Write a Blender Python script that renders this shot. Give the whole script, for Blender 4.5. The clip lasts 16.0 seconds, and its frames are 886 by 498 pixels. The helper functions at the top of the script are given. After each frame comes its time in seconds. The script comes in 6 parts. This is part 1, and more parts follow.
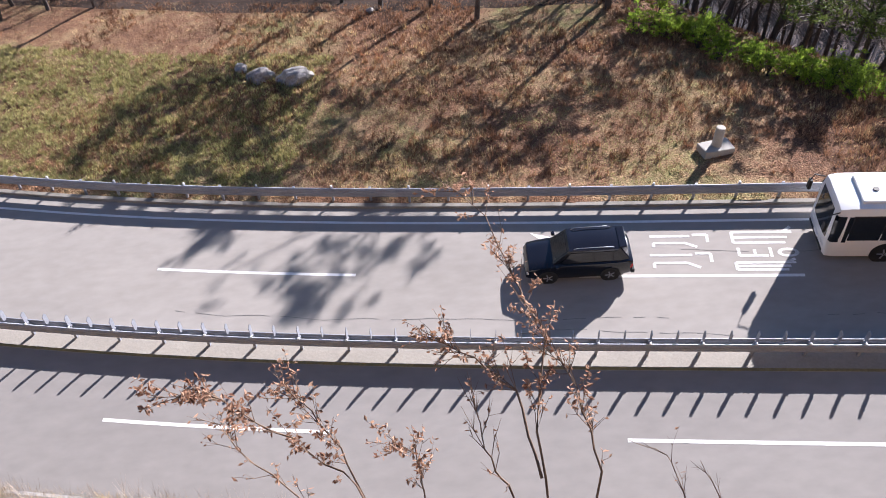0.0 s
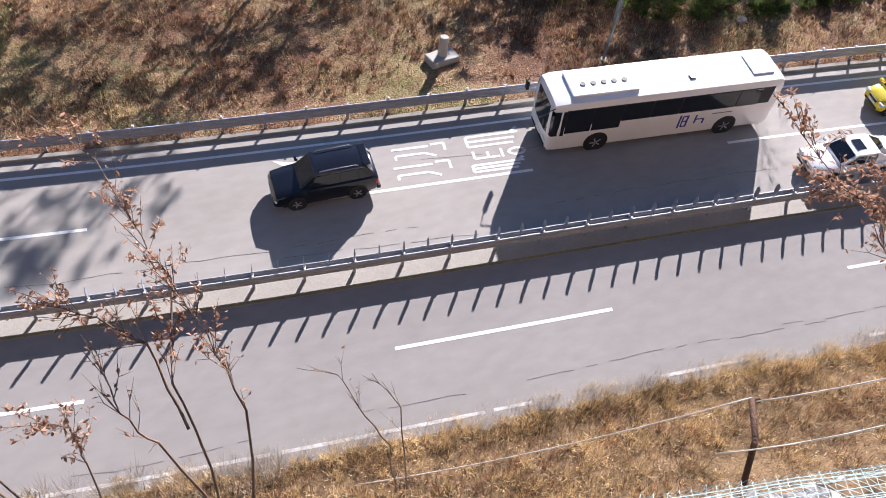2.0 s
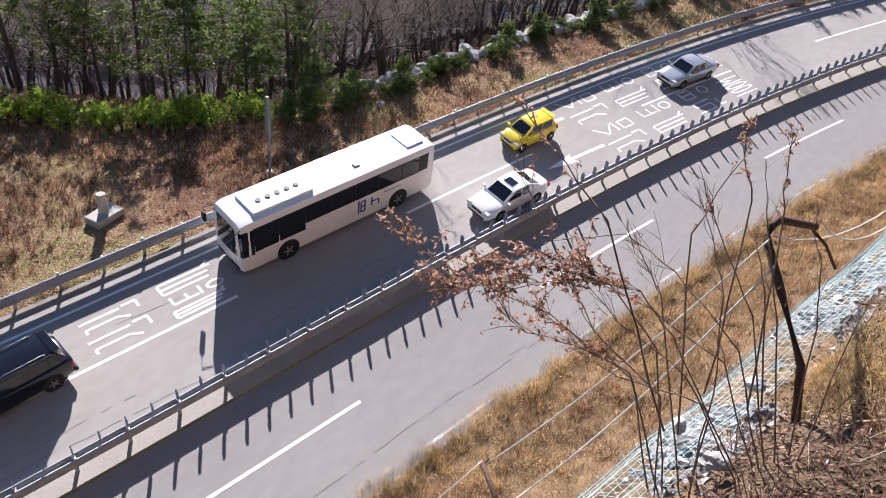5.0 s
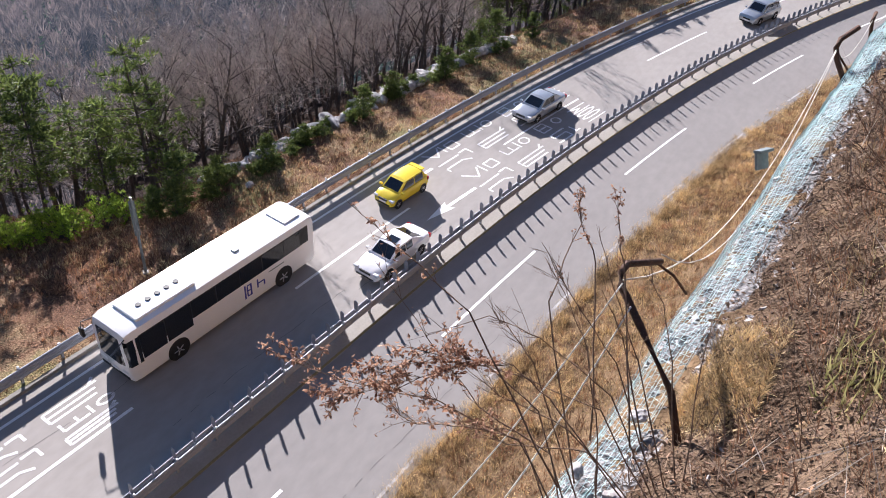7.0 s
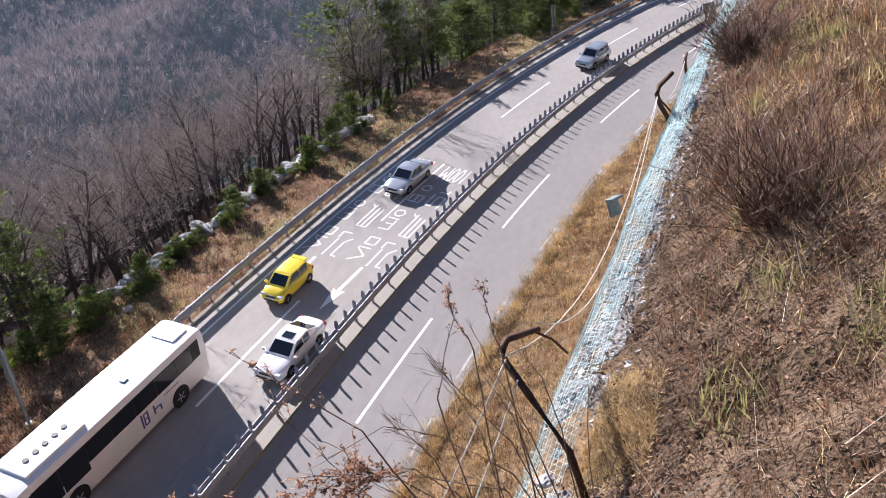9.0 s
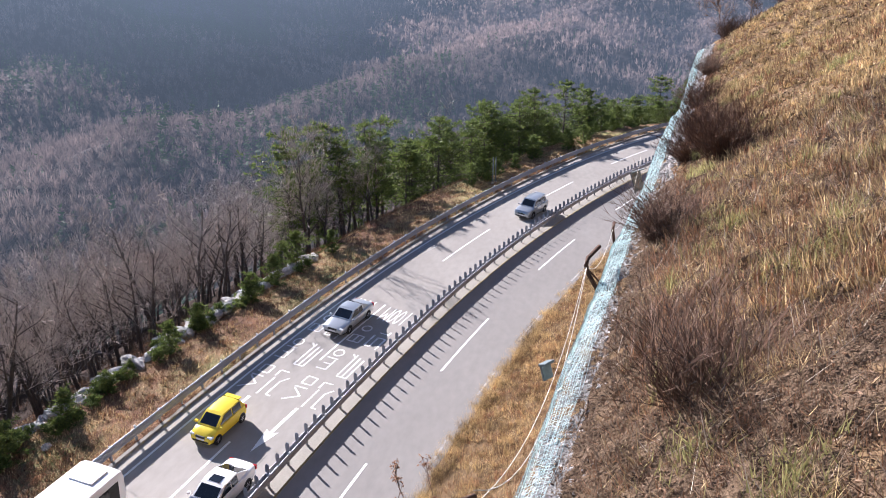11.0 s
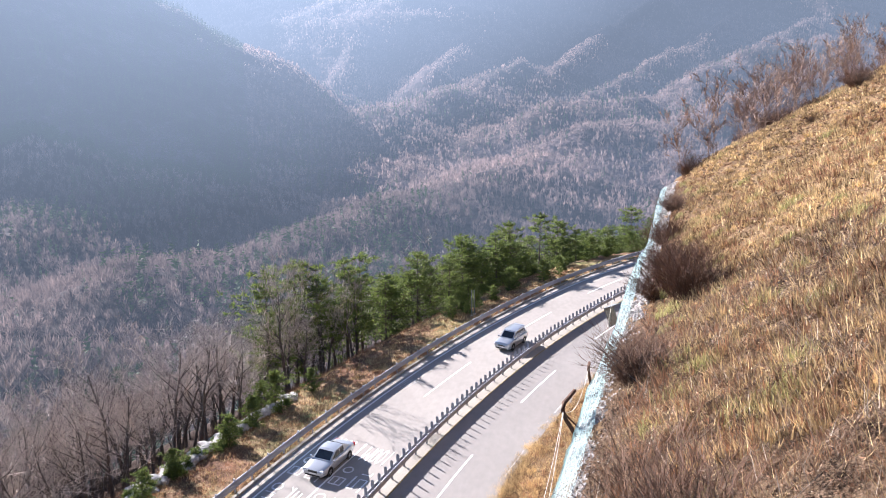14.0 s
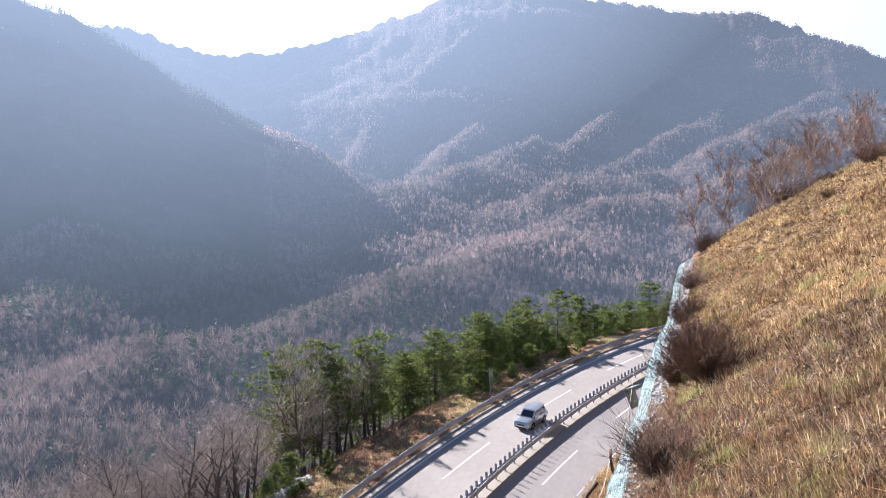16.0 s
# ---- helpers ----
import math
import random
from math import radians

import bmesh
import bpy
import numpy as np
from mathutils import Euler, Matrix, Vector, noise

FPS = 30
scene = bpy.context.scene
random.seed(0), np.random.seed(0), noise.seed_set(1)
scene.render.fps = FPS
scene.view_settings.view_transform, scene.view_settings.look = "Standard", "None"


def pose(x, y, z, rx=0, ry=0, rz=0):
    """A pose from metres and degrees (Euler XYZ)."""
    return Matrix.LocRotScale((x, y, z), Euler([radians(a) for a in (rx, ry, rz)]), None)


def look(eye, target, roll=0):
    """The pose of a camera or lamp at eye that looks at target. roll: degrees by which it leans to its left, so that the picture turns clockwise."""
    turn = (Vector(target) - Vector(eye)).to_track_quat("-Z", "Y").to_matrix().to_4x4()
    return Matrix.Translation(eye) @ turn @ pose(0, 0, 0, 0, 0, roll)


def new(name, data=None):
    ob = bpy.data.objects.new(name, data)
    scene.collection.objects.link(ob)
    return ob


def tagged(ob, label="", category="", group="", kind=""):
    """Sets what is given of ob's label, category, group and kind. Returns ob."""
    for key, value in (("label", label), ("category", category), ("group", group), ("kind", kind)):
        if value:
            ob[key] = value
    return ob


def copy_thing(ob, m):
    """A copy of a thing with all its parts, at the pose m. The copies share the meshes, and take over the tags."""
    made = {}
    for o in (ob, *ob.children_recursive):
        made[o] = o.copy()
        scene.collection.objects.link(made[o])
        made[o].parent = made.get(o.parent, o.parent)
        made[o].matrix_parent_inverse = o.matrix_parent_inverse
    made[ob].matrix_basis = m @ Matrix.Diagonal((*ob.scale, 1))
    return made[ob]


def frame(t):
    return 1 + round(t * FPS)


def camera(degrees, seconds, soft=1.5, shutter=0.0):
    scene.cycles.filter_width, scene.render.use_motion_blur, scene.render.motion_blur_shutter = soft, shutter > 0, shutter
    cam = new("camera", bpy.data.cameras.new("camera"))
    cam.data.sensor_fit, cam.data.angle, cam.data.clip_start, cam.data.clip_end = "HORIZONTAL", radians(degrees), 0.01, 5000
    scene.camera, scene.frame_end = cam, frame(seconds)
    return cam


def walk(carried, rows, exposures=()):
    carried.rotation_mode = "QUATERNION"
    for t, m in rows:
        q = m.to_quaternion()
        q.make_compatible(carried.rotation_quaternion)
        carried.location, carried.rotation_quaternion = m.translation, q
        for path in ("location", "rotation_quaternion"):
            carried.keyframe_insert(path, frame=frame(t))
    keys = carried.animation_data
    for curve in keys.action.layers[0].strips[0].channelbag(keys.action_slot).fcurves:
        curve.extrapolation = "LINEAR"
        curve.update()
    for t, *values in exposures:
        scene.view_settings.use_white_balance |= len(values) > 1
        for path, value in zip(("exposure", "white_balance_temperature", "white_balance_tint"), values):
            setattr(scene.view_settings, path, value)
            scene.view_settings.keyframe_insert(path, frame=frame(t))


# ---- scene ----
cam = camera(59.72, 16.0, soft=0.95)

PATH = [
    (0.0, pose(-0.466, 0.202, 23.922, 45.75, 1.66, -3.08)),
    (0.5, pose(-0.404, 0.204, 23.929, 42.74, 2.14, -5.89)),
    (1.0, pose(-0.322, 0.221, 23.886, 40.57, 0.42, -9.28)),
    (1.5, pose(-0.234, 0.207, 23.914, 40.50, -1.80, -13.89)),
    (2.0, pose(-0.138, 0.202, 23.885, 40.73, -5.87, -21.10)),
    (2.5, pose(-0.060, 0.241, 23.817, 42.52, -6.32, -28.02)),
    (3.0, pose(0.018, 0.189, 23.908, 44.58, -4.58, -34.65)),
    (3.5, pose(0.077, 0.190, 23.908, 45.65, -4.95, -39.99)),
    (4.0, pose(0.123, 0.181, 23.915, 47.71, -6.14, -43.33)),
    (6.5, pose(0.005, 0.099, 24.333, 55.10, -3.14, -59.38)),
    (7.0, pose(0.057, 0.072, 24.347, 56.46, -2.32, -62.31)),
    (7.5, pose(-0.008, 0.044, 24.432, 58.03, -1.33, -64.46)),
    (8.0, pose(0.009, 0.005, 24.493, 59.42, 0.04, -68.75)),
    (8.5, pose(0.011, -0.013, 24.523, 59.75, 1.71, -72.49)),
    (9.0, pose(0.020, -0.034, 24.583, 61.77, 3.04, -74.82)),
    (9.5, pose(-0.005, -0.087, 24.691, 65.10, 3.29, -76.90)),
    (10.0, pose(-0.105, -0.079, 24.811, 67.86, 1.55, -77.77)),
    (12.5, pose(-0.776, -0.137, 25.327, 76.95, 0.44, -78.88)),
    (13.0, pose(-0.801, -0.144, 25.365, 78.74, 0.65, -79.45)),
    (13.5, pose(-0.826, -0.177, 25.391, 79.92, 0.60, -79.76)),
    (14.0, pose(-0.864, -0.193, 25.445, 81.66, 0.80, -80.04)),
    (14.5, pose(-0.903, -0.175, 25.479, 83.01, 0.75, -79.84)),
    (15.0, pose(-0.909, -0.162, 25.462, 83.20, 0.82, -79.42)),
    (15.5, pose(-0.923, -0.145, 25.567, 85.65, 1.34, -78.98)),
    (16.0, pose(-0.733, -0.210, 25.591, 87.31, 1.52, -78.84)),
]
walk(cam, PATH, exposures=((0.0, 1.64, 6080.0, 19.0), (2.5, 1.62, 6080.0, 19.0), (4.0, 1.57, 6080.0, 19.0), (9.5, 1.52, 6030.0, 19.0), (12.5, 1.90, 6150.0, 19.0), (13.5, 2.05, 6180.0, 19.0), (15.0, 2.16, 6200.0, 19.0), (15.5, 2.14, 6180.0, 19.0), (16.0, 1.84, 6150.0, 19.0)))

# ---- sky and sun ----
SUN_AZ, SUN_EL = radians(51.0), radians(27.0)
world = bpy.data.worlds.new("sky")
scene.world = world
world.use_nodes = True
wn = world.node_tree
sky = wn.nodes.new("ShaderNodeTexSky")
sky.sky_type, sky.sun_disc = "NISHITA", False
sky.sun_elevation, sky.sun_rotation = SUN_EL, radians(90.0) - SUN_AZ
sky.air_density, sky.dust_density, sky.ozone_density = 1.4, 0.3, 7.0
wn.links.new(sky.outputs[0], wn.nodes["Background"].inputs[0])
wn.nodes["Background"].inputs[1].default_value = 0.037
sun = new("sun", bpy.data.lights.new("sun", "SUN"))
sun.data.energy, sun.data.angle, sun.data.color = 5.0, radians(0.6), (1.0, 0.955, 0.895)
sun.matrix_world = look((0, 0, 0), (-math.cos(SUN_AZ) * math.cos(SUN_EL), -math.sin(SUN_AZ) * math.cos(SUN_EL), -math.sin(SUN_EL)))


# ---- materials ----
def mat(name, dark, light, scale=2.0, rough=0.8, metal=0.0, bump=0.0, fine=30.0, island=0.0, obj=0.0, mid=0.5, spread=0.25, stretch=(1, 1, 1), spec=0.3, thin=0.0):
    """Two-scale noise between a dark and a light colour, with optional variation by piece."""
    m = bpy.data.materials.new(name)
    m.use_nodes = True
    nt = m.node_tree
    N, L = nt.nodes.new, nt.links.new
    b = nt.nodes["Principled BSDF"]
    b.inputs["Roughness"].default_value, b.inputs["Metallic"].default_value = rough, metal
    b.inputs["Specular IOR Level"].default_value = spec
    geo = N("ShaderNodeNewGeometry")
    vm = N("ShaderNodeVectorMath")
    vm.operation = "MULTIPLY"
    vm.inputs[1].default_value = stretch
    L(geo.outputs["Position"], vm.inputs[0])
    n1, n2 = N("ShaderNodeTexNoise"), N("ShaderNodeTexNoise")
    n1.inputs["Scale"].default_value, n2.inputs["Scale"].default_value = scale, fine
    n1.inputs["Detail"].default_value, n2.inputs["Detail"].default_value = 5.0, 3.0
    L(vm.outputs[0], n1.inputs["Vector"])
    L(vm.outputs[0], n2.inputs["Vector"])
    a = N("ShaderNodeMath")
    a.operation = "ADD"
    L(n1.outputs["Fac"], a.inputs[0])
    L(n2.outputs["Fac"], a.inputs[1])
    last = a.outputs[0]
    if island or obj:
        src = geo.outputs["Random Per Island"] if island else N("ShaderNodeObjectInfo").outputs["Random"]
        k = N("ShaderNodeMath")
        k.operation = "MULTIPLY_ADD"
        k.inputs[1].default_value, k.inputs[2].default_value = island or obj, -(island or obj) / 2
        L(src, k.inputs[0])
        a2 = N("ShaderNodeMath")
        a2.operation = "ADD"
        L(last, a2.inputs[0])
        L(k.outputs[0], a2.inputs[1])
        last = a2.outputs[0]
    mr = N("ShaderNodeMapRange")
    mr.inputs[1].default_value, mr.inputs[2].default_value = 2 * mid - spread * 2, 2 * mid + spread * 2
    L(last, mr.inputs[0])
    mix = N("ShaderNodeMix")
    mix.data_type = "RGBA"
    mix.inputs[6].default_value, mix.inputs[7].default_value = (*dark, 1), (*light, 1)
    L(mr.outputs[0], mix.inputs[0])
    L(mix.outputs[2], b.inputs["Base Color"])
    if thin:
        tr, mx = N("ShaderNodeBsdfTranslucent"), N("ShaderNodeMixShader")
        mx.inputs[0].default_value = thin
        L(mix.outputs[2], tr.inputs[0])
        L(b.outputs[0], mx.inputs[1])
        L(tr.outputs[0], mx.inputs[2])
        L(mx.outputs[0], nt.nodes["Material Output"].inputs[0])
    if bump:
        bp = N("ShaderNodeBump")
        bp.inputs["Strength"].default_value, bp.inputs["Distance"].default_value = bump, 0.05
        L(n2.outputs["Fac"], bp.inputs["Height"])
        L(bp.outputs[0], b.inputs["Normal"])
    return m


ASPHALT = mat("asphalt", (0.25, 0.229, 0.207), (0.345, 0.318, 0.288), 0.22, 0.9, bump=0.06, fine=2.2, spread=0.26, stretch=(0.5, 1.0, 1))
DARKASPHALT = mat("newer_asphalt", (0.19, 0.178, 0.168), (0.285, 0.268, 0.252), 0.22, 0.9, bump=0.06, fine=2.2, spread=0.36, stretch=(0.5, 1.0, 1))
MEDIANSLAB = mat("median_concrete", (0.27, 0.25, 0.22), (0.36, 0.335, 0.295), 0.8, 0.9, bump=0.2, fine=9.0, spread=0.22)
WORN = mat("worn_road_paint", (0.27, 0.255, 0.245), (0.52, 0.51, 0.49), 1.6, 0.8, fine=9, spread=0.12)
# Woodland floor, much darker than the open bank.
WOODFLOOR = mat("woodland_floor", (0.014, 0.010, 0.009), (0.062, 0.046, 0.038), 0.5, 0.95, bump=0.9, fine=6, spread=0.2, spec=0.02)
PAINT = mat("road_paint", (0.62, 0.62, 0.60), (0.85, 0.85, 0.83), 3.0, 0.7, fine=25)
YELLOW = mat("yellow_paint", (0.17, 0.135, 0.07), (0.33, 0.26, 0.11), 1.2, 0.8, fine=8, spread=0.18)
STEEL = mat("galvanised_steel", (0.20, 0.215, 0.25), (0.33, 0.345, 0.385), 1.5, 0.55, 0.1, fine=12)
WHITE = mat("white_cap", (0.7, 0.7, 0.7), (0.85, 0.85, 0.85), 5, 0.5)
CONCRETE = mat("concrete", (0.28, 0.26, 0.23), (0.46, 0.44, 0.40), 1.5, 0.9, bump=0.2)
# Kerb concrete in a darker tone than CONCRETE.
DARKKERB = mat("dark_kerb", (0.15, 0.135, 0.115), (0.32, 0.30, 0.265), 1.5, 0.9, bump=0.2, spread=0.2)
HILLSOIL = mat("hillside_soil", (0.04, 0.026, 0.016), (0.24, 0.16, 0.09), 1.3, 0.95, bump=0.9, fine=11, spread=0.18, spec=0.02)
STRAW = mat("straw", (0.085, 0.05, 0.025), (0.86, 0.65, 0.35), 0.6, 0.8, fine=4, island=0.55, mid=0.49, spread=0.17, thin=0.2)
RUST = mat("rusty_grass", (0.07, 0.034, 0.020), (0.50, 0.28, 0.16), 0.3, 0.85, fine=4, island=0.5, spread=0.18, thin=0.2)
MOSS = mat("winter_grass", (0.12, 0.12, 0.04), (0.56, 0.50, 0.225), 0.4, 0.85, fine=4, island=0.7, thin=0.4)
BARK = mat("bark", (0.03, 0.025, 0.023), (0.125, 0.105, 0.094), 2.0, 0.9, fine=12)
TWIG = mat("bare_twigs", (0.19, 0.16, 0.145), (0.60, 0.52, 0.46), 0.4, 0.9, fine=3, island=0.6)
PINE = mat("pine_needles", (0.03, 0.054, 0.016), (0.19, 0.235, 0.06), 0.5, 0.7, fine=4, island=0.6, thin=0.42)


ROCK = mat("pale_rock", (0.20, 0.185, 0.17), (0.60, 0.575, 0.55), 1.5, 0.9, fine=14, bump=0.6, spread=0.2)
SCREE = mat("white_scree", (0.04, 0.036, 0.033), (0.29, 0.28, 0.268), 4.0, 0.9, fine=26, bump=0.9, spread=0.13)
GREYROCK = mat("grey_boulder", (0.17, 0.155, 0.145), (0.46, 0.43, 0.40), 1.2, 0.9, fine=10, bump=0.6, spread=0.2)
NET = mat("turquoise_net_wire", (0.32, 0.50, 0.50), (0.62, 0.77, 0.76), 2.0, 0.6, fine=15)
LITTER = mat("leaf_litter", (0.03, 0.02, 0.016), (0.35, 0.225, 0.145), 1.0, 0.85, fine=7, island=0.8, spread=0.2, thin=0.2)
STALK = mat("pale_dry_stalks", (0.16, 0.12, 0.09), (0.72, 0.62, 0.50), 1.0, 0.8, fine=6, island=0.8)
CRUMB = mat("crumbled_earth", (0.016, 0.010, 0.007), (0.19, 0.13, 0.085), 3.0, 0.95, fine=38, bump=0.9, spread=0.16, spec=0.02)
RUSTPIPE = mat("rusted_pipe", (0.035, 0.018, 0.012), (0.12, 0.06, 0.035), 8.0, 0.85, fine=60, bump=0.4)
CABLE = mat("pale_cable", (0.45, 0.42, 0.36), (0.72, 0.68, 0.60), 3.0, 0.6)
DEADLEAF = mat("dead_leaves", (0.17, 0.075, 0.045), (0.62, 0.40, 0.27), 1.0, 0.8, fine=6, island=0.9, thin=0.45)
STEM = mat("dry_stem", (0.07, 0.04, 0.03), (0.26, 0.18, 0.12), 2.0, 0.85, fine=20, island=0.4)
BUSHTWIG = mat("reddish_twigs", (0.03, 0.016, 0.011), (0.205, 0.115, 0.073), 1.0, 0.85, fine=6, island=0.8)
SAPTWIG = mat("pinkish_twigs", (0.09, 0.058, 0.045), (0.40, 0.27, 0.20), 1.0, 0.85, fine=6, island=0.6)
SHRUB = mat("evergreen_leaves", (0.12, 0.20, 0.02), (0.44, 0.58, 0.08), 0.8, 0.6, fine=5, island=0.7, thin=0.65)
GREYMETAL = mat("grey_sheet_metal", (0.11, 0.135, 0.14), (0.20, 0.23, 0.235), 2.0, 0.55, 0.2)
WHITECAR = mat("white_car_paint", (0.74, 0.74, 0.74), (0.80, 0.80, 0.80), 1.0, 0.25, spec=0.5)
SILVERCAR = mat("silver_car_paint", (0.42, 0.44, 0.46), (0.50, 0.52, 0.54), 1.0, 0.28, 0.6, spec=0.5)
BLACKCAR = mat("black_car_paint", (0.006, 0.006, 0.010), (0.010, 0.010, 0.014), 1.0, 0.1, spec=0.6)
YELLOWCAR = mat("yellow_car_paint", (0.72, 0.55, 0.03), (0.80, 0.62, 0.05), 1.0, 0.25, spec=0.5)
CARGLASS = mat("tinted_glass", (0.008, 0.009, 0.011), (0.014, 0.016, 0.02), 1.0, 0.06, spec=0.7)
RUBBER = mat("tyre_rubber", (0.012, 0.012, 0.012), (0.03, 0.03, 0.03), 8.0, 0.85)
ALLOY = mat("alloy_rim", (0.45, 0.45, 0.46), (0.6, 0.6, 0.62), 4.0, 0.35, 0.8)
TRIM = mat("black_trim", (0.012, 0.012, 0.013), (0.03, 0.03, 0.03), 4.0, 0.6)
LAMP = mat("clear_lamp", (0.6, 0.62, 0.64), (0.75, 0.76, 0.78), 4.0, 0.15, spec=0.6)
REDLAMP = mat("red_lamp", (0.35, 0.02, 0.02), (0.45, 0.03, 0.03), 4.0, 0.2, spec=0.6)
BLUEDECAL = mat("blue_decal", (0.03, 0.04, 0.22), (0.05, 0.06, 0.30), 4.0, 0.4)


def field_material():
    """Bank of straw, rusty bracken and moss in broad patches."""
    m = bpy.data.materials.new("bank_ground")
    m.use_nodes = True
    nt = m.node_tree
    N, L = nt.nodes.new, nt.links.new
    b = nt.nodes["Principled BSDF"]
    b.inputs["Roughness"].default_value = 0.95
    b.inputs["Specular IOR Level"].default_value = 0.1
    geo = N("ShaderNodeNewGeometry")
    n1, n2, n3 = N("ShaderNodeTexNoise"), N("ShaderNodeTexNoise"), N("ShaderNodeTexNoise")
    for n, sc in ((n1, 0.11), (n2, 1.3), (n3, 11.0)):
        n.inputs["Scale"].default_value, n.inputs["Detail"].default_value = sc, 5.0
        L(geo.outputs["Position"], n.inputs["Vector"])
    add = N("ShaderNodeMath")
    add.operation = "MULTIPLY_ADD"
    add.inputs[1].default_value = 0.45
    L(n2.outputs["Fac"], add.inputs[0])
    L(n1.outputs["Fac"], add.inputs[2])
    ramp = N("ShaderNodeValToRGB")
    e = ramp.color_ramp.elements
    e[0].position, e[0].color = 0.52, (0.115, 0.062, 0.04, 1)
    e[1].position, e[1].color = 0.92, (0.21, 0.20, 0.08, 1)
    for p, c in ((0.66, (0.215, 0.12, 0.072, 1)), (0.76, (0.29, 0.195, 0.11, 1))):
        k = e.new(p)
        k.color = c
    L(add.outputs[0], ramp.inputs[0])
    mul = N("ShaderNodeMix")
    mul.data_type, mul.blend_type = "RGBA", "MULTIPLY"
    mul.inputs[0].default_value = 1.0
    L(ramp.outputs[0], mul.inputs[6])
    r2 = N("ShaderNodeMapRange")
    r2.inputs[1].default_value, r2.inputs[2].default_value, r2.inputs[3].default_value, r2.inputs[4].default_value = 0.35, 0.65, 0.5, 1.3
    L(n3.outputs["Fac"], r2.inputs[0])
    L(r2.outputs[0], mul.inputs[7])
    L(mul.outputs[2], b.inputs["Base Color"])
    bp = N("ShaderNodeBump")
    bp.inputs["Strength"].default_value, bp.inputs["Distance"].default_value = 0.9, 0.12
    L(n3.outputs["Fac"], bp.inputs["Height"])
    L(bp.outputs[0], b.inputs["Normal"])
    return m


FIELD = field_material()


def wood_material(name, k):
    """Far slopes under leafless forest: crowns as relief, with paler and darker stands."""
    m = bpy.data.materials.new(name)
    m.use_nodes = True
    nt = m.node_tree
    N, L = nt.nodes.new, nt.links.new
    b = nt.nodes["Principled BSDF"]
    b.inputs["Roughness"].default_value, b.inputs["Specular IOR Level"].default_value = 0.95, 0.05
    geo = N("ShaderNodeNewGeometry")
    n1, n2, n3, vo = N("ShaderNodeTexNoise"), N("ShaderNodeTexNoise"), N("ShaderNodeTexNoise"), N("ShaderNodeTexVoronoi")
    for n, sc in ((n1, 0.006), (n2, 0.045), (n3, 0.35)):
        n.inputs["Scale"].default_value, n.inputs["Detail"].default_value = sc, 6.0
        L(geo.outputs["Position"], n.inputs["Vector"])
    vo.inputs["Scale"].default_value = 0.11
    L(geo.outputs["Position"], vo.inputs["Vector"])
    add = N("ShaderNodeMath")
    add.operation = "MULTIPLY_ADD"
    add.inputs[1].default_value = 0.8
    L(n2.outputs["Fac"], add.inputs[0])
    L(n1.outputs["Fac"], add.inputs[2])
    ramp = N("ShaderNodeValToRGB")
    e = ramp.color_ramp.elements
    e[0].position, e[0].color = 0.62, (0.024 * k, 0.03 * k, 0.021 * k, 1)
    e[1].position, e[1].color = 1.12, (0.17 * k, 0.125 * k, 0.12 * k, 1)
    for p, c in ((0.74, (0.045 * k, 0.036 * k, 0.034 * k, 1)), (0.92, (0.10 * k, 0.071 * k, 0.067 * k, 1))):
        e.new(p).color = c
    e[-1].position = 1.0
    L(add.outputs[0], ramp.inputs[0])
    r2 = N("ShaderNodeMapRange")
    r2.inputs[1].default_value, r2.inputs[2].default_value, r2.inputs[3].default_value, r2.inputs[4].default_value = 0.32, 0.68, 0.5, 1.5
    L(n3.outputs["Fac"], r2.inputs[0])
    mul = N("ShaderNodeMix")
    mul.data_type, mul.blend_type = "RGBA", "MULTIPLY"
    mul.inputs[0].default_value = 1.0
    L(ramp.outputs[0], mul.inputs[6])
    L(r2.outputs[0], mul.inputs[7])
    L(mul.outputs[2], b.inputs["Base Color"])
    hsum = N("ShaderNodeMath")
    hsum.operation = "MULTIPLY_ADD"
    hsum.inputs[1].default_value = -0.5
    L(vo.outputs["Distance"], hsum.inputs[0])
    L(n2.outputs["Fac"], hsum.inputs[2])
    bp = N("ShaderNodeBump")
    bp.inputs["Strength"].default_value, bp.inputs["Distance"].default_value = 0.7, 4.0
    L(hsum.outputs[0], bp.inputs["Height"])
    L(bp.outputs[0], b.inputs["Normal"])
    return m


HILLSIDE = wood_material("wooded_hill", 0.85)
# Same wood colours scaled down: the shade under the trees is painted in.
VALLEYSHADE = wood_material("valley_floor_painted_shade", 0.3)


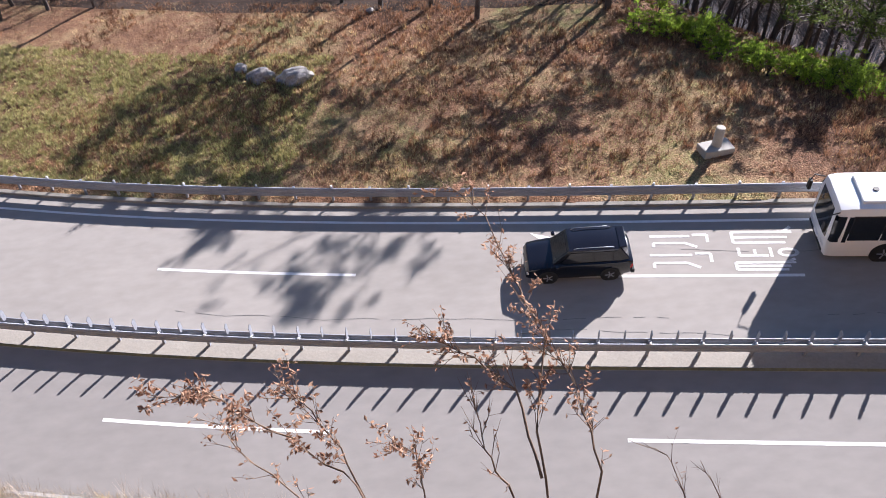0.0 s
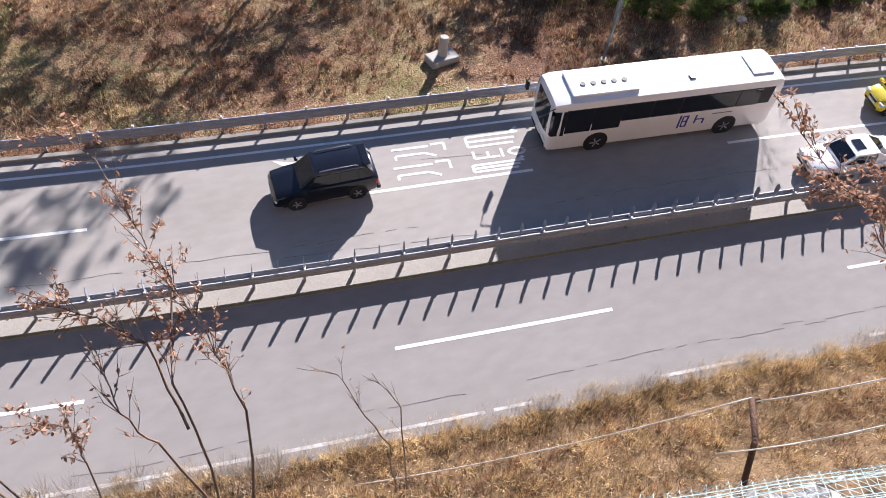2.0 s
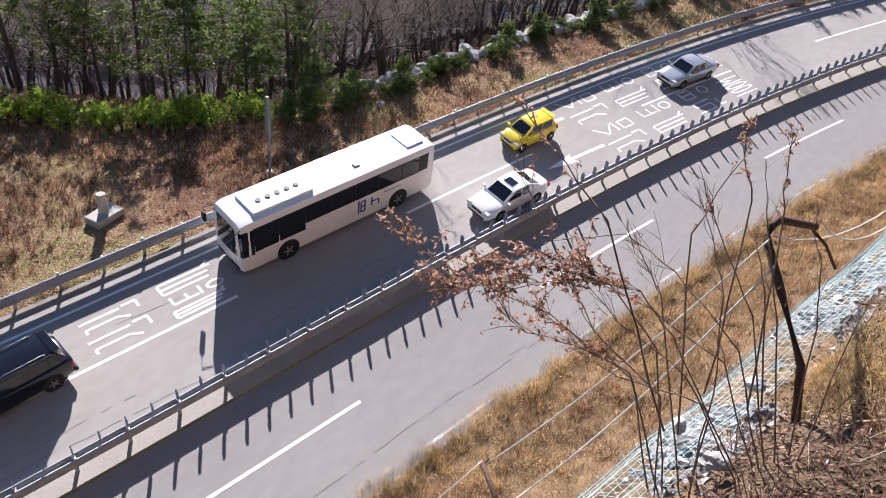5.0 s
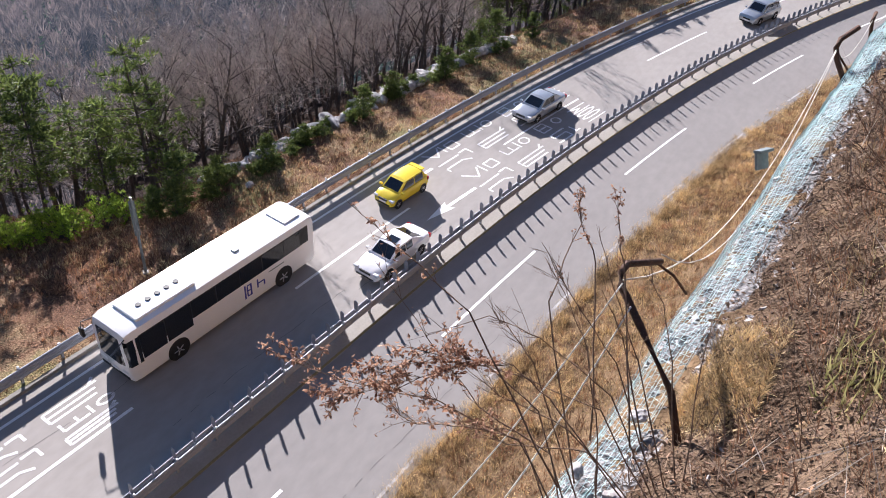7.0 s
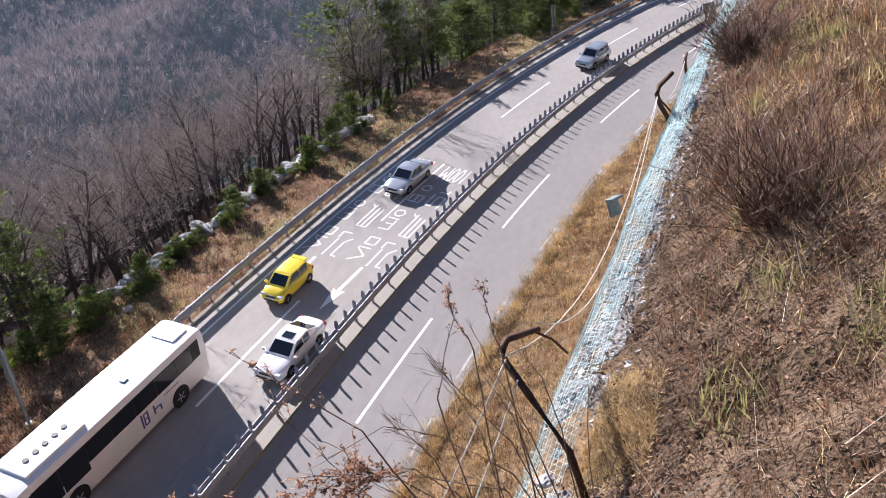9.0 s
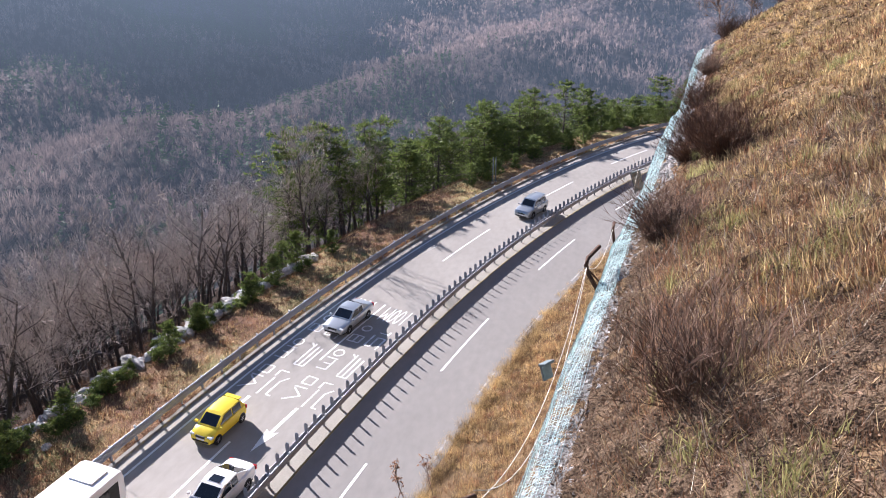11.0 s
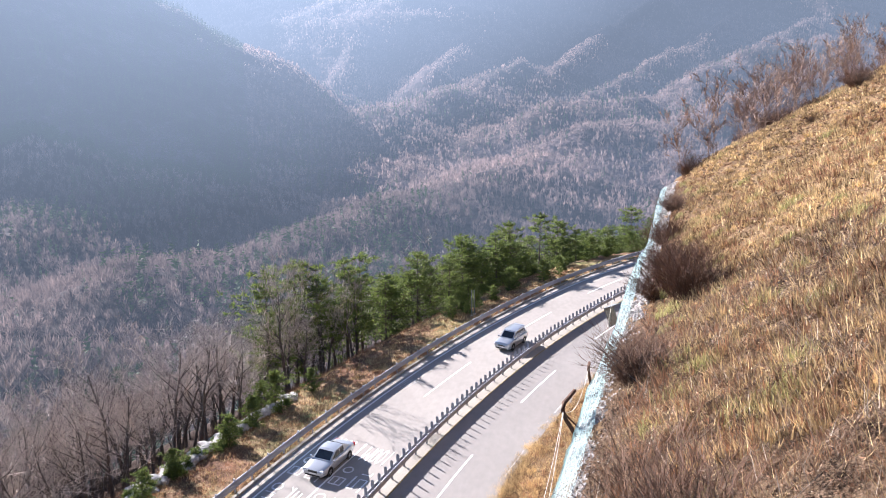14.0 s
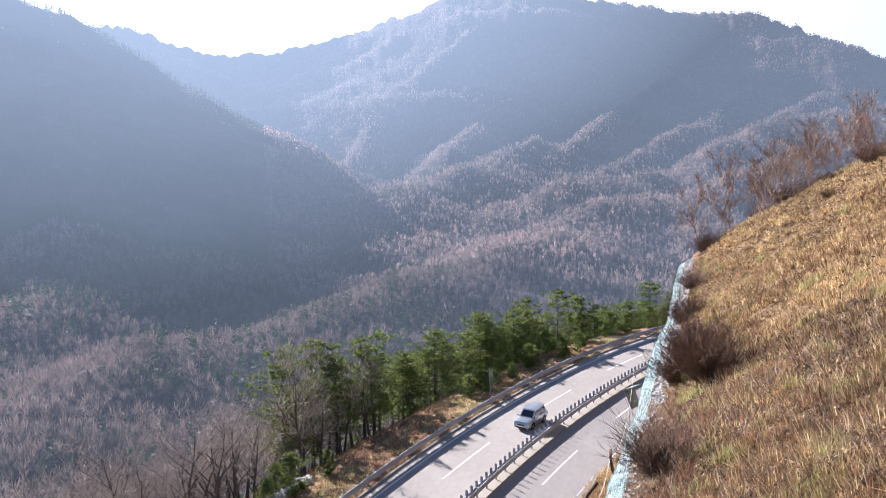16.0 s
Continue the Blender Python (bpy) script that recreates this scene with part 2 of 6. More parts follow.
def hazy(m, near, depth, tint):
    """Paints haze onto a surface: emission growing with distance from the place, brighter sunward."""
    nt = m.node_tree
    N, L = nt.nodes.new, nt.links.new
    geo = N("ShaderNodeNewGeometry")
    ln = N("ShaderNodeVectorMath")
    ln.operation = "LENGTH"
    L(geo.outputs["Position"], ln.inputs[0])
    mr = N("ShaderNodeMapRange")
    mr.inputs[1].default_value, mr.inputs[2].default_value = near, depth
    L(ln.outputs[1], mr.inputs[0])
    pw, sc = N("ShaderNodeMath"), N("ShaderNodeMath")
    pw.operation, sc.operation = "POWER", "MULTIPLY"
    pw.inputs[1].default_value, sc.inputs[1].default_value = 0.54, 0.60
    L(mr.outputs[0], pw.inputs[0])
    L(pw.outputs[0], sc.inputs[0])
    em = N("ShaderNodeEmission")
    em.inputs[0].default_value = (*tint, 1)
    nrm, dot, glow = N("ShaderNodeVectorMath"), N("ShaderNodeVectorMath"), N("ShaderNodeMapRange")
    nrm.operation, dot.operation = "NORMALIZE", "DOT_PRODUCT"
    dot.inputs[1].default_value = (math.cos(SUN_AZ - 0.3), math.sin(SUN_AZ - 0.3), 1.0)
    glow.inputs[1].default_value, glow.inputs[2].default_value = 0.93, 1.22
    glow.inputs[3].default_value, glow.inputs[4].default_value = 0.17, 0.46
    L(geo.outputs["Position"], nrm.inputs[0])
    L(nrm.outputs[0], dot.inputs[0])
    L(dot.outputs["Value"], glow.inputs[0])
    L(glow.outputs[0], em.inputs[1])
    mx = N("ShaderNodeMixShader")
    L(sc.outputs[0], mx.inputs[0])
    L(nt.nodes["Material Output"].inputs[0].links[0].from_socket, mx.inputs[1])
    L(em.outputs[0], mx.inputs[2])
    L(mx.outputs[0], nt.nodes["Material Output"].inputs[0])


HAZE_TINT = (0.50, 0.645, 0.84)
hazy(HILLSIDE, 60.0, 2500.0, HAZE_TINT)
hazy(VALLEYSHADE, 60.0, 2500.0, HAZE_TINT)
# ---- mesh helpers ----
def mesh_ob(name, verts, faces, material, parent=None, smooth=False, label=""):
    me = bpy.data.meshes.new(name)
    me.from_pydata([tuple(map(float, v)) for v in verts], [], [tuple(map(int, f)) for f in faces])
    me.materials.append(material)
    if smooth:
        me.polygons.foreach_set("use_smooth", [True] * len(me.polygons))
    ob = new(name, me)
    ob.parent = parent
    if label:
        ob["label"] = label
    return ob


def part(name, bm, material, parent, label="", smooth=False):
    me = bpy.data.meshes.new(name)
    bm.to_mesh(me)
    bm.free()
    me.materials.append(material)
    if smooth:
        me.polygons.foreach_set("use_smooth", [True] * len(me.polygons))
    ob = new(name, me)
    ob.parent = parent
    if label:
        ob["label"] = label
    return ob


def empty(name, m=None):
    ob = new(name)
    if m is not None:
        ob.matrix_world = m
    return ob


def box(bm, x0, x1, y0, y1, z0, z1, bevel=0.0):
    r = bmesh.ops.create_cube(bm, size=1.0)
    bmesh.ops.transform(bm, verts=r["verts"], matrix=Matrix.Translation(((x0 + x1) / 2, (y0 + y1) / 2, (z0 + z1) / 2)) @ Matrix.Diagonal((x1 - x0, y1 - y0, z1 - z0, 1)))
    if bevel:
        es = list({e for v in r["verts"] for e in v.link_edges})
        bmesh.ops.bevel(bm, geom=es, offset=bevel, segments=2, profile=0.5, affect="EDGES")
    return r["verts"]


def tube(pts, radii, sides=5):
    """Vertices and faces of a tapering tube along points."""
    V, F = [], []
    pts = [Vector(p) for p in pts]
    for i, p in enumerate(pts):
        d = (pts[min(i + 1, len(pts) - 1)] - pts[max(i - 1, 0)]).normalized()
        a = d.orthogonal().normalized()
        b = d.cross(a)
        for k in range(sides):
            t = 2 * math.pi * k / sides
            V.append(p + (a * math.cos(t) + b * math.sin(t)) * radii[i])
    for i in range(len(pts) - 1):
        for k in range(sides):
            k2 = (k + 1) % sides
            F.append((i * sides + k, i * sides + k2, (i + 1) * sides + k2, (i + 1) * sides + k))
    F.append(tuple(range(sides))[::-1])
    F.append(tuple((len(pts) - 1) * sides + k for k in range(sides)))
    return V, F


class Soup:
    """Collects many small shapes into one mesh."""

    def __init__(self):
        self.v, self.f = [], []

    def add(self, V, F):
        n = len(self.v)
        self.v.extend(V)
        self.f.extend([tuple(i + n for i in f) for f in F])

    def ob(self, name, material, parent=None, smooth=False, label=""):
        return mesh_ob(name, self.v, self.f, material, parent, smooth, label)


# ---- the road's line ----
SX, SY, SZ2 = 0.06843, 0.05707, 0.0001753


def road_z(x, y):
    d = np.minimum(np.asarray(x) - 36.75, 90.0)
    return SX * d + SZ2 * d * d + SY * (np.asarray(y) - 17.15)


xs = np.arange(-80.0, 100.0, 0.5)
ys = 24.8775 - 0.136933 * xs + 1.11801e-3 * xs**2 - 3.1215e-5 * xs**3 + 8.8222e-8 * xs**4
left = xs < -22
k0 = np.argmax(~left)
slope0 = (ys[k0 + 1] - ys[k0]) / 0.5
ys[left] = ys[k0] + slope0 * (xs[left] - xs[k0]) + 0.0012 * (xs[left] - xs[k0]) ** 2
hx, hy = [xs[-1]], [ys[-1]]
ang = math.atan2(ys[-1] - ys[-2], 0.5)
for i in range(300):
    ang -= 0.5 / 130.0
    hx.append(hx[-1] + 0.5 * math.cos(ang))
    hy.append(hy[-1] + 0.5 * math.sin(ang))
LX, LY = np.concatenate([xs, hx[1:]]), np.concatenate([ys, hy[1:]])
LS = np.concatenate([[0], np.cumsum(np.hypot(np.diff(LX), np.diff(LY)))])
LS -= np.interp(0.0, LX, LS)
LA = np.unwrap(np.arctan2(np.gradient(LY), np.gradient(LX)))


def S_of(x):
    """Distance along the road at which its line passes x."""
    return float(np.interp(x, LX[:430], LS[:430]))


def rp(s, off, dz=0.0):
    """A place on the road: s along it, off across it (positive towards the valley), dz above it."""
    a = np.interp(s, LS, LA)
    x = np.interp(s, LS, LX) - off * np.sin(a)
    y = np.interp(s, LS, LY) + off * np.cos(a)
    return x, y, road_z(x, y) + dz


def rpm(s, off, dz=0.0, turn=0.0):
    """A pose on the road, its x axis along it."""
    x, y, z = rp(s, off, dz)
    return Matrix.Translation((x, y, z)) @ Matrix.Rotation(float(np.interp(s, LS, LA)) + turn, 4, "Z")


def strip(name, s0, s1, profile, material, step=1.0, parent=None, smooth=False, label=""):
    """A ribbon along the road whose cross-section is a list of (off, dz)."""
    ss = np.linspace(s0, s1, max(2, int(round((s1 - s0) / step)) + 1))
    V, F = [], []
    n = len(profile)
    for s in ss:
        for o, d in profile:
            V.append(rp(s, o, d))
    for i in range(len(ss) - 1):
        for k in range(n - 1):
            a = i * n + k
            F.append((a, a + n, a + n + 1, a + 1))
    return mesh_ob(name, V, F, material, parent, smooth, label)


# ---- ground ----


def crest_z(s):
    return 21.35 + 0.12 * np.sin(np.asarray(s) * 0.5 + 1.0) + np.interp(s, [33, 41, 100], [0, 1.4, 1.4])


def ground_z(s, off):
    """Height of the ground off the road."""
    s, off = np.asarray(s, float), np.asarray(off, float)
    x, y, z = rp(s, off)
    far = np.interp(off, [4.6, 5, 8, 11, 16, 26, 40, 60], [0.07, 0.1, -0.1, -0.3, -0.5, -1.2, -7, -18])
    fall = np.interp(off, [4.6, 5, 8, 12, 14, 17, 24, 40, 60], [0.07, 0.08, -0.3, -1.0, -2.4, -4.5, -9, -19, -30])
    w = np.clip((s - 12) / 22, 0, 1)
    right = z + far * (1 - w) + fall * w
    toe = z + np.interp(-off, [11.75, 12.0, 12.8, 16.0, 17.0], [-0.16, 0.06, 0.2, 1.3, 2.0])
    cz = crest_z(s)
    k = np.interp(-off, [17.0, 20.0, 22.2, 23.2, 23.7], [0, 0.14, 0.42, 0.8, 1.0])
    face = toe * (1 - k) + cz * k
    hill = cz + np.interp(-off, [23.7, 24.4, 26.5, 60.0, 120], [0, 0.4, 1.75, 20.0, 55])
    lft = np.where(-off < 17.0, toe, np.where(-off < 23.7, face, hill))
    return x, y, np.where(off > 0, right, lft)


def ground_sheet(name, s0, s1, ds, offs, material, rough=0.15):
    ss = np.arange(s0, s1 + ds, ds)
    A, O = np.meshgrid(ss, np.asarray(offs, float), indexing="ij")
    x, y, z = ground_z(A, O)
    V = np.stack([x, y, z], -1).reshape(-1, 3)
    for v in V:
        v[2] += rough * noise.noise((v[0] * 0.5, v[1] * 0.5, 0.0)) + rough * 0.5 * noise.noise((v[0] * 1.7, v[1] * 1.7, 4.0))
    n, m = A.shape
    F = [(i * m + j, (i + 1) * m + j, (i + 1) * m + j + 1, i * m + j + 1) for i in range(n - 1) for j in range(m - 1)]
    return mesh_ob(name, V, F, material, None, True)


offs_v = [4.6, 4.8, 5.2, 6, 7, 8, 9, 10, 11, 12, 13.5, 15, 17, 19, 22, 25, 28, 32, 36, 40, 46, 52, 60]
tagged(ground_sheet("ground_valley_side", -70, 190, 1.0, offs_v[:11], FIELD), "dry brown grassy bank sloping from the road to the woods", "ground", kind="structure")
tagged(ground_sheet("ground_valley_side", -70, 30, 1.0, offs_v[10:16], FIELD), "dry bracken-brown bank above the woods", "ground", kind="structure")
tagged(ground_sheet("ground_woods", -70, 30, 1.0, offs_v[15:], WOODFLOOR), "near-black brown woodland floor", "ground", kind="structure")
tagged(ground_sheet("ground_woods", 30, 190, 1.0, offs_v[10:], WOODFLOOR), "near-black brown woodland floor", "ground", kind="structure")
offs_l = [-11.75, -11.95, -12.4, -12.8, -13.4, -14.2, -15, -16, -17, -18.4, -20, -21.2, -22.2, -22.7, -23.2, -23.45, -23.7, -24.0, -24.4, -24.8, -25.3, -25.9, -26.5, -27.3, -28.5, -30, -33, -37, -42, -50, -60]
tagged(ground_sheet("ground_hillside", -40, 150, 0.7, offs_l, HILLSOIL), "steep hillside covered in dry straw grass above the road", "ground", kind="structure")



def crumbly_patch(s0, s1, o0, o1, step, material, label, lift=0.0):
    """Bare crumbling ground at the top of the slope, with its clods."""
    ss, oo = np.arange(s0, s1, step), np.arange(o0, o1, -step)
    A, O = np.meshgrid(ss, oo, indexing="ij")
    x, y, z = ground_z(A, O)
    V = np.stack([x, y, z], -1).reshape(-1, 3)
    edge = np.minimum.reduce([A - s0, s1 - A, o0 - O, O - o1]).reshape(-1)
    for v, e in zip(V, edge):
        v[2] += 0.15 * noise.noise((v[0] * 0.5, v[1] * 0.5, 0.0)) + 0.075 * noise.noise((v[0] * 1.7, v[1] * 1.7, 4.0))
        v[2] += min(1.0, e / 0.3) * (0.035 + lift + 0.05 * noise.noise((v[0] * 5, v[1] * 5, 1.0)) + 0.05 * abs(noise.noise((v[0] * 11, v[1] * 11, 2.0))) + 0.02 * noise.noise((v[0] * 25, v[1] * 25, 3.0))) - (0.03 if e < 0.05 else 0.0)
    n, m = A.shape
    F = [(i * m + j, (i + 1) * m + j, (i + 1) * m + j + 1, i * m + j + 1) for i in range(n - 1) for j in range(m - 1)]
    return tagged(mesh_ob("ground_crumbled_soil", V, F, material, None, False), label, "ground", kind="structure")


crumbly_patch(-7.0, 19.0, -23.95, -29.8, 0.07, CRUMB, "crumbled grey-brown soil and clods at the top of the slope")
crumbly_patch(-4.0, 43.0, -23.42, -24.2, 0.05, SCREE, "broken white and grey stones along the crest under the net", -0.035)

# far country: one sheet of ridges and valleys round the place, by bearing (degrees), elevation (degrees) and distance
RR = [60, 100, 140, 200, 260, 340, 450, 620, 900, 1300, 1900, 2600, 3600]
BASE_R = [-33, -31.5, -29, -25, -21, -17.5, -14, -10.5, -6, -1.5, 2.0, 3.6, 5.0]
BASE_L = [-33, -31.5, -29, -25, -21, -17.5, -14.5, -13, -11, -6, 0, 3.0, 5.0]
# slope, height and breadth of the side spurs, and the crest line
RIDGES = (
    (0.62, 130, 330, ((-60, 5, 3200), (-18.7, 8.1, 3250), (-13.1, 11.6, 3200), (-10.7, 12.7, 3150), (-7.8, 12.9, 3150), (-2.1, 14.3, 3100), (5.9, 16.0, 3150), (10.1, 15.3, 3200), (14.3, 13.9, 3300), (18.4, 12.5, 3350), (22.5, 11.7, 3400), (28.0, 11.4, 3450), (30.9, 12.3, 3400), (33.0, 13.1, 3350), (38, 12.4, 3350), (60, 12, 3300), (110, 9, 3200))),
    (0.75, 75, 170, ((5.9, 16.0, 3150), (4.0, 11.5, 2750), (4.9, 9.1, 2450), (7.8, 6.6, 2150), (10.8, 4.8, 1900))),
    (0.75, 75, 160, ((-2.1, 14.3, 3100), (-3.2, 10.6, 2700), (-5.1, 9.3, 2500), (-1.6, 7.2, 2200), (2.1, 4.4, 1850), (3.8, 3.4, 1700))),
    (0.7, 70, 150, ((-10.7, 12.7, 3150), (-11.4, 9.2, 2650), (-9.6, 7.1, 2300), (-5.1, 5.0, 1950), (-1.1, 2.8, 1650))),
    (0.7, 70, 160, ((14.3, 13.9, 3300), (11.9, 10.6, 2850), (14.4, 7.8, 2450), (17.0, 5.0, 2050))),
    (0.7, 30, 150, ((-18.7, 8.1, 3250), (-17, 8.0, 2700), (-14, 6.6, 2250), (-9, 4.2, 1850))),
    (0.42, 36, 110, ((-16, 6.2, 1900), (-11.0, 5.3, 1750), (-5.8, 3.0, 1450), (2.1, 1.7, 1250))),
    (0.40, 32, 100, ((-20, 3.2, 1450), (-13.1, 2.7, 1350), (-7.7, 1.0, 1150), (0.1, 0.0, 1000))),
    (0.42, 34, 105, ((4, 5.0, 1900), (6.2, 4.3, 1750), (9.6, 2.7, 1450), (14.6, 2.0, 1300))),
    (0.68, 60, 210, ((75, 9, 1500), (56, 11, 1500), (47, 14.0, 1500), (40.3, 15.0, 1500), (37.1, 14.0, 1520), (36.2, 12.4, 1530), (33.8, 10.4, 1540), (30.3, 8.0, 1560), (25.8, 6.6, 1620), (21.5, 5.0, 1690), (17.5, 2.9, 1760))),
    (0.45, 14, 90, ((60, -1.5, 800), (44.1, -0.7, 820), (41.0, -0.4, 830), (37.7, 0.6, 840), (34.0, -0.9, 860), (32.0, -3.0, 880))),
    (0.30, 10, 80, ((70, -9, 480), (52, -7.5, 520), (44.4, -6.3, 580), (41.3, -5.9, 600), (31.6, -4.4, 760), (23.0, -2.5, 930), (18.9, 0.0, 1080), (14.6, 2.0, 1330), (7.9, 3.2, 1560))),
    (0.28, 10, 70, ((40, -11.5, 360), (31.1, -9.8, 430), (20.7, -7.3, 540), (10.6, -4.3, 720), (2.2, -2.0, 920), (-5.7, -1.4, 1000), (-25, -1, 1000))),
)


def lattice(x, y, seed):
    """Smooth noise between -1 and 1 over arrays."""
    g = np.random.default_rng(seed).uniform(-1, 1, (64, 64))
    xi, yi = np.floor(x).astype(int), np.floor(y).astype(int)
    fx, fy = x - xi, y - yi
    fx, fy = fx * fx * (3 - 2 * fx), fy * fy * (3 - 2 * fy)
    a, b, c, d = g[xi % 64, yi % 64], g[(xi + 1) % 64, yi % 64], g[xi % 64, (yi + 1) % 64], g[(xi + 1) % 64, (yi + 1) % 64]
    return (a * (1 - fx) + b * fx) * (1 - fy) + (c * (1 - fx) + d * fx) * fy


def polar(a, e, r):
    return np.array([r * math.cos(radians(a)), r * math.sin(radians(a)), 24.5 + r * math.tan(radians(e))])


def smooth_step(a, b, x):
    t = np.clip((x - a) / (b - a), 0, 1)
    return t * t * (3 - 2 * t)


azs = np.concatenate([np.arange(-60, -20, 1.0), np.arange(-20, 48, 0.12), np.arange(48, 110.5, 1.0)])
rs = np.exp(np.linspace(math.log(60), math.log(3700), 230))
A2, R2 = np.meshgrid(azs, rs, indexing="ij")
PX, PY = R2 * np.cos(np.radians(A2)), R2 * np.sin(np.radians(A2))
left_w = smooth_step(17, 27, A2)
base_el = np.interp(np.log(R2), np.log(RR), BASE_R) * (1 - left_w) + np.interp(np.log(R2), np.log(RR), BASE_L) * left_w
FAR = 24.5 + R2 * np.tan(np.radians(base_el))
for k, (slope, fin, breadth, crest) in enumerate(RIDGES):
    best, along = np.full(FAR.shape, -1e9), 0.0
    P = [polar(*c) for c in crest]
    for p, q in zip(P, P[1:]):
        L = math.hypot(*(q - p)[:2])
        ux, uy = (q - p)[:2] / L
        t = np.clip(((PX - p[0]) * ux + (PY - p[1]) * uy) / L, 0, 1)
        d = np.hypot(PX - p[0] - t * L * ux, PY - p[1] - t * L * uy)
        u = along + t * L + d * 0.35 * np.sign((PX - p[0]) * uy - (PY - p[1]) * ux)
        spur = 0.42 - 1.5 * np.abs(lattice(u / breadth + 9, d / (breadth * 4.5) + 3, 40 + k)) - 0.55 * np.abs(lattice(u / breadth * 2.7, d / (breadth * 1.6), 70 + k))
        z = p[2] + (q[2] - p[2]) * t - slope * (np.sqrt(d * d + 100) - 10) + fin * spur * smooth_step(20, breadth * 1.6, d)
        best = np.maximum(best, z)
        along += L
    hi, lo = np.maximum(FAR, best), np.minimum(FAR, best)
    FAR = hi + 9.0 * np.log1p(np.exp(np.maximum((lo - hi) / 9.0, -30)))
grain = np.minimum(R2 * 0.012, 14)
FAR += grain * (lattice(PX / 120, PY / 120, 5) + 0.55 * lattice(PX / 47, PY / 47, 6)) + np.minimum(R2 * 0.003, 6) * lattice(PX / 19, PY / 19, 7)
FAR += smooth_step(2300, 3000, R2) * 14 * np.abs(lattice(A2 * 1.7 + 60, R2 * 0 + 2, 8))
FAR -= 16 * (1 - smooth_step(80, 150, rs))[None, :]


def far_height(a, r):
    """Height of the far country at bearings and distances, between the sheet's own points."""
    i = np.interp(a, azs, np.arange(len(azs)))
    j = np.interp(np.log(r), np.log(rs), np.arange(len(rs)))
    i0, j0 = np.minimum(i.astype(int), len(azs) - 2), np.minimum(j.astype(int), len(rs) - 2)
    fi, fj = i - i0, j - j0
    return (FAR[i0, j0] * (1 - fi) + FAR[i0 + 1, j0] * fi) * (1 - fj) + (FAR[i0, j0 + 1] * (1 - fi) + FAR[i0 + 1, j0 + 1] * fi) * fj


V = np.stack([R2 * np.cos(np.radians(A2)), R2 * np.sin(np.radians(A2)), FAR], -1).reshape(-1, 3)
r_n = len(rs)
near_n = int(np.searchsorted(rs, 850))
for name, j0, j1, material, label in (("ground_valley", 0, near_n, VALLEYSHADE, "wooded valley floor below the road, shade under the trees painted in"), ("backdrop_hills", near_n, r_n - 1, HILLSIDE, "wooded bare winter mountains in the distance, haze painted on")):
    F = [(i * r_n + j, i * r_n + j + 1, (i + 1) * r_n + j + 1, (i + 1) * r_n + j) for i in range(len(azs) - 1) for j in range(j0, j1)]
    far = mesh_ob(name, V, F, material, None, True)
    bm = bmesh.new()
    bm.from_mesh(far.data)
    bmesh.ops.delete(bm, geom=[v for v in bm.verts if not v.link_faces], context="VERTS")
    bm.to_mesh(far.data)
    bm.free()
    tagged(far, label, "mountains" if j0 else "valley", kind="structure")



def bright_haze():
    """The white winter sky low over the ranges: a far glowing backdrop, brightest below the sun."""
    m = bpy.data.materials.new("white_hazy_sky")
    m.use_nodes = True
    nt = m.node_tree
    N, L = nt.nodes.new, nt.links.new
    geo, nrm, dot, mr, em = N("ShaderNodeNewGeometry"), N("ShaderNodeVectorMath"), N("ShaderNodeVectorMath"), N("ShaderNodeMapRange"), N("ShaderNodeEmission")
    nrm.operation, dot.operation = "NORMALIZE", "DOT_PRODUCT"
    dot.inputs[1].default_value = (math.cos(SUN_AZ) * math.cos(SUN_EL), math.sin(SUN_AZ) * math.cos(SUN_EL), math.sin(SUN_EL))
    mr.inputs[1].default_value, mr.inputs[2].default_value, mr.inputs[3].default_value, mr.inputs[4].default_value = 0.4, 0.95, 0.32, 0.55
    L(geo.outputs["Position"], nrm.inputs[0])
    L(nrm.outputs[0], dot.inputs[0])
    L(dot.outputs["Value"], mr.inputs[0])
    em.inputs[0].default_value = (0.83, 0.92, 1.0, 1)
    L(mr.outputs[0], em.inputs[1])
    L(em.outputs[0], nt.nodes["Material Output"].inputs[0])
    V, F = [], []
    for i in range(36):
        a = radians(-60 + i * 4)
        for z in (-300, 500, 1100, 1550):
            V.append((4600 * math.cos(a), 4600 * math.sin(a), z))
    for i in range(35):
        for k in range(3):
            F.append((i * 4 + k, i * 4 + 4 + k, i * 4 + 5 + k, i * 4 + 1 + k))
    tagged(mesh_ob("backdrop_sky", V, F, m, None, True), "bright white hazy winter sky above the mountains", "sky", kind="structure")


bright_haze()

# ---- road ----
S0, S1 = -70.0, 190.0
road = tagged(strip("road", S0, S1, [(4.55, 0), (0, 0.0), (-4.2, 0)], ASPHALT), "grey asphalt four-lane mountain road, worn and patched", "road", kind="structure")


tagged(strip("road", S0, S1, [(-4.2, 0), (-8, 0), (-12.4, 0)], DARKASPHALT), "darker grey asphalt of the road's uphill lanes", "road", kind="structure")
tagged(strip("median_strip", S0, S1, [(-3.86, 0.0), (-3.87, 0.012), (-5.0, 0.012), (-5.01, 0.0)], MEDIANSLAB), "pale concrete strip under the median rail", "median", kind="structure")


def line(name, s0, s1, off, w, material, label):
    return tagged(strip(name, s0, s1, [(off + w / 2, 0.006), (off - w / 2, 0.006)], material), label, "road marking", kind="structure")


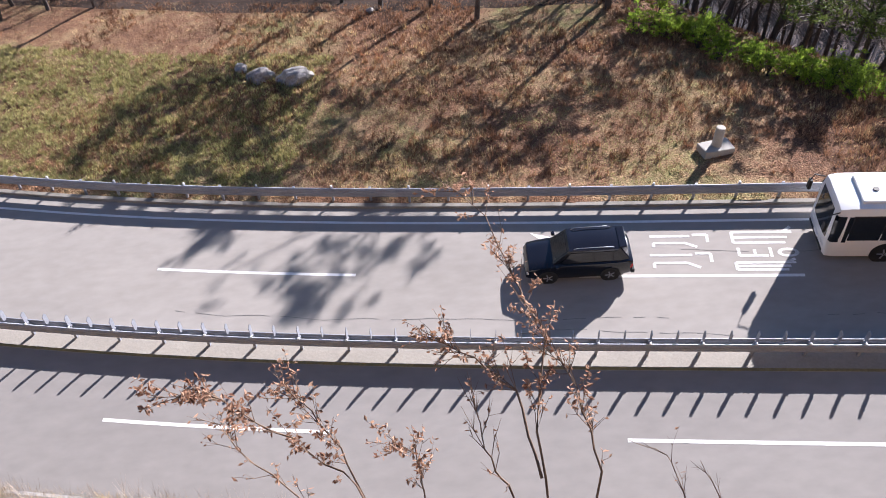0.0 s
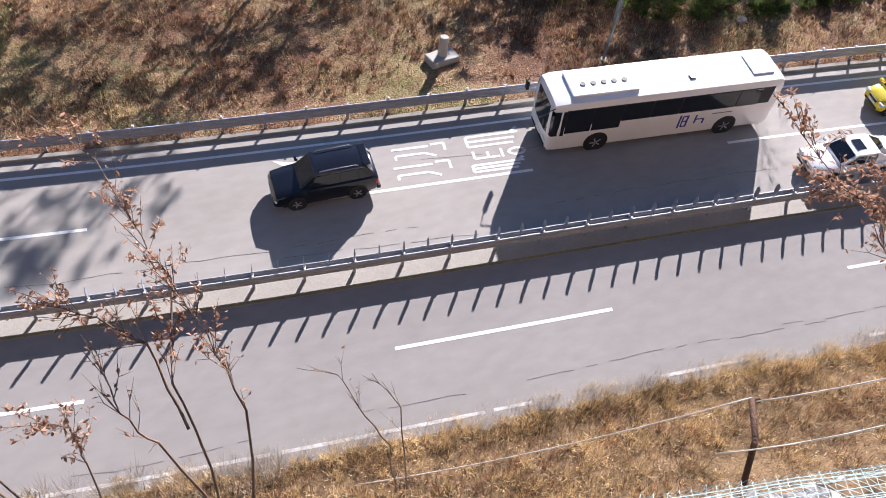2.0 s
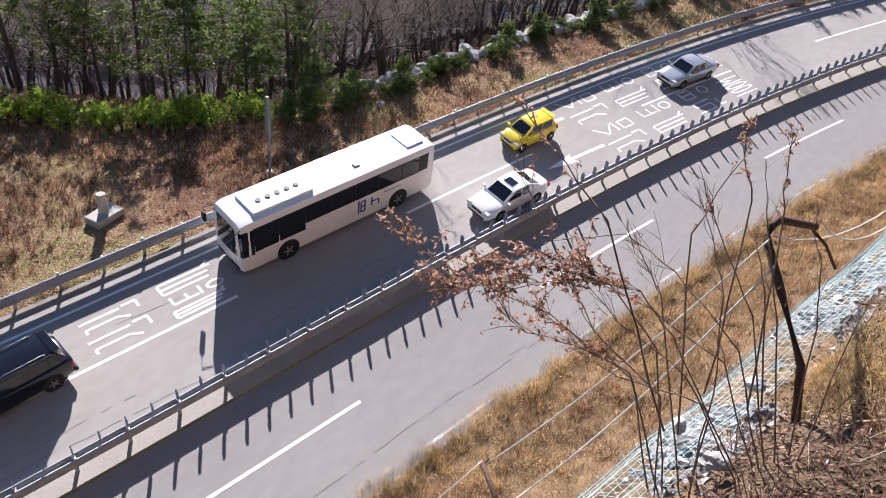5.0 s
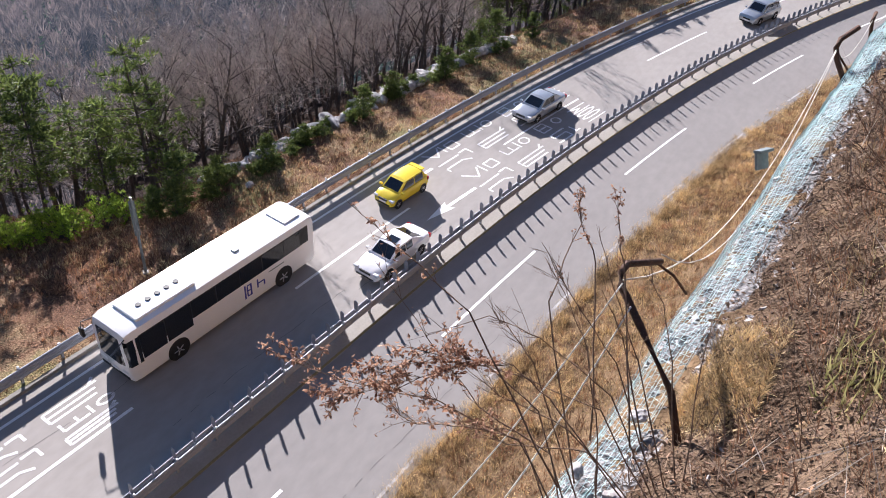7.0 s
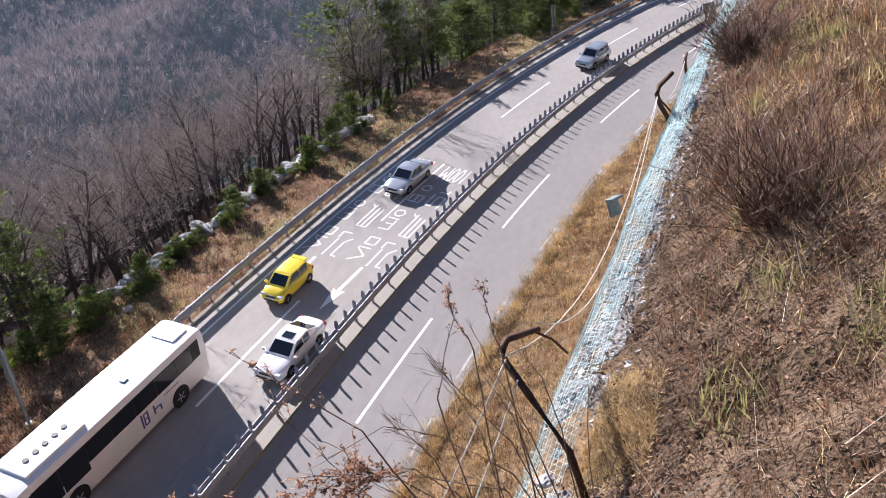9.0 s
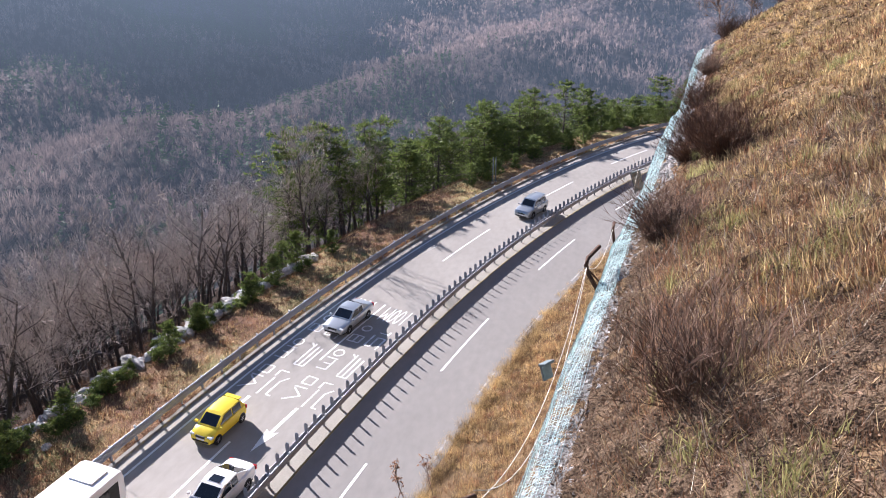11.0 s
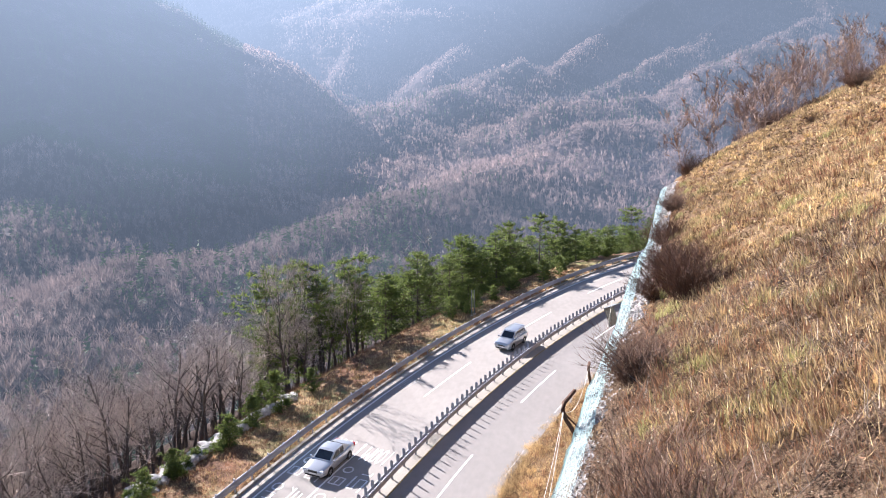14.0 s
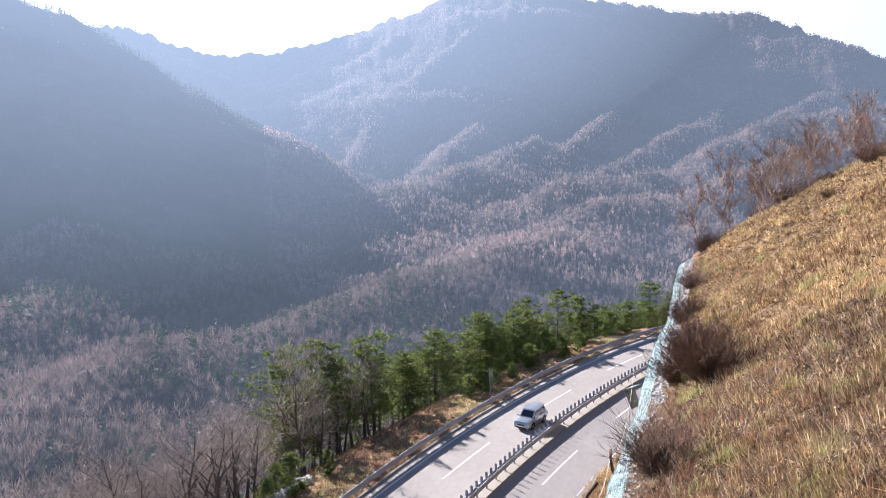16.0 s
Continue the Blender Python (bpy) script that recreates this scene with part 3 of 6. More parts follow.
line("edge_line", S0, S1, 3.39, 0.15, PAINT, "white painted line along the road's valley edge")
re_ = random.Random(15)
s = -30.0
while s < 100:
    ln = re_.uniform(0.5, 5.0) if s > 3 else re_.uniform(4.0, 9.0)
    line("edge_line", s, s + ln, -11.5 + re_.uniform(-0.01, 0.01), 0.14, WORN, "worn piece of the white line along the hillside edge")
    s += ln + (re_.uniform(1.0, 6.0) if s > 3 else re_.uniform(0.2, 0.8))
tagged(strip("edge_line", S0, S1, [(-4.86, 0.018), (-5.0, 0.018)], YELLOW), "yellow painted line beside the median rail", "road marking", kind="structure")
sf, sn = S_of(6.25), S_of(7.68)
for i in range(-4, 9):
    s = sf + i * 20.1
    line("lane_dash", s, s + 9.8, 0.0, 0.16, PAINT, "white painted lane dash on the asphalt")
    s = sn + i * 20.75
    line("lane_dash", s, s + 9.3, -8.15, 0.16, PAINT, "white painted lane dash on the asphalt")


def kerb():
    k = strip("kerb", S0, S1, [(4.38, 0.0), (4.40, 0.11), (4.43, 0.13), (4.66, 0.13), (4.68, 0.0)], DARKKERB, 2.0)
    return tagged(k, "low dark concrete kerb under the guardrail", "kerb", kind="structure")


kerb()


# ---- guardrails ----
def beam_profile(off, z0, z1, waves, side, thick=0.05):
    """A corrugated rail's closed section, its waves towards side."""
    n = waves * 6
    front = [(off + side * (0.03 + 0.03 * math.cos(2 * math.pi * waves * i / n + math.pi)), z0 + (z1 - z0) * i / n) for i in range(n + 1)]
    back = [(o - side * thick, z) for o, z in front[::-1]]
    out = front + back + front[:1]
    return out if side > 0 else out[::-1]


def guardrail_far():
    rail = tagged(empty("guardrail"), "long galvanised steel guardrail with three-wave beam on posts", "guardrail")
    for i in range(int((S1 - S0) / 8)):
        a = S0 + i * 8.0
        strip("beam", a, a + 8.02, beam_profile(4.74, 0.46, 0.99, 3, -1), STEEL, 2.0, rail, True)
    bm = bmesh.new()
    box(bm, -0.06, 0.06, -0.05, 0.05, -0.3, 1.0, 0.01)
    post = part("post", bm, STEEL, rail)
    bm = bmesh.new()
    box(bm, -0.05, 0.05, -0.05, 0.05, 0, 0.09, 0.02)
    cap = part("reflector", bm, WHITE, rail, "small white reflector cap")
    post.matrix_world = rpm(S0, 4.86)
    cap.matrix_world = rpm(S0, 4.86, 1.0)
    for i in range(1, int((S1 - S0) / 2)):
        for src, dz in ((post, 0), (cap, 1.0)):
            if src is cap and i % 2:
                continue
            o = src.copy()
            scene.collection.objects.link(o)
            o.matrix_world = rpm(S0 + i * 2.0, 4.86, dz)
    return rail


def median_rail():
    rail = tagged(empty("median_guardrail"), "double-sided steel median guardrail with anti-glare plates on top", "guardrail")
    for off, side in ((-4.04, 1), (-4.38, -1)):
        for i in range(int((S1 - S0) / 8)):
            a = S0 + i * 8.0
            strip("beam", a, a + 8.02, beam_profile(off, 0.41, 0.83, 2, side, 0.06), STEEL, 2.0, rail, True)
    bm = bmesh.new()
    box(bm, -0.06, 0.06, -0.06, 0.06, -0.2, 0.86, 0.01)
    box(bm, -0.05, 0.05, -0.13, 0.13, 0.55, 0.70)
    post = part("post", bm, STEEL, rail)
    bm = bmesh.new()
    box(bm, -0.05, 0.05, -0.05, 0.05, 0, 0.08, 0.02)
    cap = part("reflector", bm, WHITE, rail, "small white reflector cap")
    bm = bmesh.new()
    prof = [(-0.04, 0.0), (0.04, 0.0), (0.12, 0.1), (0.12, 0.5), (0.04, 0.62), (-0.12, 0.54), (-0.12, 0.1)]
    lo = [bm.verts.new((0.012, y, z)) for y, z in prof]
    hi = [bm.verts.new((-0.012, y, z)) for y, z in prof]
    bm.faces.new(lo)
    bm.faces.new(hi[::-1])
    for i in range(7):
        j = (i + 1) % 7
        bm.faces.new((lo[i], hi[i], hi[j], lo[j]))
    plate = part("anti_glare_plate", bm, STEEL, rail, "upright grey anti-glare plate")
    s_ref = S_of(14.95)
    n0 = int((s_ref - S0) / 2.07)
    for i in range(int((S1 - S0) / 2.07)):
        s = s_ref + (i - n0) * 2.07
        for src, m in ((post, rpm(s, -4.21)), (cap, rpm(s, -4.33, 0.82)), (plate, rpm(s, -4.21, 0.86)), (plate, rpm(s + 1.03, -4.21, 0.86))):
            o = src.copy()
            scene.collection.objects.link(o)
            o.matrix_world = m
    for o in (post, cap, plate):
        bpy.data.objects.remove(o)
    return rail


guardrail_far()
median_rail()


# ---- small growth, scattered ----


def tri_stuff(name, V, material, label, category, parent=None):
    """One mesh of loose triangles, from an array (n, 3, 3)."""
    n = len(V)
    me = bpy.data.meshes.new(name)
    me.vertices.add(n * 3)
    me.vertices.foreach_set("co", np.asarray(V, np.float32).reshape(-1))
    me.loops.add(n * 3)
    me.loops.foreach_set("vertex_index", np.arange(n * 3, dtype=np.int32))
    me.polygons.add(n)
    me.polygons.foreach_set("loop_start", np.arange(0, n * 3, 3, dtype=np.int32))
    me.polygons.foreach_set("loop_total", np.full(n, 3, np.int32))
    me.update(calc_edges=True)
    me.validate()
    me.materials.append(material)
    ob = new(name, me)
    ob.parent = parent
    if category:
        tagged(ob, label, category, kind="stuff")
    return ob


def blades(P, h, w, lean=0.5, seed=1):
    """Thin blades standing on the points P, of heights h and widths w."""
    r = np.random.default_rng(seed)
    n = len(P)
    a = r.uniform(0, 2 * np.pi, n)
    b = r.uniform(0, 2 * np.pi, n)
    k = r.uniform(0.1, 1.0, n) ** (0.4 if lean > 0.94 else 1.0) * lean
    side = np.stack([np.cos(a), np.sin(a), np.zeros(n)], -1) * (np.asarray(w) / 2)[:, None]
    tip = np.stack([np.cos(b) * k, np.sin(b) * k, np.sqrt(np.maximum(0.05, 1 - k * k))], -1) * np.asarray(h)[:, None]
    return np.stack([P - side, P + side, P + tip], 1)


def on_ground(s, off):
    x, y, z = ground_z(s, off)
    P = np.stack([x, y, z], -1)
    for p in P:
        p[2] += 0.15 * noise.noise((p[0] * 0.5, p[1] * 0.5, 0.0)) + 0.075 * noise.noise((p[0] * 1.7, p[1] * 1.7, 4.0)) - 0.02
    return P


def clumped(n, s0, s1, o0, o1, seed, near=None, per=14, sp=0.22):
    """Points in clumps over a stretch of ground; near: thins out with the distance along the road from there."""
    r = np.random.default_rng(seed)
    c = max(1, n // per)
    cs = r.uniform(s0, s1, c) if near is None else near + (s1 - near) * r.uniform(0, 1, c) ** 2.0 * np.where(r.uniform(0, 1, c) < 0.93, 1, (s0 - near) / (s1 - near))
    co = o0 + (o1 - o0) * (r.uniform(0, 1, c) if near is None else r.uniform(0, 1, c) ** 1.6)
    k = r.integers(0, c, n)
    return cs[k] + r.normal(0, sp, n), np.clip(co[k] + r.normal(0, sp, n), min(o0, o1), max(o0, o1)), r


def grass(name, material, label, n, s0, s1, o0, o1, h, w, seed, lean=0.6, near=None, per=14, sp=0.22, up=0.0):
    s, o, r = clumped(n, s0, s1, o0, o1, seed, near, per, sp)
    P = on_ground(s, o)
    P[:, 2] += up
    d = np.abs(s - (near if near is not None else s0))
    grow = 1 + (d / 25.0 if near is not None else 0)
    return tri_stuff(name, blades(P, r.uniform(0.4, 1.0, n) * h, r.uniform(0.6, 1.2, n) * w * grow, lean, seed), material, label, "grass")


def leaf_litter(n, s0, s1, o0, o1, size, seed, label, power=1.6, material=None, spread=14.0):
    """Curled dead leaves lying every way on the ground, two triangles each."""
    r = np.random.default_rng(seed)
    s = s0 + (s1 - s0) * r.uniform(0, 1, n) ** power
    o = r.uniform(min(o0, o1), max(o0, o1), n)
    P = on_ground(s, o)
    P[:, 2] += r.uniform(0.04, 0.12, n)
    u, v = r.normal(0, 1, (n, 3)), r.normal(0, 1, (n, 3))
    u[:, 2] *= 0.45
    u /= np.linalg.norm(u, axis=1)[:, None]
    v -= u * np.sum(u * v, 1)[:, None]
    v /= np.linalg.norm(v, axis=1)[:, None]
    k = (r.uniform(0.5, 1.3, n) * size * (1 + np.maximum(0, s - s0 - 4) / spread))[:, None]
    lift = np.cross(u, v) * k * 0.25
    a, b, c, d = P - u * k, P + v * k * 0.45 + lift, P + u * k, P - v * k * 0.45 + lift
    return tri_stuff("leaf_litter", np.concatenate([np.stack([a, b, c], 1), np.stack([a, c, d], 1)]), material or LITTER, label, "leaf litter")


def tussocks(name, material, label, n, s0, s1, o0, o1, h, per, seed, rad=0.09, w=0.012, patch=None, near=None, droop=0.75):
    """Separate tufts of arching blades, each tuft a little fountain; patch: only where the broad noise is above it; near: wider blades with the distance from there."""
    r = np.random.default_rng(seed)
    cs = r.uniform(s0, s1, n) if near is None else s0 + (s1 - s0) * r.uniform(0, 1, n) ** 1.7
    co = r.uniform(min(o0, o1), max(o0, o1), n)
    if patch is not None:
        ok = lattice(cs / 7 + 20, co / 4 + 40, 91) + 0.5 * lattice(cs / 2.3 + 20, co / 2.3 + 40, 92) > patch
        cs, co = cs[ok], co[ok]
    C = on_ground(cs, co)
    m = len(C)
    size = r.uniform(0.5, 1.3, m)
    k = np.repeat(np.arange(m), per)
    a = r.uniform(0, 2 * np.pi, m * per)
    out = np.stack([np.cos(a), np.sin(a), 0 * a], -1)
    lean = r.uniform(0.1, 1.0, m * per) * droop
    P = C[k] + out * (r.uniform(0, 1, m * per) * rad * size[k])[:, None]
    grow = 1 + (np.abs(cs[k] - near) / 18.0 if near is not None else 0)
    hh = (h * size[k] * r.uniform(0.5, 1.1, m * per))[:, None]
    tip = P + (out * lean[:, None] + np.stack([0 * a, 0 * a, np.sqrt(1.02 - lean**2)], -1)) * hh
    sd = np.stack([-np.sin(a), np.cos(a), 0 * a], -1) * (w * grow * r.uniform(0.6, 1.2, m * per))[:, None] / 2
    return tri_stuff(name, np.stack([P - sd, P + sd, tip], 1), material, label, "grass")


S_EYE = S_of(2.8)
tussocks("hillside_tussocks", STRAW, "tufts of bright dry straw grass on the upper hillside", 14000, 9.5, 70, -25.0, -44, 0.2, 24, 111, 0.16, 0.02, None, S_EYE, 0.98)
tussocks("hillside_tussocks", RUST, "tufts of rust-brown dead grass on the hillside", 3000, 9.5, 36, -24.4, -40, 0.24, 22, 112, 0.14, 0.018, -0.5, S_EYE, 0.97)
tussocks("hillside_tussocks", RUST, "flattened red-brown dead grass on the crumbling slope", 2600, 5.0, 13, -24.3, -29.5, 0.15, 22, 119, 0.16, 0.009, -0.6, None, 0.99)
tussocks("bank_tussocks", MOSS, "tufts of greenish winter grass on the bank", 9000, -52, -9, 5.3, 19, 0.26, 18, 113, 0.24, 0.055)
tussocks("bank_tussocks", STRAW, "tufts of pale dry grass on the bank", 2600, -48, 30, 5.3, 24, 0.42, 16, 114, 0.16, 0.035, 0.05)
tussocks("bank_tussocks", RUST, "tufts of red-brown dead bracken on the bank", 5200, -30, 32, 6.5, 26, 0.4, 16, 115, 0.22, 0.045, -0.3)
tussocks("verge_tussocks", STRAW, "bulging tufts of golden dry grass along the road's edge", 3000, -28, 95, -11.6, -16.5, 0.5, 28, 116, 0.24, 0.022, -0.5, None, 0.95)
tussocks("verge_tussocks", STALK, "tall pale dry grass stalks at the road's edge", 420, -32, 3, -11.3, -13.0, 0.95, 22, 118, 0.25, 0.016, None, None, 0.6)
tussocks("verge_tussocks", RUST, "brown tufts of dead grass on the slope above the road", 3000, -28, 95, -12.4, -23.3, 0.42, 24, 117, 0.2, 0.026, -0.3, None, 0.95)
grass("hillside_grass", STRAW, "matted dry straw-coloured grass on the hillside", 18000, S_EYE - 3, 75, -24.9, -42, 0.28, 0.013, 11, 0.985, 4.5, 60, 0.2)
grass("hillside_litter", RUST, "rust-brown dead grass and litter on the hillside", 50000, S_EYE - 3, 60, -24.3, -38, 0.2, 0.013, 12, 0.985, 4.5, 40, 0.2)
grass("hillside_grass", STRAW, "thick dry straw-coloured grass over the upper hillside", 28000, 15, 75, -24.8, -46, 0.34, 0.03, 21, 0.985, None, 130, 0.26)
grass("hillside_litter", RUST, "rust-brown dead grass over the upper hillside", 16000, 7, 40, -24.4, -44, 0.26, 0.026, 22, 0.97, None, 60, 0.3)
grass("hillside_litter", STEM, "dark twigs and stalks lying on the slope", 30000, S_EYE - 1, S_EYE + 12, -24.0, -29, 0.32, 0.006, 23, 0.99, None, 14, 0.2, 0.06)
grass("hillside_grass", STRAW, "short dry straw on the slope", 13000, S_EYE - 1, S_EYE + 12, -24.3, -29.5, 0.26, 0.008, 24, 0.985, None, 50, 0.16, 0.06)
grass("hillside_weeds", MOSS, "sparse olive-green weeds in the dry grass", 16000, S_EYE - 3, 50, -24.6, -34, 0.22, 0.014, 13, 0.85, S_EYE, 110, 0.14, 0.05)
leaf_litter(42000, 4.0, S_EYE + 14, -23.9, -29, 0.019, 61, "grey-brown dead leaves and litter on the slope")
leaf_litter(16000, S_EYE + 4, S_EYE + 40, -24.6, -36, 0.022, 62, "brown dead leaves among the hillside grass", 1.3)
leaf_litter(40000, S_EYE + 8, 75, -24.7, -44, 0.026, 65, "curled dry straw flakes in the hillside grass", 1.5, STRAW, 30.0)
leaf_litter(30000, -25, 75, -12.0, -23.3, 0.04, 66, "dry straw flakes on the slope above the road", 1.0, STRAW, 200.0)
leaf_litter(26000, -40, 60, 5.4, 26, 0.06, 67, "withered bracken leaves on the bank", 1.0, RUST, 300.0)
leaf_litter(5000, -40, 60, 5.4, 20, 0.05, 68, "pale dry leaves on the bank", 1.0, STRAW, 300.0)
grass("dry_stalks", STALK, "long pale dry stalks lying across the slope", 2400, S_EYE - 1, S_EYE + 13, -24.2, -29.5, 0.55, 0.007, 64, 0.99, None, 6, 0.25, 0.08)
leaf_litter(34000, 4.5, 60, -24.4, -40, 0.024, 69, "rust-brown dead leaves among the hillside grass", 1.8, RUST, 25.0)
grass("yellow_tussock", STRAW, "curly yellow tussock grass round the stake's foot", 7000, 6.35, 6.95, -24.02, -24.35, 0.10, 0.006, 63, 0.98, None, 700, 0.11, 0.07)
grass("verge_grass", STRAW, "tall dry yellow grass along the road's edge", 60000, -28, 95, -11.45, -17.5, 0.5, 0.022, 14, 0.9, None, 60, 0.3)
grass("verge_grass", RUST, "brown dead grass on the slope above the road", 70000, -28, 95, -12.2, -23.4, 0.45, 0.028, 15, 0.92, None, 50, 0.35)
grass("bank_grass", STRAW, "dry straw grass on the bank", 15000, -45, 60, 5.0, 26, 0.24, 0.03, 16, 0.95, None, 70, 0.5)
grass("bank_bracken", RUST, "rusty brown dead bracken on the bank", 70000, -45, 60, 6.5, 27, 0.34, 0.035, 17, 0.95, None, 60, 0.45)
grass("bank_moss", MOSS, "greenish winter grass on the bank", 44000, -45, 12, 5.2, 15, 0.18, 0.04, 18, 0.93, None, 120, 0.7)
grass("roadside_grass", STRAW, "orange-brown dry grass behind the guardrail", 30000, 20, 120, 5.0, 13.0, 0.4, 0.05, 19, 0.8)
grass("roadside_grass", RUST, "brown dead grass behind the guardrail", 26000, 20, 120, 5.0, 16.0, 0.4, 0.05, 20, 0.8)


grass("verge_grass", STRAW, "pale dry grass overhanging the road's edge", 30000, -28, 62, -11.42, -12.7, 0.75, 0.016, 26, 0.75, None, 50, 0.2)
grass("undergrowth", STEM, "brown leafless undergrowth under the trees", 12000, 31, 110, 13.5, 38, 1.3, 0.03, 27, 0.8, None, 30, 0.5)
grass("undergrowth", RUST, "rusty undergrowth along the woods' edge", 16000, 31, 110, 12.0, 17, 0.8, 0.03, 28, 0.85, None, 40, 0.4)

# ---- trees ----
def branch_tree(seed, h, trunk_r, levels=4, spread=0.55, kids=(7, 5, 4), droop=0.0, first=0.3, sides=(6, 4, 3, 3)):
    """Tubes of a bare tree: trunk and limbs, and its thin twigs, as two soups."""
    r = random.Random(seed)
    wood, twigs = Soup(), Soup()

    def grow(p, d, length, rad, lev):
        n = (5, 3, 2, 1)[lev]
        pts, rads = [p], [rad]
        q, dd = p.copy(), d.copy()
        for i in range(n):
            dd = (dd + Vector((r.uniform(-1, 1), r.uniform(-1, 1), r.uniform(-0.3, 0.6))) * (0.13 if lev == 0 else 0.25)).normalized()
            q = q + dd * (length / n)
            pts.append(q)
            rads.append(rad * (1 - 0.8 * (i + 1) / n))
        if lev == levels - 1:
            o = d.orthogonal().normalized() * 0.017
            twigs.add([p - o, p + o, q], [(0, 1, 2)])
            return
        V, F = tube(pts, rads, sides[min(lev, 3)])
        (wood if lev < 2 else twigs).add(V, F)
        if lev >= levels - 1:
            return
        for i in range(kids[min(lev, len(kids) - 1)]):
            t = first + (1 - first) * (i + r.random()) / kids[min(lev, len(kids) - 1)] if lev == 0 else r.uniform(0.25, 1.0)
            k = min(int(t * n), n - 1)
            base = pts[k].lerp(pts[k + 1], t * n - k)
            a = r.uniform(0, 2 * math.pi)
            o = dd.orthogonal().normalized()
            side = (Matrix.Rotation(a, 3, dd) @ o)
            nd = (dd * (1 - spread) + side * spread + Vector((0, 0, 0.25 - droop))).normalized()
            grow(base, nd, length * (0.46 if lev == 0 else 0.55) * r.uniform(0.7, 1.15) * (1.25 - 0.5 * t if lev == 0 else 1), max(rads[k] * 0.5, 0.012), lev + 1)

    grow(Vector((0, 0, -0.3)), Vector((r.uniform(-0.14, 0.14), r.uniform(-0.14, 0.14), 1)).normalized(), h, trunk_r, 0)
    return wood, twigs


def bare_tree(seed, h):
    t = tagged(empty("bare_tree"), "leafless grey-brown winter tree on the slope", "tree", "trees below the road")
    wood, twigs = branch_tree(seed, h, h * 0.019, 4, 0.62, (11, 7, 6), 0.0, 0.28)
    wood.ob("trunk", BARK, t)
    twigs.ob("crown", TWIG, t)
    return t


def needle_fan(r, p, d, size, n):
    """A tuft of needles about a twig end."""
    out = []
    for _ in range(n):
        v = Vector((r.gauss(0, 1), r.gauss(0, 1), r.gauss(0.35, 0.7))).normalized()
        v = (v + d * 0.5).normalized()
        o = v.orthogonal().normalized() * size * 0.14
        o = Matrix.Rotation(r.uniform(0, 6.28), 3, v) @ o
        q = p + Vector((r.uniform(-1, 1), r.uniform(-1, 1), r.uniform(-0.4, 0.4))) * size * 0.55
        out.append((q - o, q + o, q + v * size))
    return out


def pine_tree(seed, h, low=0.35, width=0.24, full=1.0, name="pine_tree", label="green pine with a bare lower trunk"):
    r = random.Random(seed)
    t = tagged(empty(name), label, "tree", "pines by the road")
    wood, tris = Soup(), []
    bend = Vector((r.uniform(-0.04, 0.04), r.uniform(-0.04, 0.04), 1)).normalized()
    V, F = tube([bend * (h * k / 6) + Vector((0, 0, -0.3 if k == 0 else 0)) for k in range(7)], [h * 0.016 * (1 - 0.15 * k) for k in range(7)], 7)
    wood.add(V, F)
    z = h * low
    while z < h * 0.97:
        f = (z - h * low) / (h * (1 - low))
        reach = h * width * (0.6 + 0.75 * math.sin(math.pi * min(1, 0.15 + f * 0.8))) * (1.0 - f**3 * 0.6) * r.uniform(0.55, 1.3)
        a0 = r.uniform(0, 6.28)
        for k in range(r.randint(3, 5)):
            a = a0 + k * 6.28 / 4 + r.uniform(-0.5, 0.5)
            L = reach * r.uniform(0.4, 1.2)
            d = Vector((math.cos(a), math.sin(a), r.uniform(0.0, 0.35)))
            p0 = bend * z
            p1 = p0 + d * L * 0.6
            p2 = p0 + d * L + Vector((0, 0, L * 0.12))
            V, F = tube([p0, p1, p2], [h * 0.004, h * 0.003, h * 0.0012], 3)
            wood.add(V, F)
            for q, m in ((p1, 0.8), (p0.lerp(p1, 0.55), 0.6), (p1.lerp(p2, 0.6), 0.9), (p2, 0.9)):
                for _ in range(2):
                    qq = q + Vector((r.uniform(-1, 1), r.uniform(-1, 1), r.uniform(-0.2, 0.3))) * L * 0.22
                    tris += needle_fan(r, qq, d, (0.16 + h * 0.027) * m * r.uniform(0.8, 1.3), int(7 * full))
        z += h * 0.06 * r.uniform(0.5, 1.6)
    for _ in range(4):
        tris += needle_fan(r, bend * (h * r.uniform(0.93, 1.0)), Vector((0, 0, 1)), h * 0.035, 9)
    wood.ob("trunk", BARK, t)
    tri_stuff("crown", np.array([[tuple(v) for v in tr] for tr in tris]), PINE, "", "", t)
    return t


def leafy_bush(seed, w, h, label, leaf=None):
    r = random.Random(seed)
    t = tagged(empty("evergreen_bush"), label, "bush", "evergreen bushes on the bank")
    wood, tris = Soup(), []
    for _ in range(20):
        a, e = r.uniform(0, 6.28), r.uniform(0.1, 1)
        d = Vector((math.cos(a) * e * w / 2, math.sin(a) * e * w / 2, h * r.uniform(0.55, 1.0) * (1.1 - 0.5 * e)))
        V, F = tube([Vector((0, 0, -0.1)), d * 0.55 + Vector((0, 0, h * 0.1)), d], [0.02, 0.014, 0.005], 3)
        wood.add(V, F)
        for _ in range(5):
            q = d * r.uniform(0.55, 1.05) + Vector((r.uniform(-1, 1), r.uniform(-1, 1), r.uniform(-1, 1))) * w * 0.1
            tris += needle_fan(r, q, d.normalized(), 0.20 * r.uniform(0.7, 1.2), 13)
    wood.ob("wood", BARK, t)
    tri_stuff("foliage", np.array([[tuple(v) for v in tr] for tr in tris]), leaf or SHRUB, "", "", t)
    return t


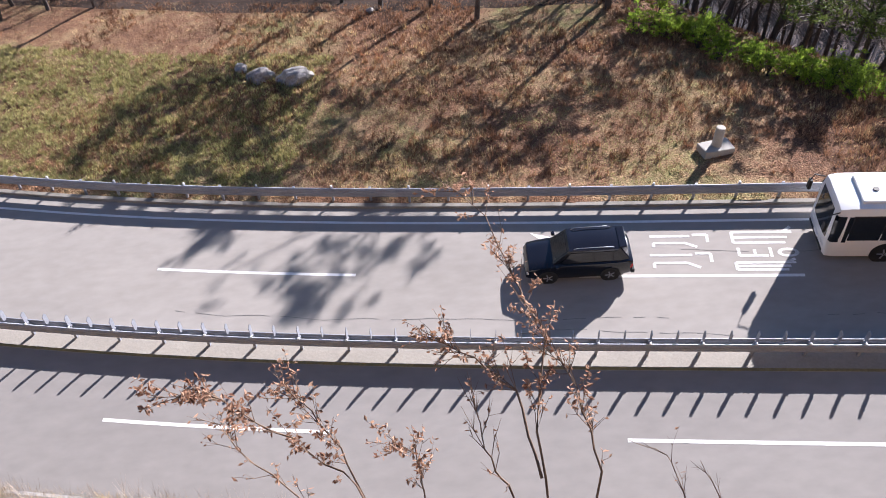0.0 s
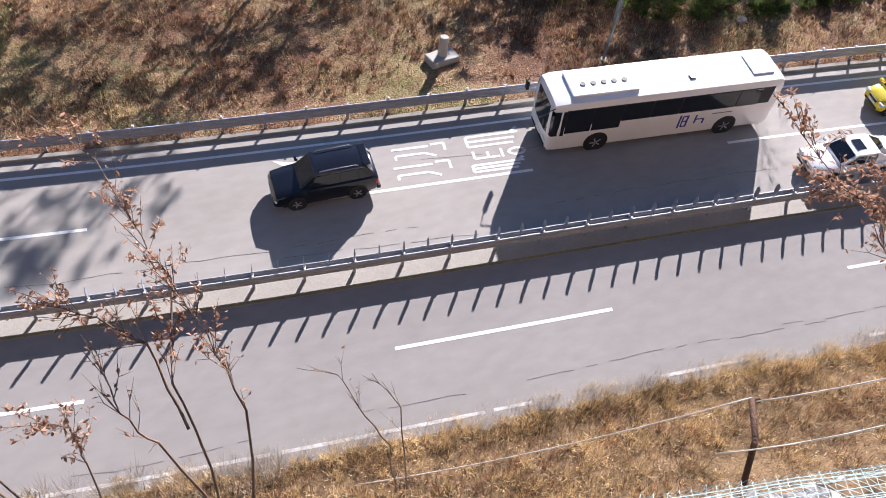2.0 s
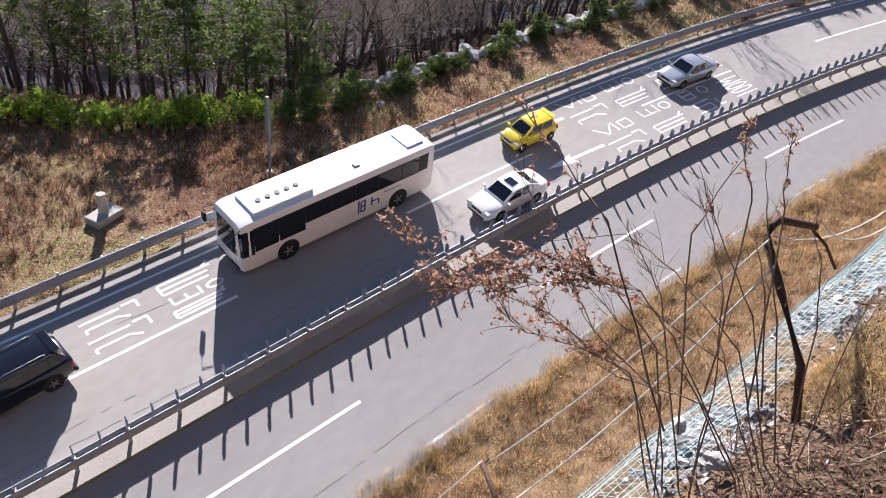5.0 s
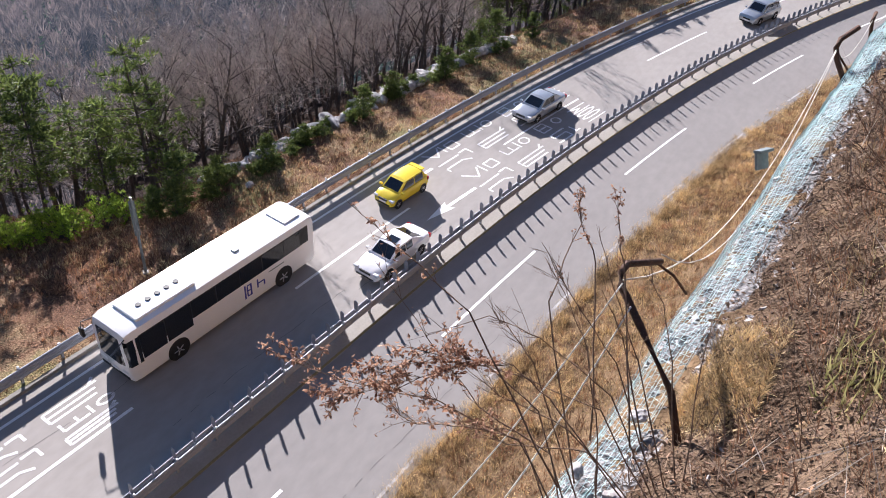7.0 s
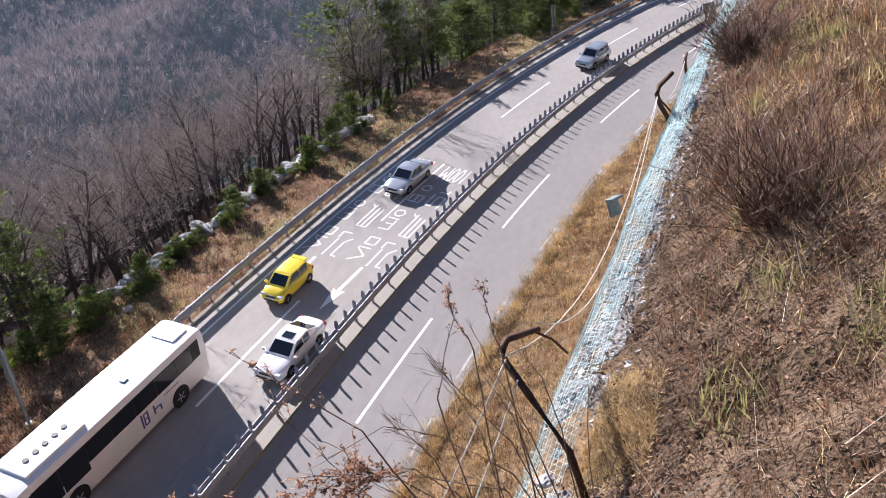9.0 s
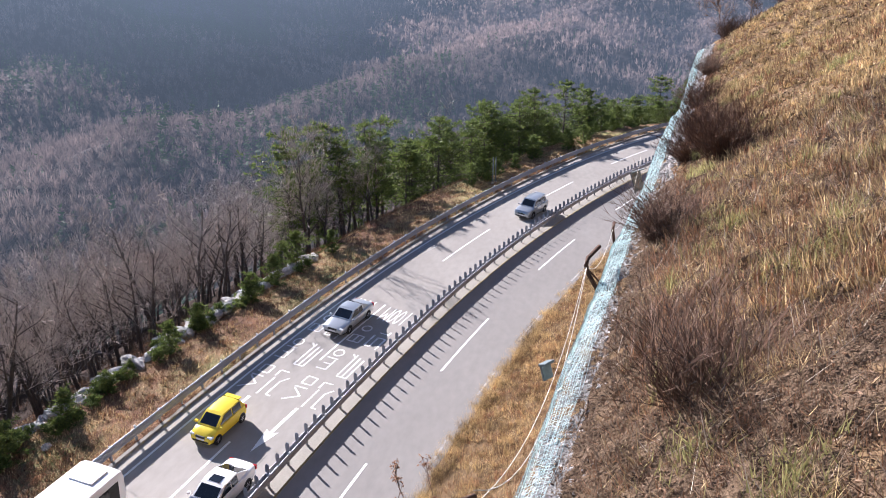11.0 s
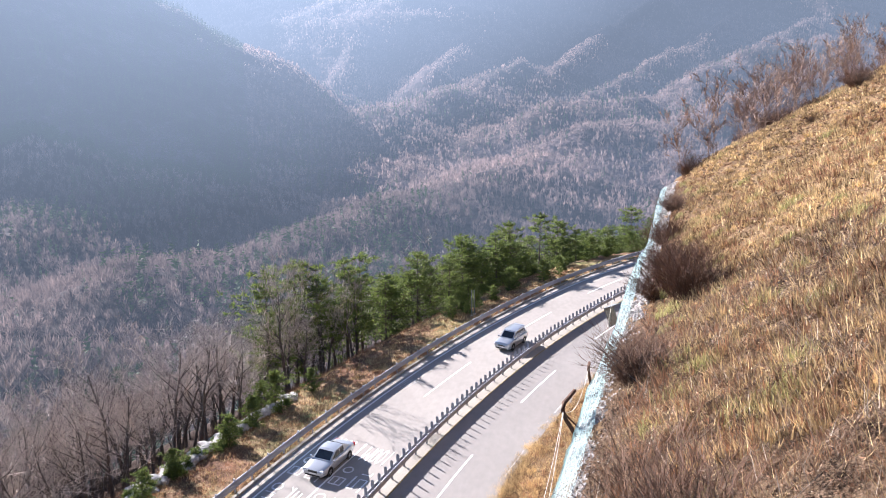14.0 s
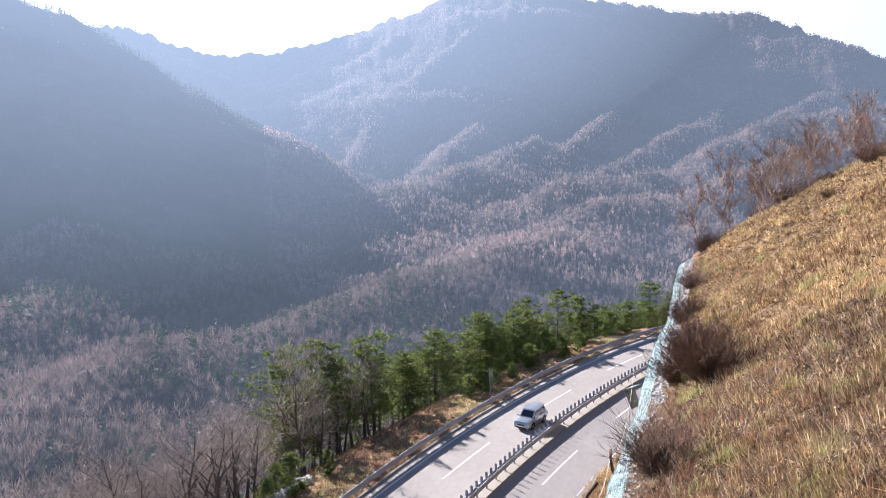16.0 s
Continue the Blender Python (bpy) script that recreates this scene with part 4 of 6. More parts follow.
def twig_bush(seed, w, h, n, material=None):
    """Many thin upright shoots from a broad stool, each with side twigs."""
    r = random.Random(seed)
    t = tagged(empty("bare_bush"), "dense leafless reddish-brown bush on the hillside", "bush", "bare bushes on the hillside")
    sp, tw = Soup(), Soup()
    for _ in range(n):
        a, e = r.uniform(0, 6.28), r.random() ** 0.7
        g = r.uniform(0, 6.28)
        p = Vector((math.cos(g) * r.random() * w * 0.17, math.sin(g) * r.random() * w * 0.17, -0.15))
        d = Vector((math.cos(a) * e * 1.5 + r.uniform(-0.3, 0.3), math.sin(a) * e * 1.5 + r.uniform(-0.3, 0.3), 0.75)).normalized()
        L = (h + (w * 0.5 - h) * e) * r.uniform(0.5, 1.15)
        pts = [p]
        for k in range(4):
            d = (d + Vector((r.uniform(-1, 1), r.uniform(-1, 1), r.uniform(-0.25, 0.5))) * 0.55).normalized()
            pts.append(pts[-1] + d * L / 4)
        V, F = tube(pts, [0.005, 0.0042, 0.0034, 0.0024, 0.001], 3)
        sp.add(V, F)
        for _ in range(r.randint(8, 13)):
            k = r.randint(0, 3)
            b = pts[k].lerp(pts[k + 1], r.random())
            dd = (d + Vector((r.uniform(-1, 1), r.uniform(-1, 1), r.uniform(-0.4, 0.8))) * 0.95).normalized()
            l2 = L * r.uniform(0.16, 0.42)
            o = dd.orthogonal().normalized() * 0.0036
            tw.add([b - o, b + o, b + dd * l2 + Vector((0, 0, 0.04))], [(0, 1, 2)])
    base = Soup()
    for _ in range(26):
        a = r.uniform(0, 6.28)
        q = Vector((math.cos(a), math.sin(a), 0)) * w * r.uniform(0.12, 0.4)
        V, F = tube([Vector((r.uniform(-0.1, 0.1), r.uniform(-0.1, 0.1), -0.1)), q * 0.5 + Vector((0, 0, h * r.uniform(0.08, 0.3))), q + Vector((0, 0, h * r.uniform(0.1, 0.5)))], [0.011, 0.008, 0.004], 4)
        base.add(V, F)
    base.ob("branch_mass", BARK, t)["kind"] = "stuff"
    sp.ob("shoot_mass", material or BUSHTWIG, t)["kind"] = "stuff"
    tw.ob("twig_mass", material or BUSHTWIG, t)["kind"] = "stuff"
    return t


def stand(ob, s, off, turn=0.0, size=1.0, sink=0.0):
    x, y, z = ground_z(np.array([s]), np.array([off]))
    m = Matrix.Translation((float(x[0]), float(y[0]), float(z[0]) - sink)) @ Matrix.Rotation(turn, 4, "Z") @ Matrix.Scale(size, 4)
    return m


def plant(kinds, spots, seed, lo=0.85, hi=1.15, sink=0.05):
    """Sets the given kinds at (s, off) places, the first use of each being the kind itself."""
    r = random.Random(seed)
    used = set()
    for i, (s, off) in enumerate(spots):
        k = kinds[r.randrange(len(kinds))] if i >= len(kinds) else kinds[i]
        m = stand(k, s, off, r.uniform(0, 6.28), r.uniform(lo, hi), sink)
        if k.name in used:
            c = copy_thing(k, Matrix.Identity(4))
            c.matrix_world = m
        else:
            used.add(k.name)
            k.matrix_world = m


rt = random.Random(21)
bare_kinds = [bare_tree(100 + i, h) for i, h in enumerate((7.5, 9.0, 8.0, 10.0, 6.5, 9.5))]
spots = []


def scatter(n, s0, s1, o0, o1, gap):
    """Spots at least gap apart."""
    tries = 0
    mine = []
    while len(mine) < n and tries < n * 30:
        tries += 1
        p = (rt.uniform(s0, s1), rt.uniform(o0, o1))
        if all((p[0] - q[0]) ** 2 + (p[1] - q[1]) ** 2 > gap * gap for q in mine):
            mine.append(p)
    spots.extend(mine)


scatter(125, 31, 78, 15.3, 40, 1.9)
scatter(40, 20, 115, 40, 70, 4.0)
scatter(40, -25, 40, 44, 72, 3.0)
scatter(34, -52, -29, 21.5, 42, 2.0)
scatter(46, -20, 30, 33, 54, 2.4)
scatter(24, 8, 32, 26, 34, 2.0)
scatter(30, 78, 125, 21, 42, 3.0)
plant(bare_kinds, spots, 5, 0.75, 1.2)

pine_kinds = [pine_tree(200 + i, h, lo, w) for i, (h, lo, w) in enumerate(((9.0, 0.3, 0.24), (8.0, 0.25, 0.27), (14.0, 0.3, 0.2), (12.5, 0.25, 0.22), (14.0, 0.42, 0.2)))]
pine_spots = [(24.5, 20.9), (27.5, 18.5), (80.3, 18.6), (77.0, 19.4), (16.0, 27.4)]
pine_spots += [(22.5, 23.5), (30.0, 17.0), (20.5, 25.5), (26.0, 22.5), (29.5, 20.5), (18.5, 27.5), (32.5, 19.5)]
pine_spots += [(79.2, 16.4), (74.0, 20.5), (72.0, 22.5), (82.0, 18.6), (76.0, 19.0), (70.5, 21.5), (84.0, 19.5), (79.5, 20.0), (75.5, 22.0)]

plant(pine_kinds, pine_spots, 8, 0.85, 1.12)
row_kinds = [pine_tree(230 + i, h, 0.16, 0.27, 1.0, "pine_tree", "low green pine in the row beside the road") for i, h in enumerate((8.0, 9.0, 6.5))]
plant(row_kinds, [(87 + i * 0.8, 15.5 + 15 * rt.random() ** 1.2) for i in range(110)], 16, 0.85, 1.3)
tall = [pine_tree(220 + i, h, 0.45, 0.21, 1.0, "tall_pine", "tall pine with a long bare trunk on the bank") for i, h in enumerate((15.5, 14.0))]
plant(tall, [(9.5, 24.4), (0.5, 23.6), (-3.0, 25.5), (-7.0, 26.0), (-10.5, 27.5)], 18, 0.82, 1.02)

young = [pine_tree(300 + i, h, 0.06, 0.30, 1.0, "young_pine", "small bushy young pine behind the guardrail") for i, h in enumerate((2.6, 3.2, 2.1))]
plant(young, [(27.2, 10.6), (28.3, 11.4), (26.4, 11.6), (29.6, 10.4), (30.8, 11.2), (34.5, 10.6), (38.0, 10.8), (43.5, 10.6), (47.0, 11.0), (52.5, 10.4), (56.0, 10.8), (60.0, 11.5), (64.0, 10.5), (61.0, 14.0)] + [(88 + 1.3 * i, 8.0 + 6.0 * rt.random()) for i in range(64)], 9, 0.7, 1.25)
shrubs = [leafy_bush(400 + i, w, h, "bright green evergreen bush on the bank") for i, (w, h) in enumerate(((2.9, 2.2), (2.5, 2.0), (3.3, 2.5)))]
sh_spots = []
for i in range(30):
    t = i / 29
    sh_spots.append((11.5 + t * 14.5 + rt.uniform(-0.8, 0.8), 22.0 - t * 8.0 + rt.uniform(-1.4, 1.6)))
plant(shrubs, sh_spots, 10, 0.7, 1.1)
low = [leafy_bush(420 + i, w, h, "low olive-green bush by the boulder row", PINE) for i, (w, h) in enumerate(((1.8, 1.0), (1.4, 0.8)))]
plant(low, [(32 + i * 1.5, 11.2 + rt.uniform(-0.9, 1.0)) for i in range(20)], 14, 0.7, 1.2)

hill_bushes = [twig_bush(500, 2.2, 0.95, 300), twig_bush(501, 2.3, 1.0, 330), twig_bush(502, 2.4, 1.1, 420), twig_bush(503, 1.3, 0.7, 120)]
hb = [(8.7, -25.05), (20.2, -24.65), (22.3, -24.9), (6.3, -26.3)]
hb += [(29, -24.6), (36, -24.6), (13.6, -24.5), (42, -25.0), (18.6, -25.3)]
hb += [(26 + i * 2.3, -33.5 - 4.5 * rt.random()) for i in range(10)] + [(38 + i * 3, -29 - 4 * rt.random()) for i in range(7)] + [(52 + i * 4, -26 - 3 * rt.random()) for i in range(6)]
plant(hill_bushes, hb, 12, 0.85, 1.15)


def sapling(seed, h):
    t = tagged(empty("bare_sapling"), "leafless reddish-brown sapling on the dry hillside", "sapling", "saplings on the hillside")
    wood, twigs = branch_tree(seed, h, h * 0.009, 4, 0.5, (9, 6, 6), 0.0, 0.08)
    wood.ob("branch_mass", SAPTWIG, t)["kind"] = "stuff"
    twigs.ob("crown", SAPTWIG, t)
    return t


saplings = [sapling(520 + i, h) for i, h in enumerate((3.2, 4.0, 2.6))]
plant(saplings, [(42 + 0.75 * i + rt.uniform(-1, 1), -25.3 - 0.32 * i + rt.uniform(-1.0, 1.0)) for i in range(34)], 13, 0.55, 1.0)


# ---- the wooded valley, far below ----
def forest(name, material, label, base, dist, seed, hh, ww, k, green=False, thick=1.0):
    """Many small trees on the points base, dist away: conical pines, or bare trees like upright brushes."""
    r = np.random.default_rng(seed)
    m = len(base)
    h = r.uniform(0.6, 1.25, m) * hh
    wide = np.maximum(1, dist / 260) ** 0.6 * thick
    out = []
    for j in range(k):
        a, b = r.uniform(0, 2 * np.pi, m), r.uniform(0, 2 * np.pi, m)
        if green:
            up = (j + r.uniform(0, 1, m)) / k * 0.9
            reach = (1 - up) * ww * h * r.uniform(0.5, 1.25, m)
            c = base + np.stack([0 * a, 0 * a, h * (up + 0.1)], -1)
            tip = c + np.stack([np.cos(a) * reach, np.sin(a) * reach, -h * 0.06 * np.ones(m)], -1)
            wd = h * 0.13
        else:
            up = r.uniform(-0.35, 1.0, m)
            flat = np.sqrt(1 - up**2) * ww * h * 0.8 * r.uniform(0.7, 1.1, m)
            c = base + np.stack([np.cos(a) * flat * 0.25, np.sin(a) * flat * 0.25, h * (0.42 + 0.25 * up)], -1)
            tip = base + np.stack([np.cos(a) * flat, np.sin(a) * flat, h * (0.62 + 0.38 * up)], -1)
            wd = h * 0.021 * wide
        sd = np.stack([np.cos(b) * wd, np.sin(b) * wd, r.uniform(-0.6, 0.6, m) * wd], -1)
        out.append(np.stack([c - sd, c + sd, tip], 1))
    b = r.uniform(0, 2 * np.pi, m)
    sd = np.stack([np.cos(b), np.sin(b), 0 * b], -1) * (h * 0.011 * wide)[:, None]
    low = base - np.array([0, 0, 1.5])
    out.append(np.stack([low - sd, low + sd, base + np.array([0, 0, 1.0]) * (h * 0.92)[:, None]], 1))
    return tri_stuff(name, np.concatenate(out), material, label, "forest")


def valley_spots(n, seed, r0, r1, patch=None, power=0.6):
    """Places over the far country, thinning out with the distance."""
    r = np.random.default_rng(seed)
    az = np.where(r.uniform(0, 1, n) < 0.94, r.uniform(-20, 62, n), r.uniform(62, 110, n))
    rad = (r0**power + r.uniform(0, 1, n) * (r1**power - r0**power)) ** (1 / power)
    base = np.stack([rad * np.cos(np.radians(az)), rad * np.sin(np.radians(az)), far_height(az, rad)], -1)
    keep = np.ones(n, bool)
    close = rad < 330
    keep[close] = [np.min(np.hypot(LX - b[0], LY - b[1])) > 58 for b in base[close]]
    if patch is not None:
        keep &= (lattice(base[:, 0] / 130, base[:, 1] / 130, 21) + 0.6 * lattice(base[:, 0] / 40, base[:, 1] / 40, 22)) > patch
    return base[keep], rad[keep]


def slope_spots(n, seed, s0, s1, o0, o1):
    r = np.random.default_rng(seed)
    base = on_ground(r.uniform(s0, s1, n), r.uniform(o0, o1, n))
    return base, np.hypot(base[:, 0], base[:, 1])


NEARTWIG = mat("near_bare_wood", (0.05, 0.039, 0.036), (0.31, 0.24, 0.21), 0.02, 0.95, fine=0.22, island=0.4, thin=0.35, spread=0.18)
hazy(NEARTWIG, 60.0, 2500.0, HAZE_TINT)
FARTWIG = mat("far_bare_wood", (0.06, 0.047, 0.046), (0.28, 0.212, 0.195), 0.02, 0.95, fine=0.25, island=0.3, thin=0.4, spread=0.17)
# Sunlight is painted in here: a paler, more translucent copy of FARTWIG.
SUNPAINTEDTWIG = mat("bare_wood_painted_sunlit", (0.085, 0.065, 0.062), (0.44, 0.32, 0.285), 0.02, 0.95, fine=0.2, island=0.3, thin=0.55, spread=0.17)
hazy(SUNPAINTEDTWIG, 60.0, 2500.0, HAZE_TINT)
# Dark green of the far pines, also the painted shade on the steep mountain.
PINEANDSHADE = mat("far_pine_and_shaded_wood", (0.02, 0.040, 0.018), (0.085, 0.135, 0.05), 0.05, 0.9, fine=0.5, island=0.5, thin=0.12)
hazy(FARTWIG, 60.0, 2500.0, HAZE_TINT)
hazy(PINEANDSHADE, 60.0, 2500.0, HAZE_TINT)
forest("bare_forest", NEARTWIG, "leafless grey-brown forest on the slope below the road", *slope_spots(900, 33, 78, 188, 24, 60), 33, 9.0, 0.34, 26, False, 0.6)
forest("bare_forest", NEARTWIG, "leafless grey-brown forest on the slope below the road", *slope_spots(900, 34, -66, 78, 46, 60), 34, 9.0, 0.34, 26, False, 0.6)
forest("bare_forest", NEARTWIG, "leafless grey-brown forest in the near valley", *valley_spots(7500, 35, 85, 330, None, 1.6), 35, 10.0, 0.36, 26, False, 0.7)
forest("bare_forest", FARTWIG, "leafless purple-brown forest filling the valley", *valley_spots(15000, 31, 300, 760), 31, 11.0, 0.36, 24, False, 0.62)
mid, mid_r = valley_spots(34000, 39, 740, 2100)
# Mountain face in shade, by bearing and distance; dark green trees paint that shade.
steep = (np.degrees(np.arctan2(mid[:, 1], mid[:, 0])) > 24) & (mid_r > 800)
forest("bare_forest", SUNPAINTEDTWIG, "leafless pinkish-brown forest with sunlight painted into its colour", mid[~steep], mid_r[~steep], 39, 11.0, 0.38, 11, False, 1.0)
forest("pine_forest", PINEANDSHADE, "forest on the steep mountain, its shade painted as dark pine green", mid[steep], mid_r[steep], 40, 11.0, 0.24, 9, True)
forest("bare_forest", SUNPAINTEDTWIG, "leafless forest on the far mountains", *valley_spots(42000, 37, 1900, 3350), 37, 11.0, 0.4, 6, False, 1.4)
forest("pine_forest", PINEANDSHADE, "scattered dark green pines among the bare forest", *valley_spots(24000, 32, 110, 1900, 0.42), 32, 12.5, 0.24, 13, True)
forest("pine_forest", PINEANDSHADE, "single dark green pines dotted over the bare forest", *valley_spots(2600, 36, 200, 1900), 36, 9.0, 0.24, 14, True)


def grove_spots(seed, groves):
    """Places in groves, each a bearing, a distance, their spread and a number."""
    r = np.random.default_rng(seed)
    az = np.concatenate([r.normal(a, da, n) for a, rr, da, dr, n in groves])
    rad = np.maximum(np.concatenate([r.normal(rr, dr, n) for a, rr, da, dr, n in groves]), 130.0)
    return np.stack([rad * np.cos(np.radians(az)), rad * np.sin(np.radians(az)), far_height(az, rad)], -1), rad


forest("pine_forest", PINEANDSHADE, "groves of dark green pines on the ridges of the valley", *grove_spots(38, ((30, 260, 3.0, 35, 170), (36, 230, 3.0, 30, 120), (44, 580, 2.5, 30, 130), (38, 650, 3, 35, 170), (31, 770, 3, 45, 200), (24, 900, 2, 50, 150), (38, 845, 3.5, 20, 420), (20, 1000, 1.2, 60, 110), (12, 620, 2, 60, 60), (2, 1150, 2.5, 60, 90), (-4, 1300, 2.5, 80, 90), (26, 420, 3, 40, 80))), 38, 13.0, 0.25, 15, True)


# ---- road lettering and arrows ----
def flat_marks(name, polys, label, material=None):
    """Painted patches: polygons of (s, off)."""
    V, F = [], []
    for poly in polys:
        n = len(V)
        V += [rp(s, o, 0.007) for s, o in poly]
        F.append(tuple(range(n, n + len(poly))))
    ob = mesh_ob(name, V, F, material or PAINT)
    bm = bmesh.new()
    bm.from_mesh(ob.data)
    for f in bm.faces:
        f.normal_update()
        if f.normal.z < 0:
            f.normal_flip()
    bm.to_mesh(ob.data)
    bm.free()
    return tagged(ob, label, "road marking", kind="structure")


def arrow(s_tip, o_tip, s_tail, o_tail):
    """A straight lane arrow that points along the traffic, towards smaller s."""
    dx, dy = s_tail - s_tip, o_tail - o_tip
    L = math.hypot(dx, dy)
    ux, uy = dx / L, dy / L

    def q(a, b):
        return (s_tip + ux * a - uy * b, o_tip + uy * a + ux * b)

    flat_marks("lane_arrow", [[q(0, 0), q(L * 0.46, 0.42), q(L * 0.42, 0.12), q(L, 0.12), q(L, -0.12), q(L * 0.42, -0.12), q(L * 0.46, -0.42)]], "white painted arrow on the lane")


arrow(S_of(4.05), 2.7, S_of(7.5), 0.84)
arrow(S_of(35.7), 1.8, S_of(40.3), 1.72)
arrow(S_of(35.55), -1.6, S_of(40.45), -1.75)


def bar(s0, o0, s1, o1, w=0.14):
    d = math.hypot(s1 - s0, o1 - o0)
    nx, ny = -(o1 - o0) / d * w / 2, (s1 - s0) / d * w / 2
    return [(s0 + nx, o0 + ny), (s1 + nx, o1 + ny), (s1 - nx, o1 - ny), (s0 - nx, o0 - ny)]


def ring(sc, oc, a, b, w=0.12):
    out = []
    for i in range(16):
        t0, t1 = 2 * math.pi * i / 16, 2 * math.pi * (i + 1) / 16
        out.append([(sc + a * math.cos(t0), oc + b * math.sin(t0)), (sc + a * math.cos(t1), oc + b * math.sin(t1)), (sc + (a - w * 1.4) * math.cos(t1), oc + (b - w) * math.sin(t1)), (sc + (a - w * 1.4) * math.cos(t0), oc + (b - w) * math.sin(t0))])
    return out


LETTER = mat("worn_letter_paint", (0.46, 0.45, 0.44), (0.84, 0.83, 0.81), 2.0, 0.8, fine=12, spread=0.14)
# strokes of the signs, in a cell 1 long and 1 wide: (from, to) or a ring
SIGNS = {
    "a": [(0.0, 0.9, 0.25, 0.1), (0.25, 0.1, 0.5, 0.85), (0.55, 0.1, 0.55, 0.9), (0.7, 0.1, 1.0, 0.1), (0.7, 0.75, 1.0, 0.75), (0.7, 0.1, 0.7, 0.75), (1.0, 0.1, 1.0, 0.75)],
    "b": [(0.0, 0.8, 0.7, 0.8), (0.05, 0.3, 0.6, 0.3), (0.05, 0.3, 0.05, 0.0), (0.6, 0.3, 0.8, 0.0), (0.75, 0.9, 1.0, 0.9), (1.0, 0.9, 1.0, 0.35)],
    "c": [(0.05, 0.9, 0.05, 0.25), (0.05, 0.25, 0.5, 0.25), (0.3, 0.25, 0.3, 0.75), (0.55, 0.15, 0.55, 0.9), "o"],
    "d": [(0.0, 0.05, 0.85, 0.05), (0.0, 0.35, 0.9, 0.35), (0.0, 0.65, 1.0, 0.65), (0.0, 0.05, 0.0, 0.65), (0.85, 0.65, 1.0, 0.95)],
    "e": [(0.05, 0.1, 0.4, 0.1), (0.05, 0.5, 0.4, 0.5), (0.05, 0.1, 0.05, 0.9), (0.4, 0.1, 0.4, 0.9), (0.05, 0.9, 0.4, 0.9), "o"],
    "f": [(0.0, 0.1, 0.6, 0.1), (0.6, 0.1, 0.6, 0.6), (0.1, 0.6, 0.6, 0.6), (0.1, 0.6, 0.1, 0.95), (0.1, 0.95, 0.7, 0.95), (0.8, 0.2, 1.0, 0.2), (0.85, 0.2, 0.85, 0.8)],
}


def sign_marks(key, s0, length, o_mid, width):
    polys = []
    for st in SIGNS[key]:
        if st == "o":
            polys += ring(s0 + length * 0.82, o_mid, length * 0.17, width * 0.36)
        else:
            a, b, c, d = st
            polys.append(bar(s0 + a * length, o_mid + (b - 0.5) * width, s0 + c * length, o_mid + (d - 0.5) * width))
    flat_marks("road_lettering", polys, "worn white painted characters on the lane", LETTER)


for key, x, ln, o, w in (("b", 9.5, 2.7, 0.95, 0.95), ("b", 9.6, 2.6, 2.15, 0.85), ("d", 13.2, 2.6, 0.65, 0.7), ("c", 13.3, 2.8, 1.35, 0.75), ("d", 13.3, 2.7, 2.45, 1.1)):
    sign_marks(key, S_of(x), ln, o, w)
for base in (1.75, -1.65):
    for x, ln, k1, k2 in ((40.9, 3.1, "a", "b"), (45.0, 3.1, "c", "d"), (49.2, 2.9, "e", "f")):
        sign_marks(k1, S_of(x), ln, base + 0.95, 1.15)
        sign_marks(k2, S_of(x) - 0.2, ln, base - 0.6, 1.2)


def distance_text(s0, o_mid):
    """The figures 100M, drawn for the drivers, who come down towards smaller s."""
    cu = bpy.data.curves.new("distance_text", "FONT")
    cu.body, cu.align_x, cu.align_y = "100M", "CENTER", "CENTER"
    tmp = new("distance_text", cu)
    bpy.context.view_layer.update()
    me = bpy.data.meshes.new_from_object(tmp.evaluated_get(bpy.context.evaluated_depsgraph_get()))
    bpy.data.objects.remove(tmp)
    for v in me.vertices:
        v.co = rp(s0 - v.co.y * 3.4, o_mid + v.co.x * 1.02, 0.008)
    me.materials.append(PAINT)
    ob = new("distance_lettering", me)
    bm = bmesh.new()
    bm.from_mesh(me)
    bmesh.ops.recalc_face_normals(bm, faces=bm.faces)
    for f in bm.faces:
        if f.normal.z < 0:
            f.normal_flip()
    bm.to_mesh(me)
    bm.free()
    tagged(ob, "white painted 100M on the lane", "road marking", kind="structure")


distance_text(S_of(54.6), 1.75)
distance_text(S_of(54.4), -1.65)
for s, o0, o1 in ((S_of(66), 3.3, 1.6), (S_of(84), 1.5, -1.2)):
    flat_marks("road_lettering", [bar(s, o0 - 0.3 * i, s + 2.4, o0 - 0.3 * i - 0.25, 0.1) for i in range(4)], "faded white painted marks on the lane", WORN)

# cracks and a patch line in the asphalt
CRACK = mat("tar_crack", (0.10, 0.095, 0.09), (0.19, 0.18, 0.17), 3.0, 0.9)
rc = random.Random(4)
for s0, ln, o in ((-12, 22, -2.4), (4, 9, -2.9), (11, 7, 1.55), (16, 12, -2.2), (28, 8, -2.6), (6, 20, -10.6), (24, 9, -10.3), (-4, 6, -10.9)):
    pts, oo = [], o
    for i in range(int(ln / 0.5) + 1):
        oo += rc.uniform(-0.06, 0.06)
        pts.append((s0 + i * 0.5, oo))
    flat_marks("crack", [bar(*pts[i], *pts[i + 1], 0.022) for i in range(len(pts) - 1) if rc.random() < 0.8], "thin dark crack in the asphalt", CRACK)

# weeds along the kerb
grass("kerb_weeds", RUST, "brown weeds and litter under the guardrail", 14000, -40, 110, 4.75, 5.3, 0.2, 0.04, 41, 0.8)


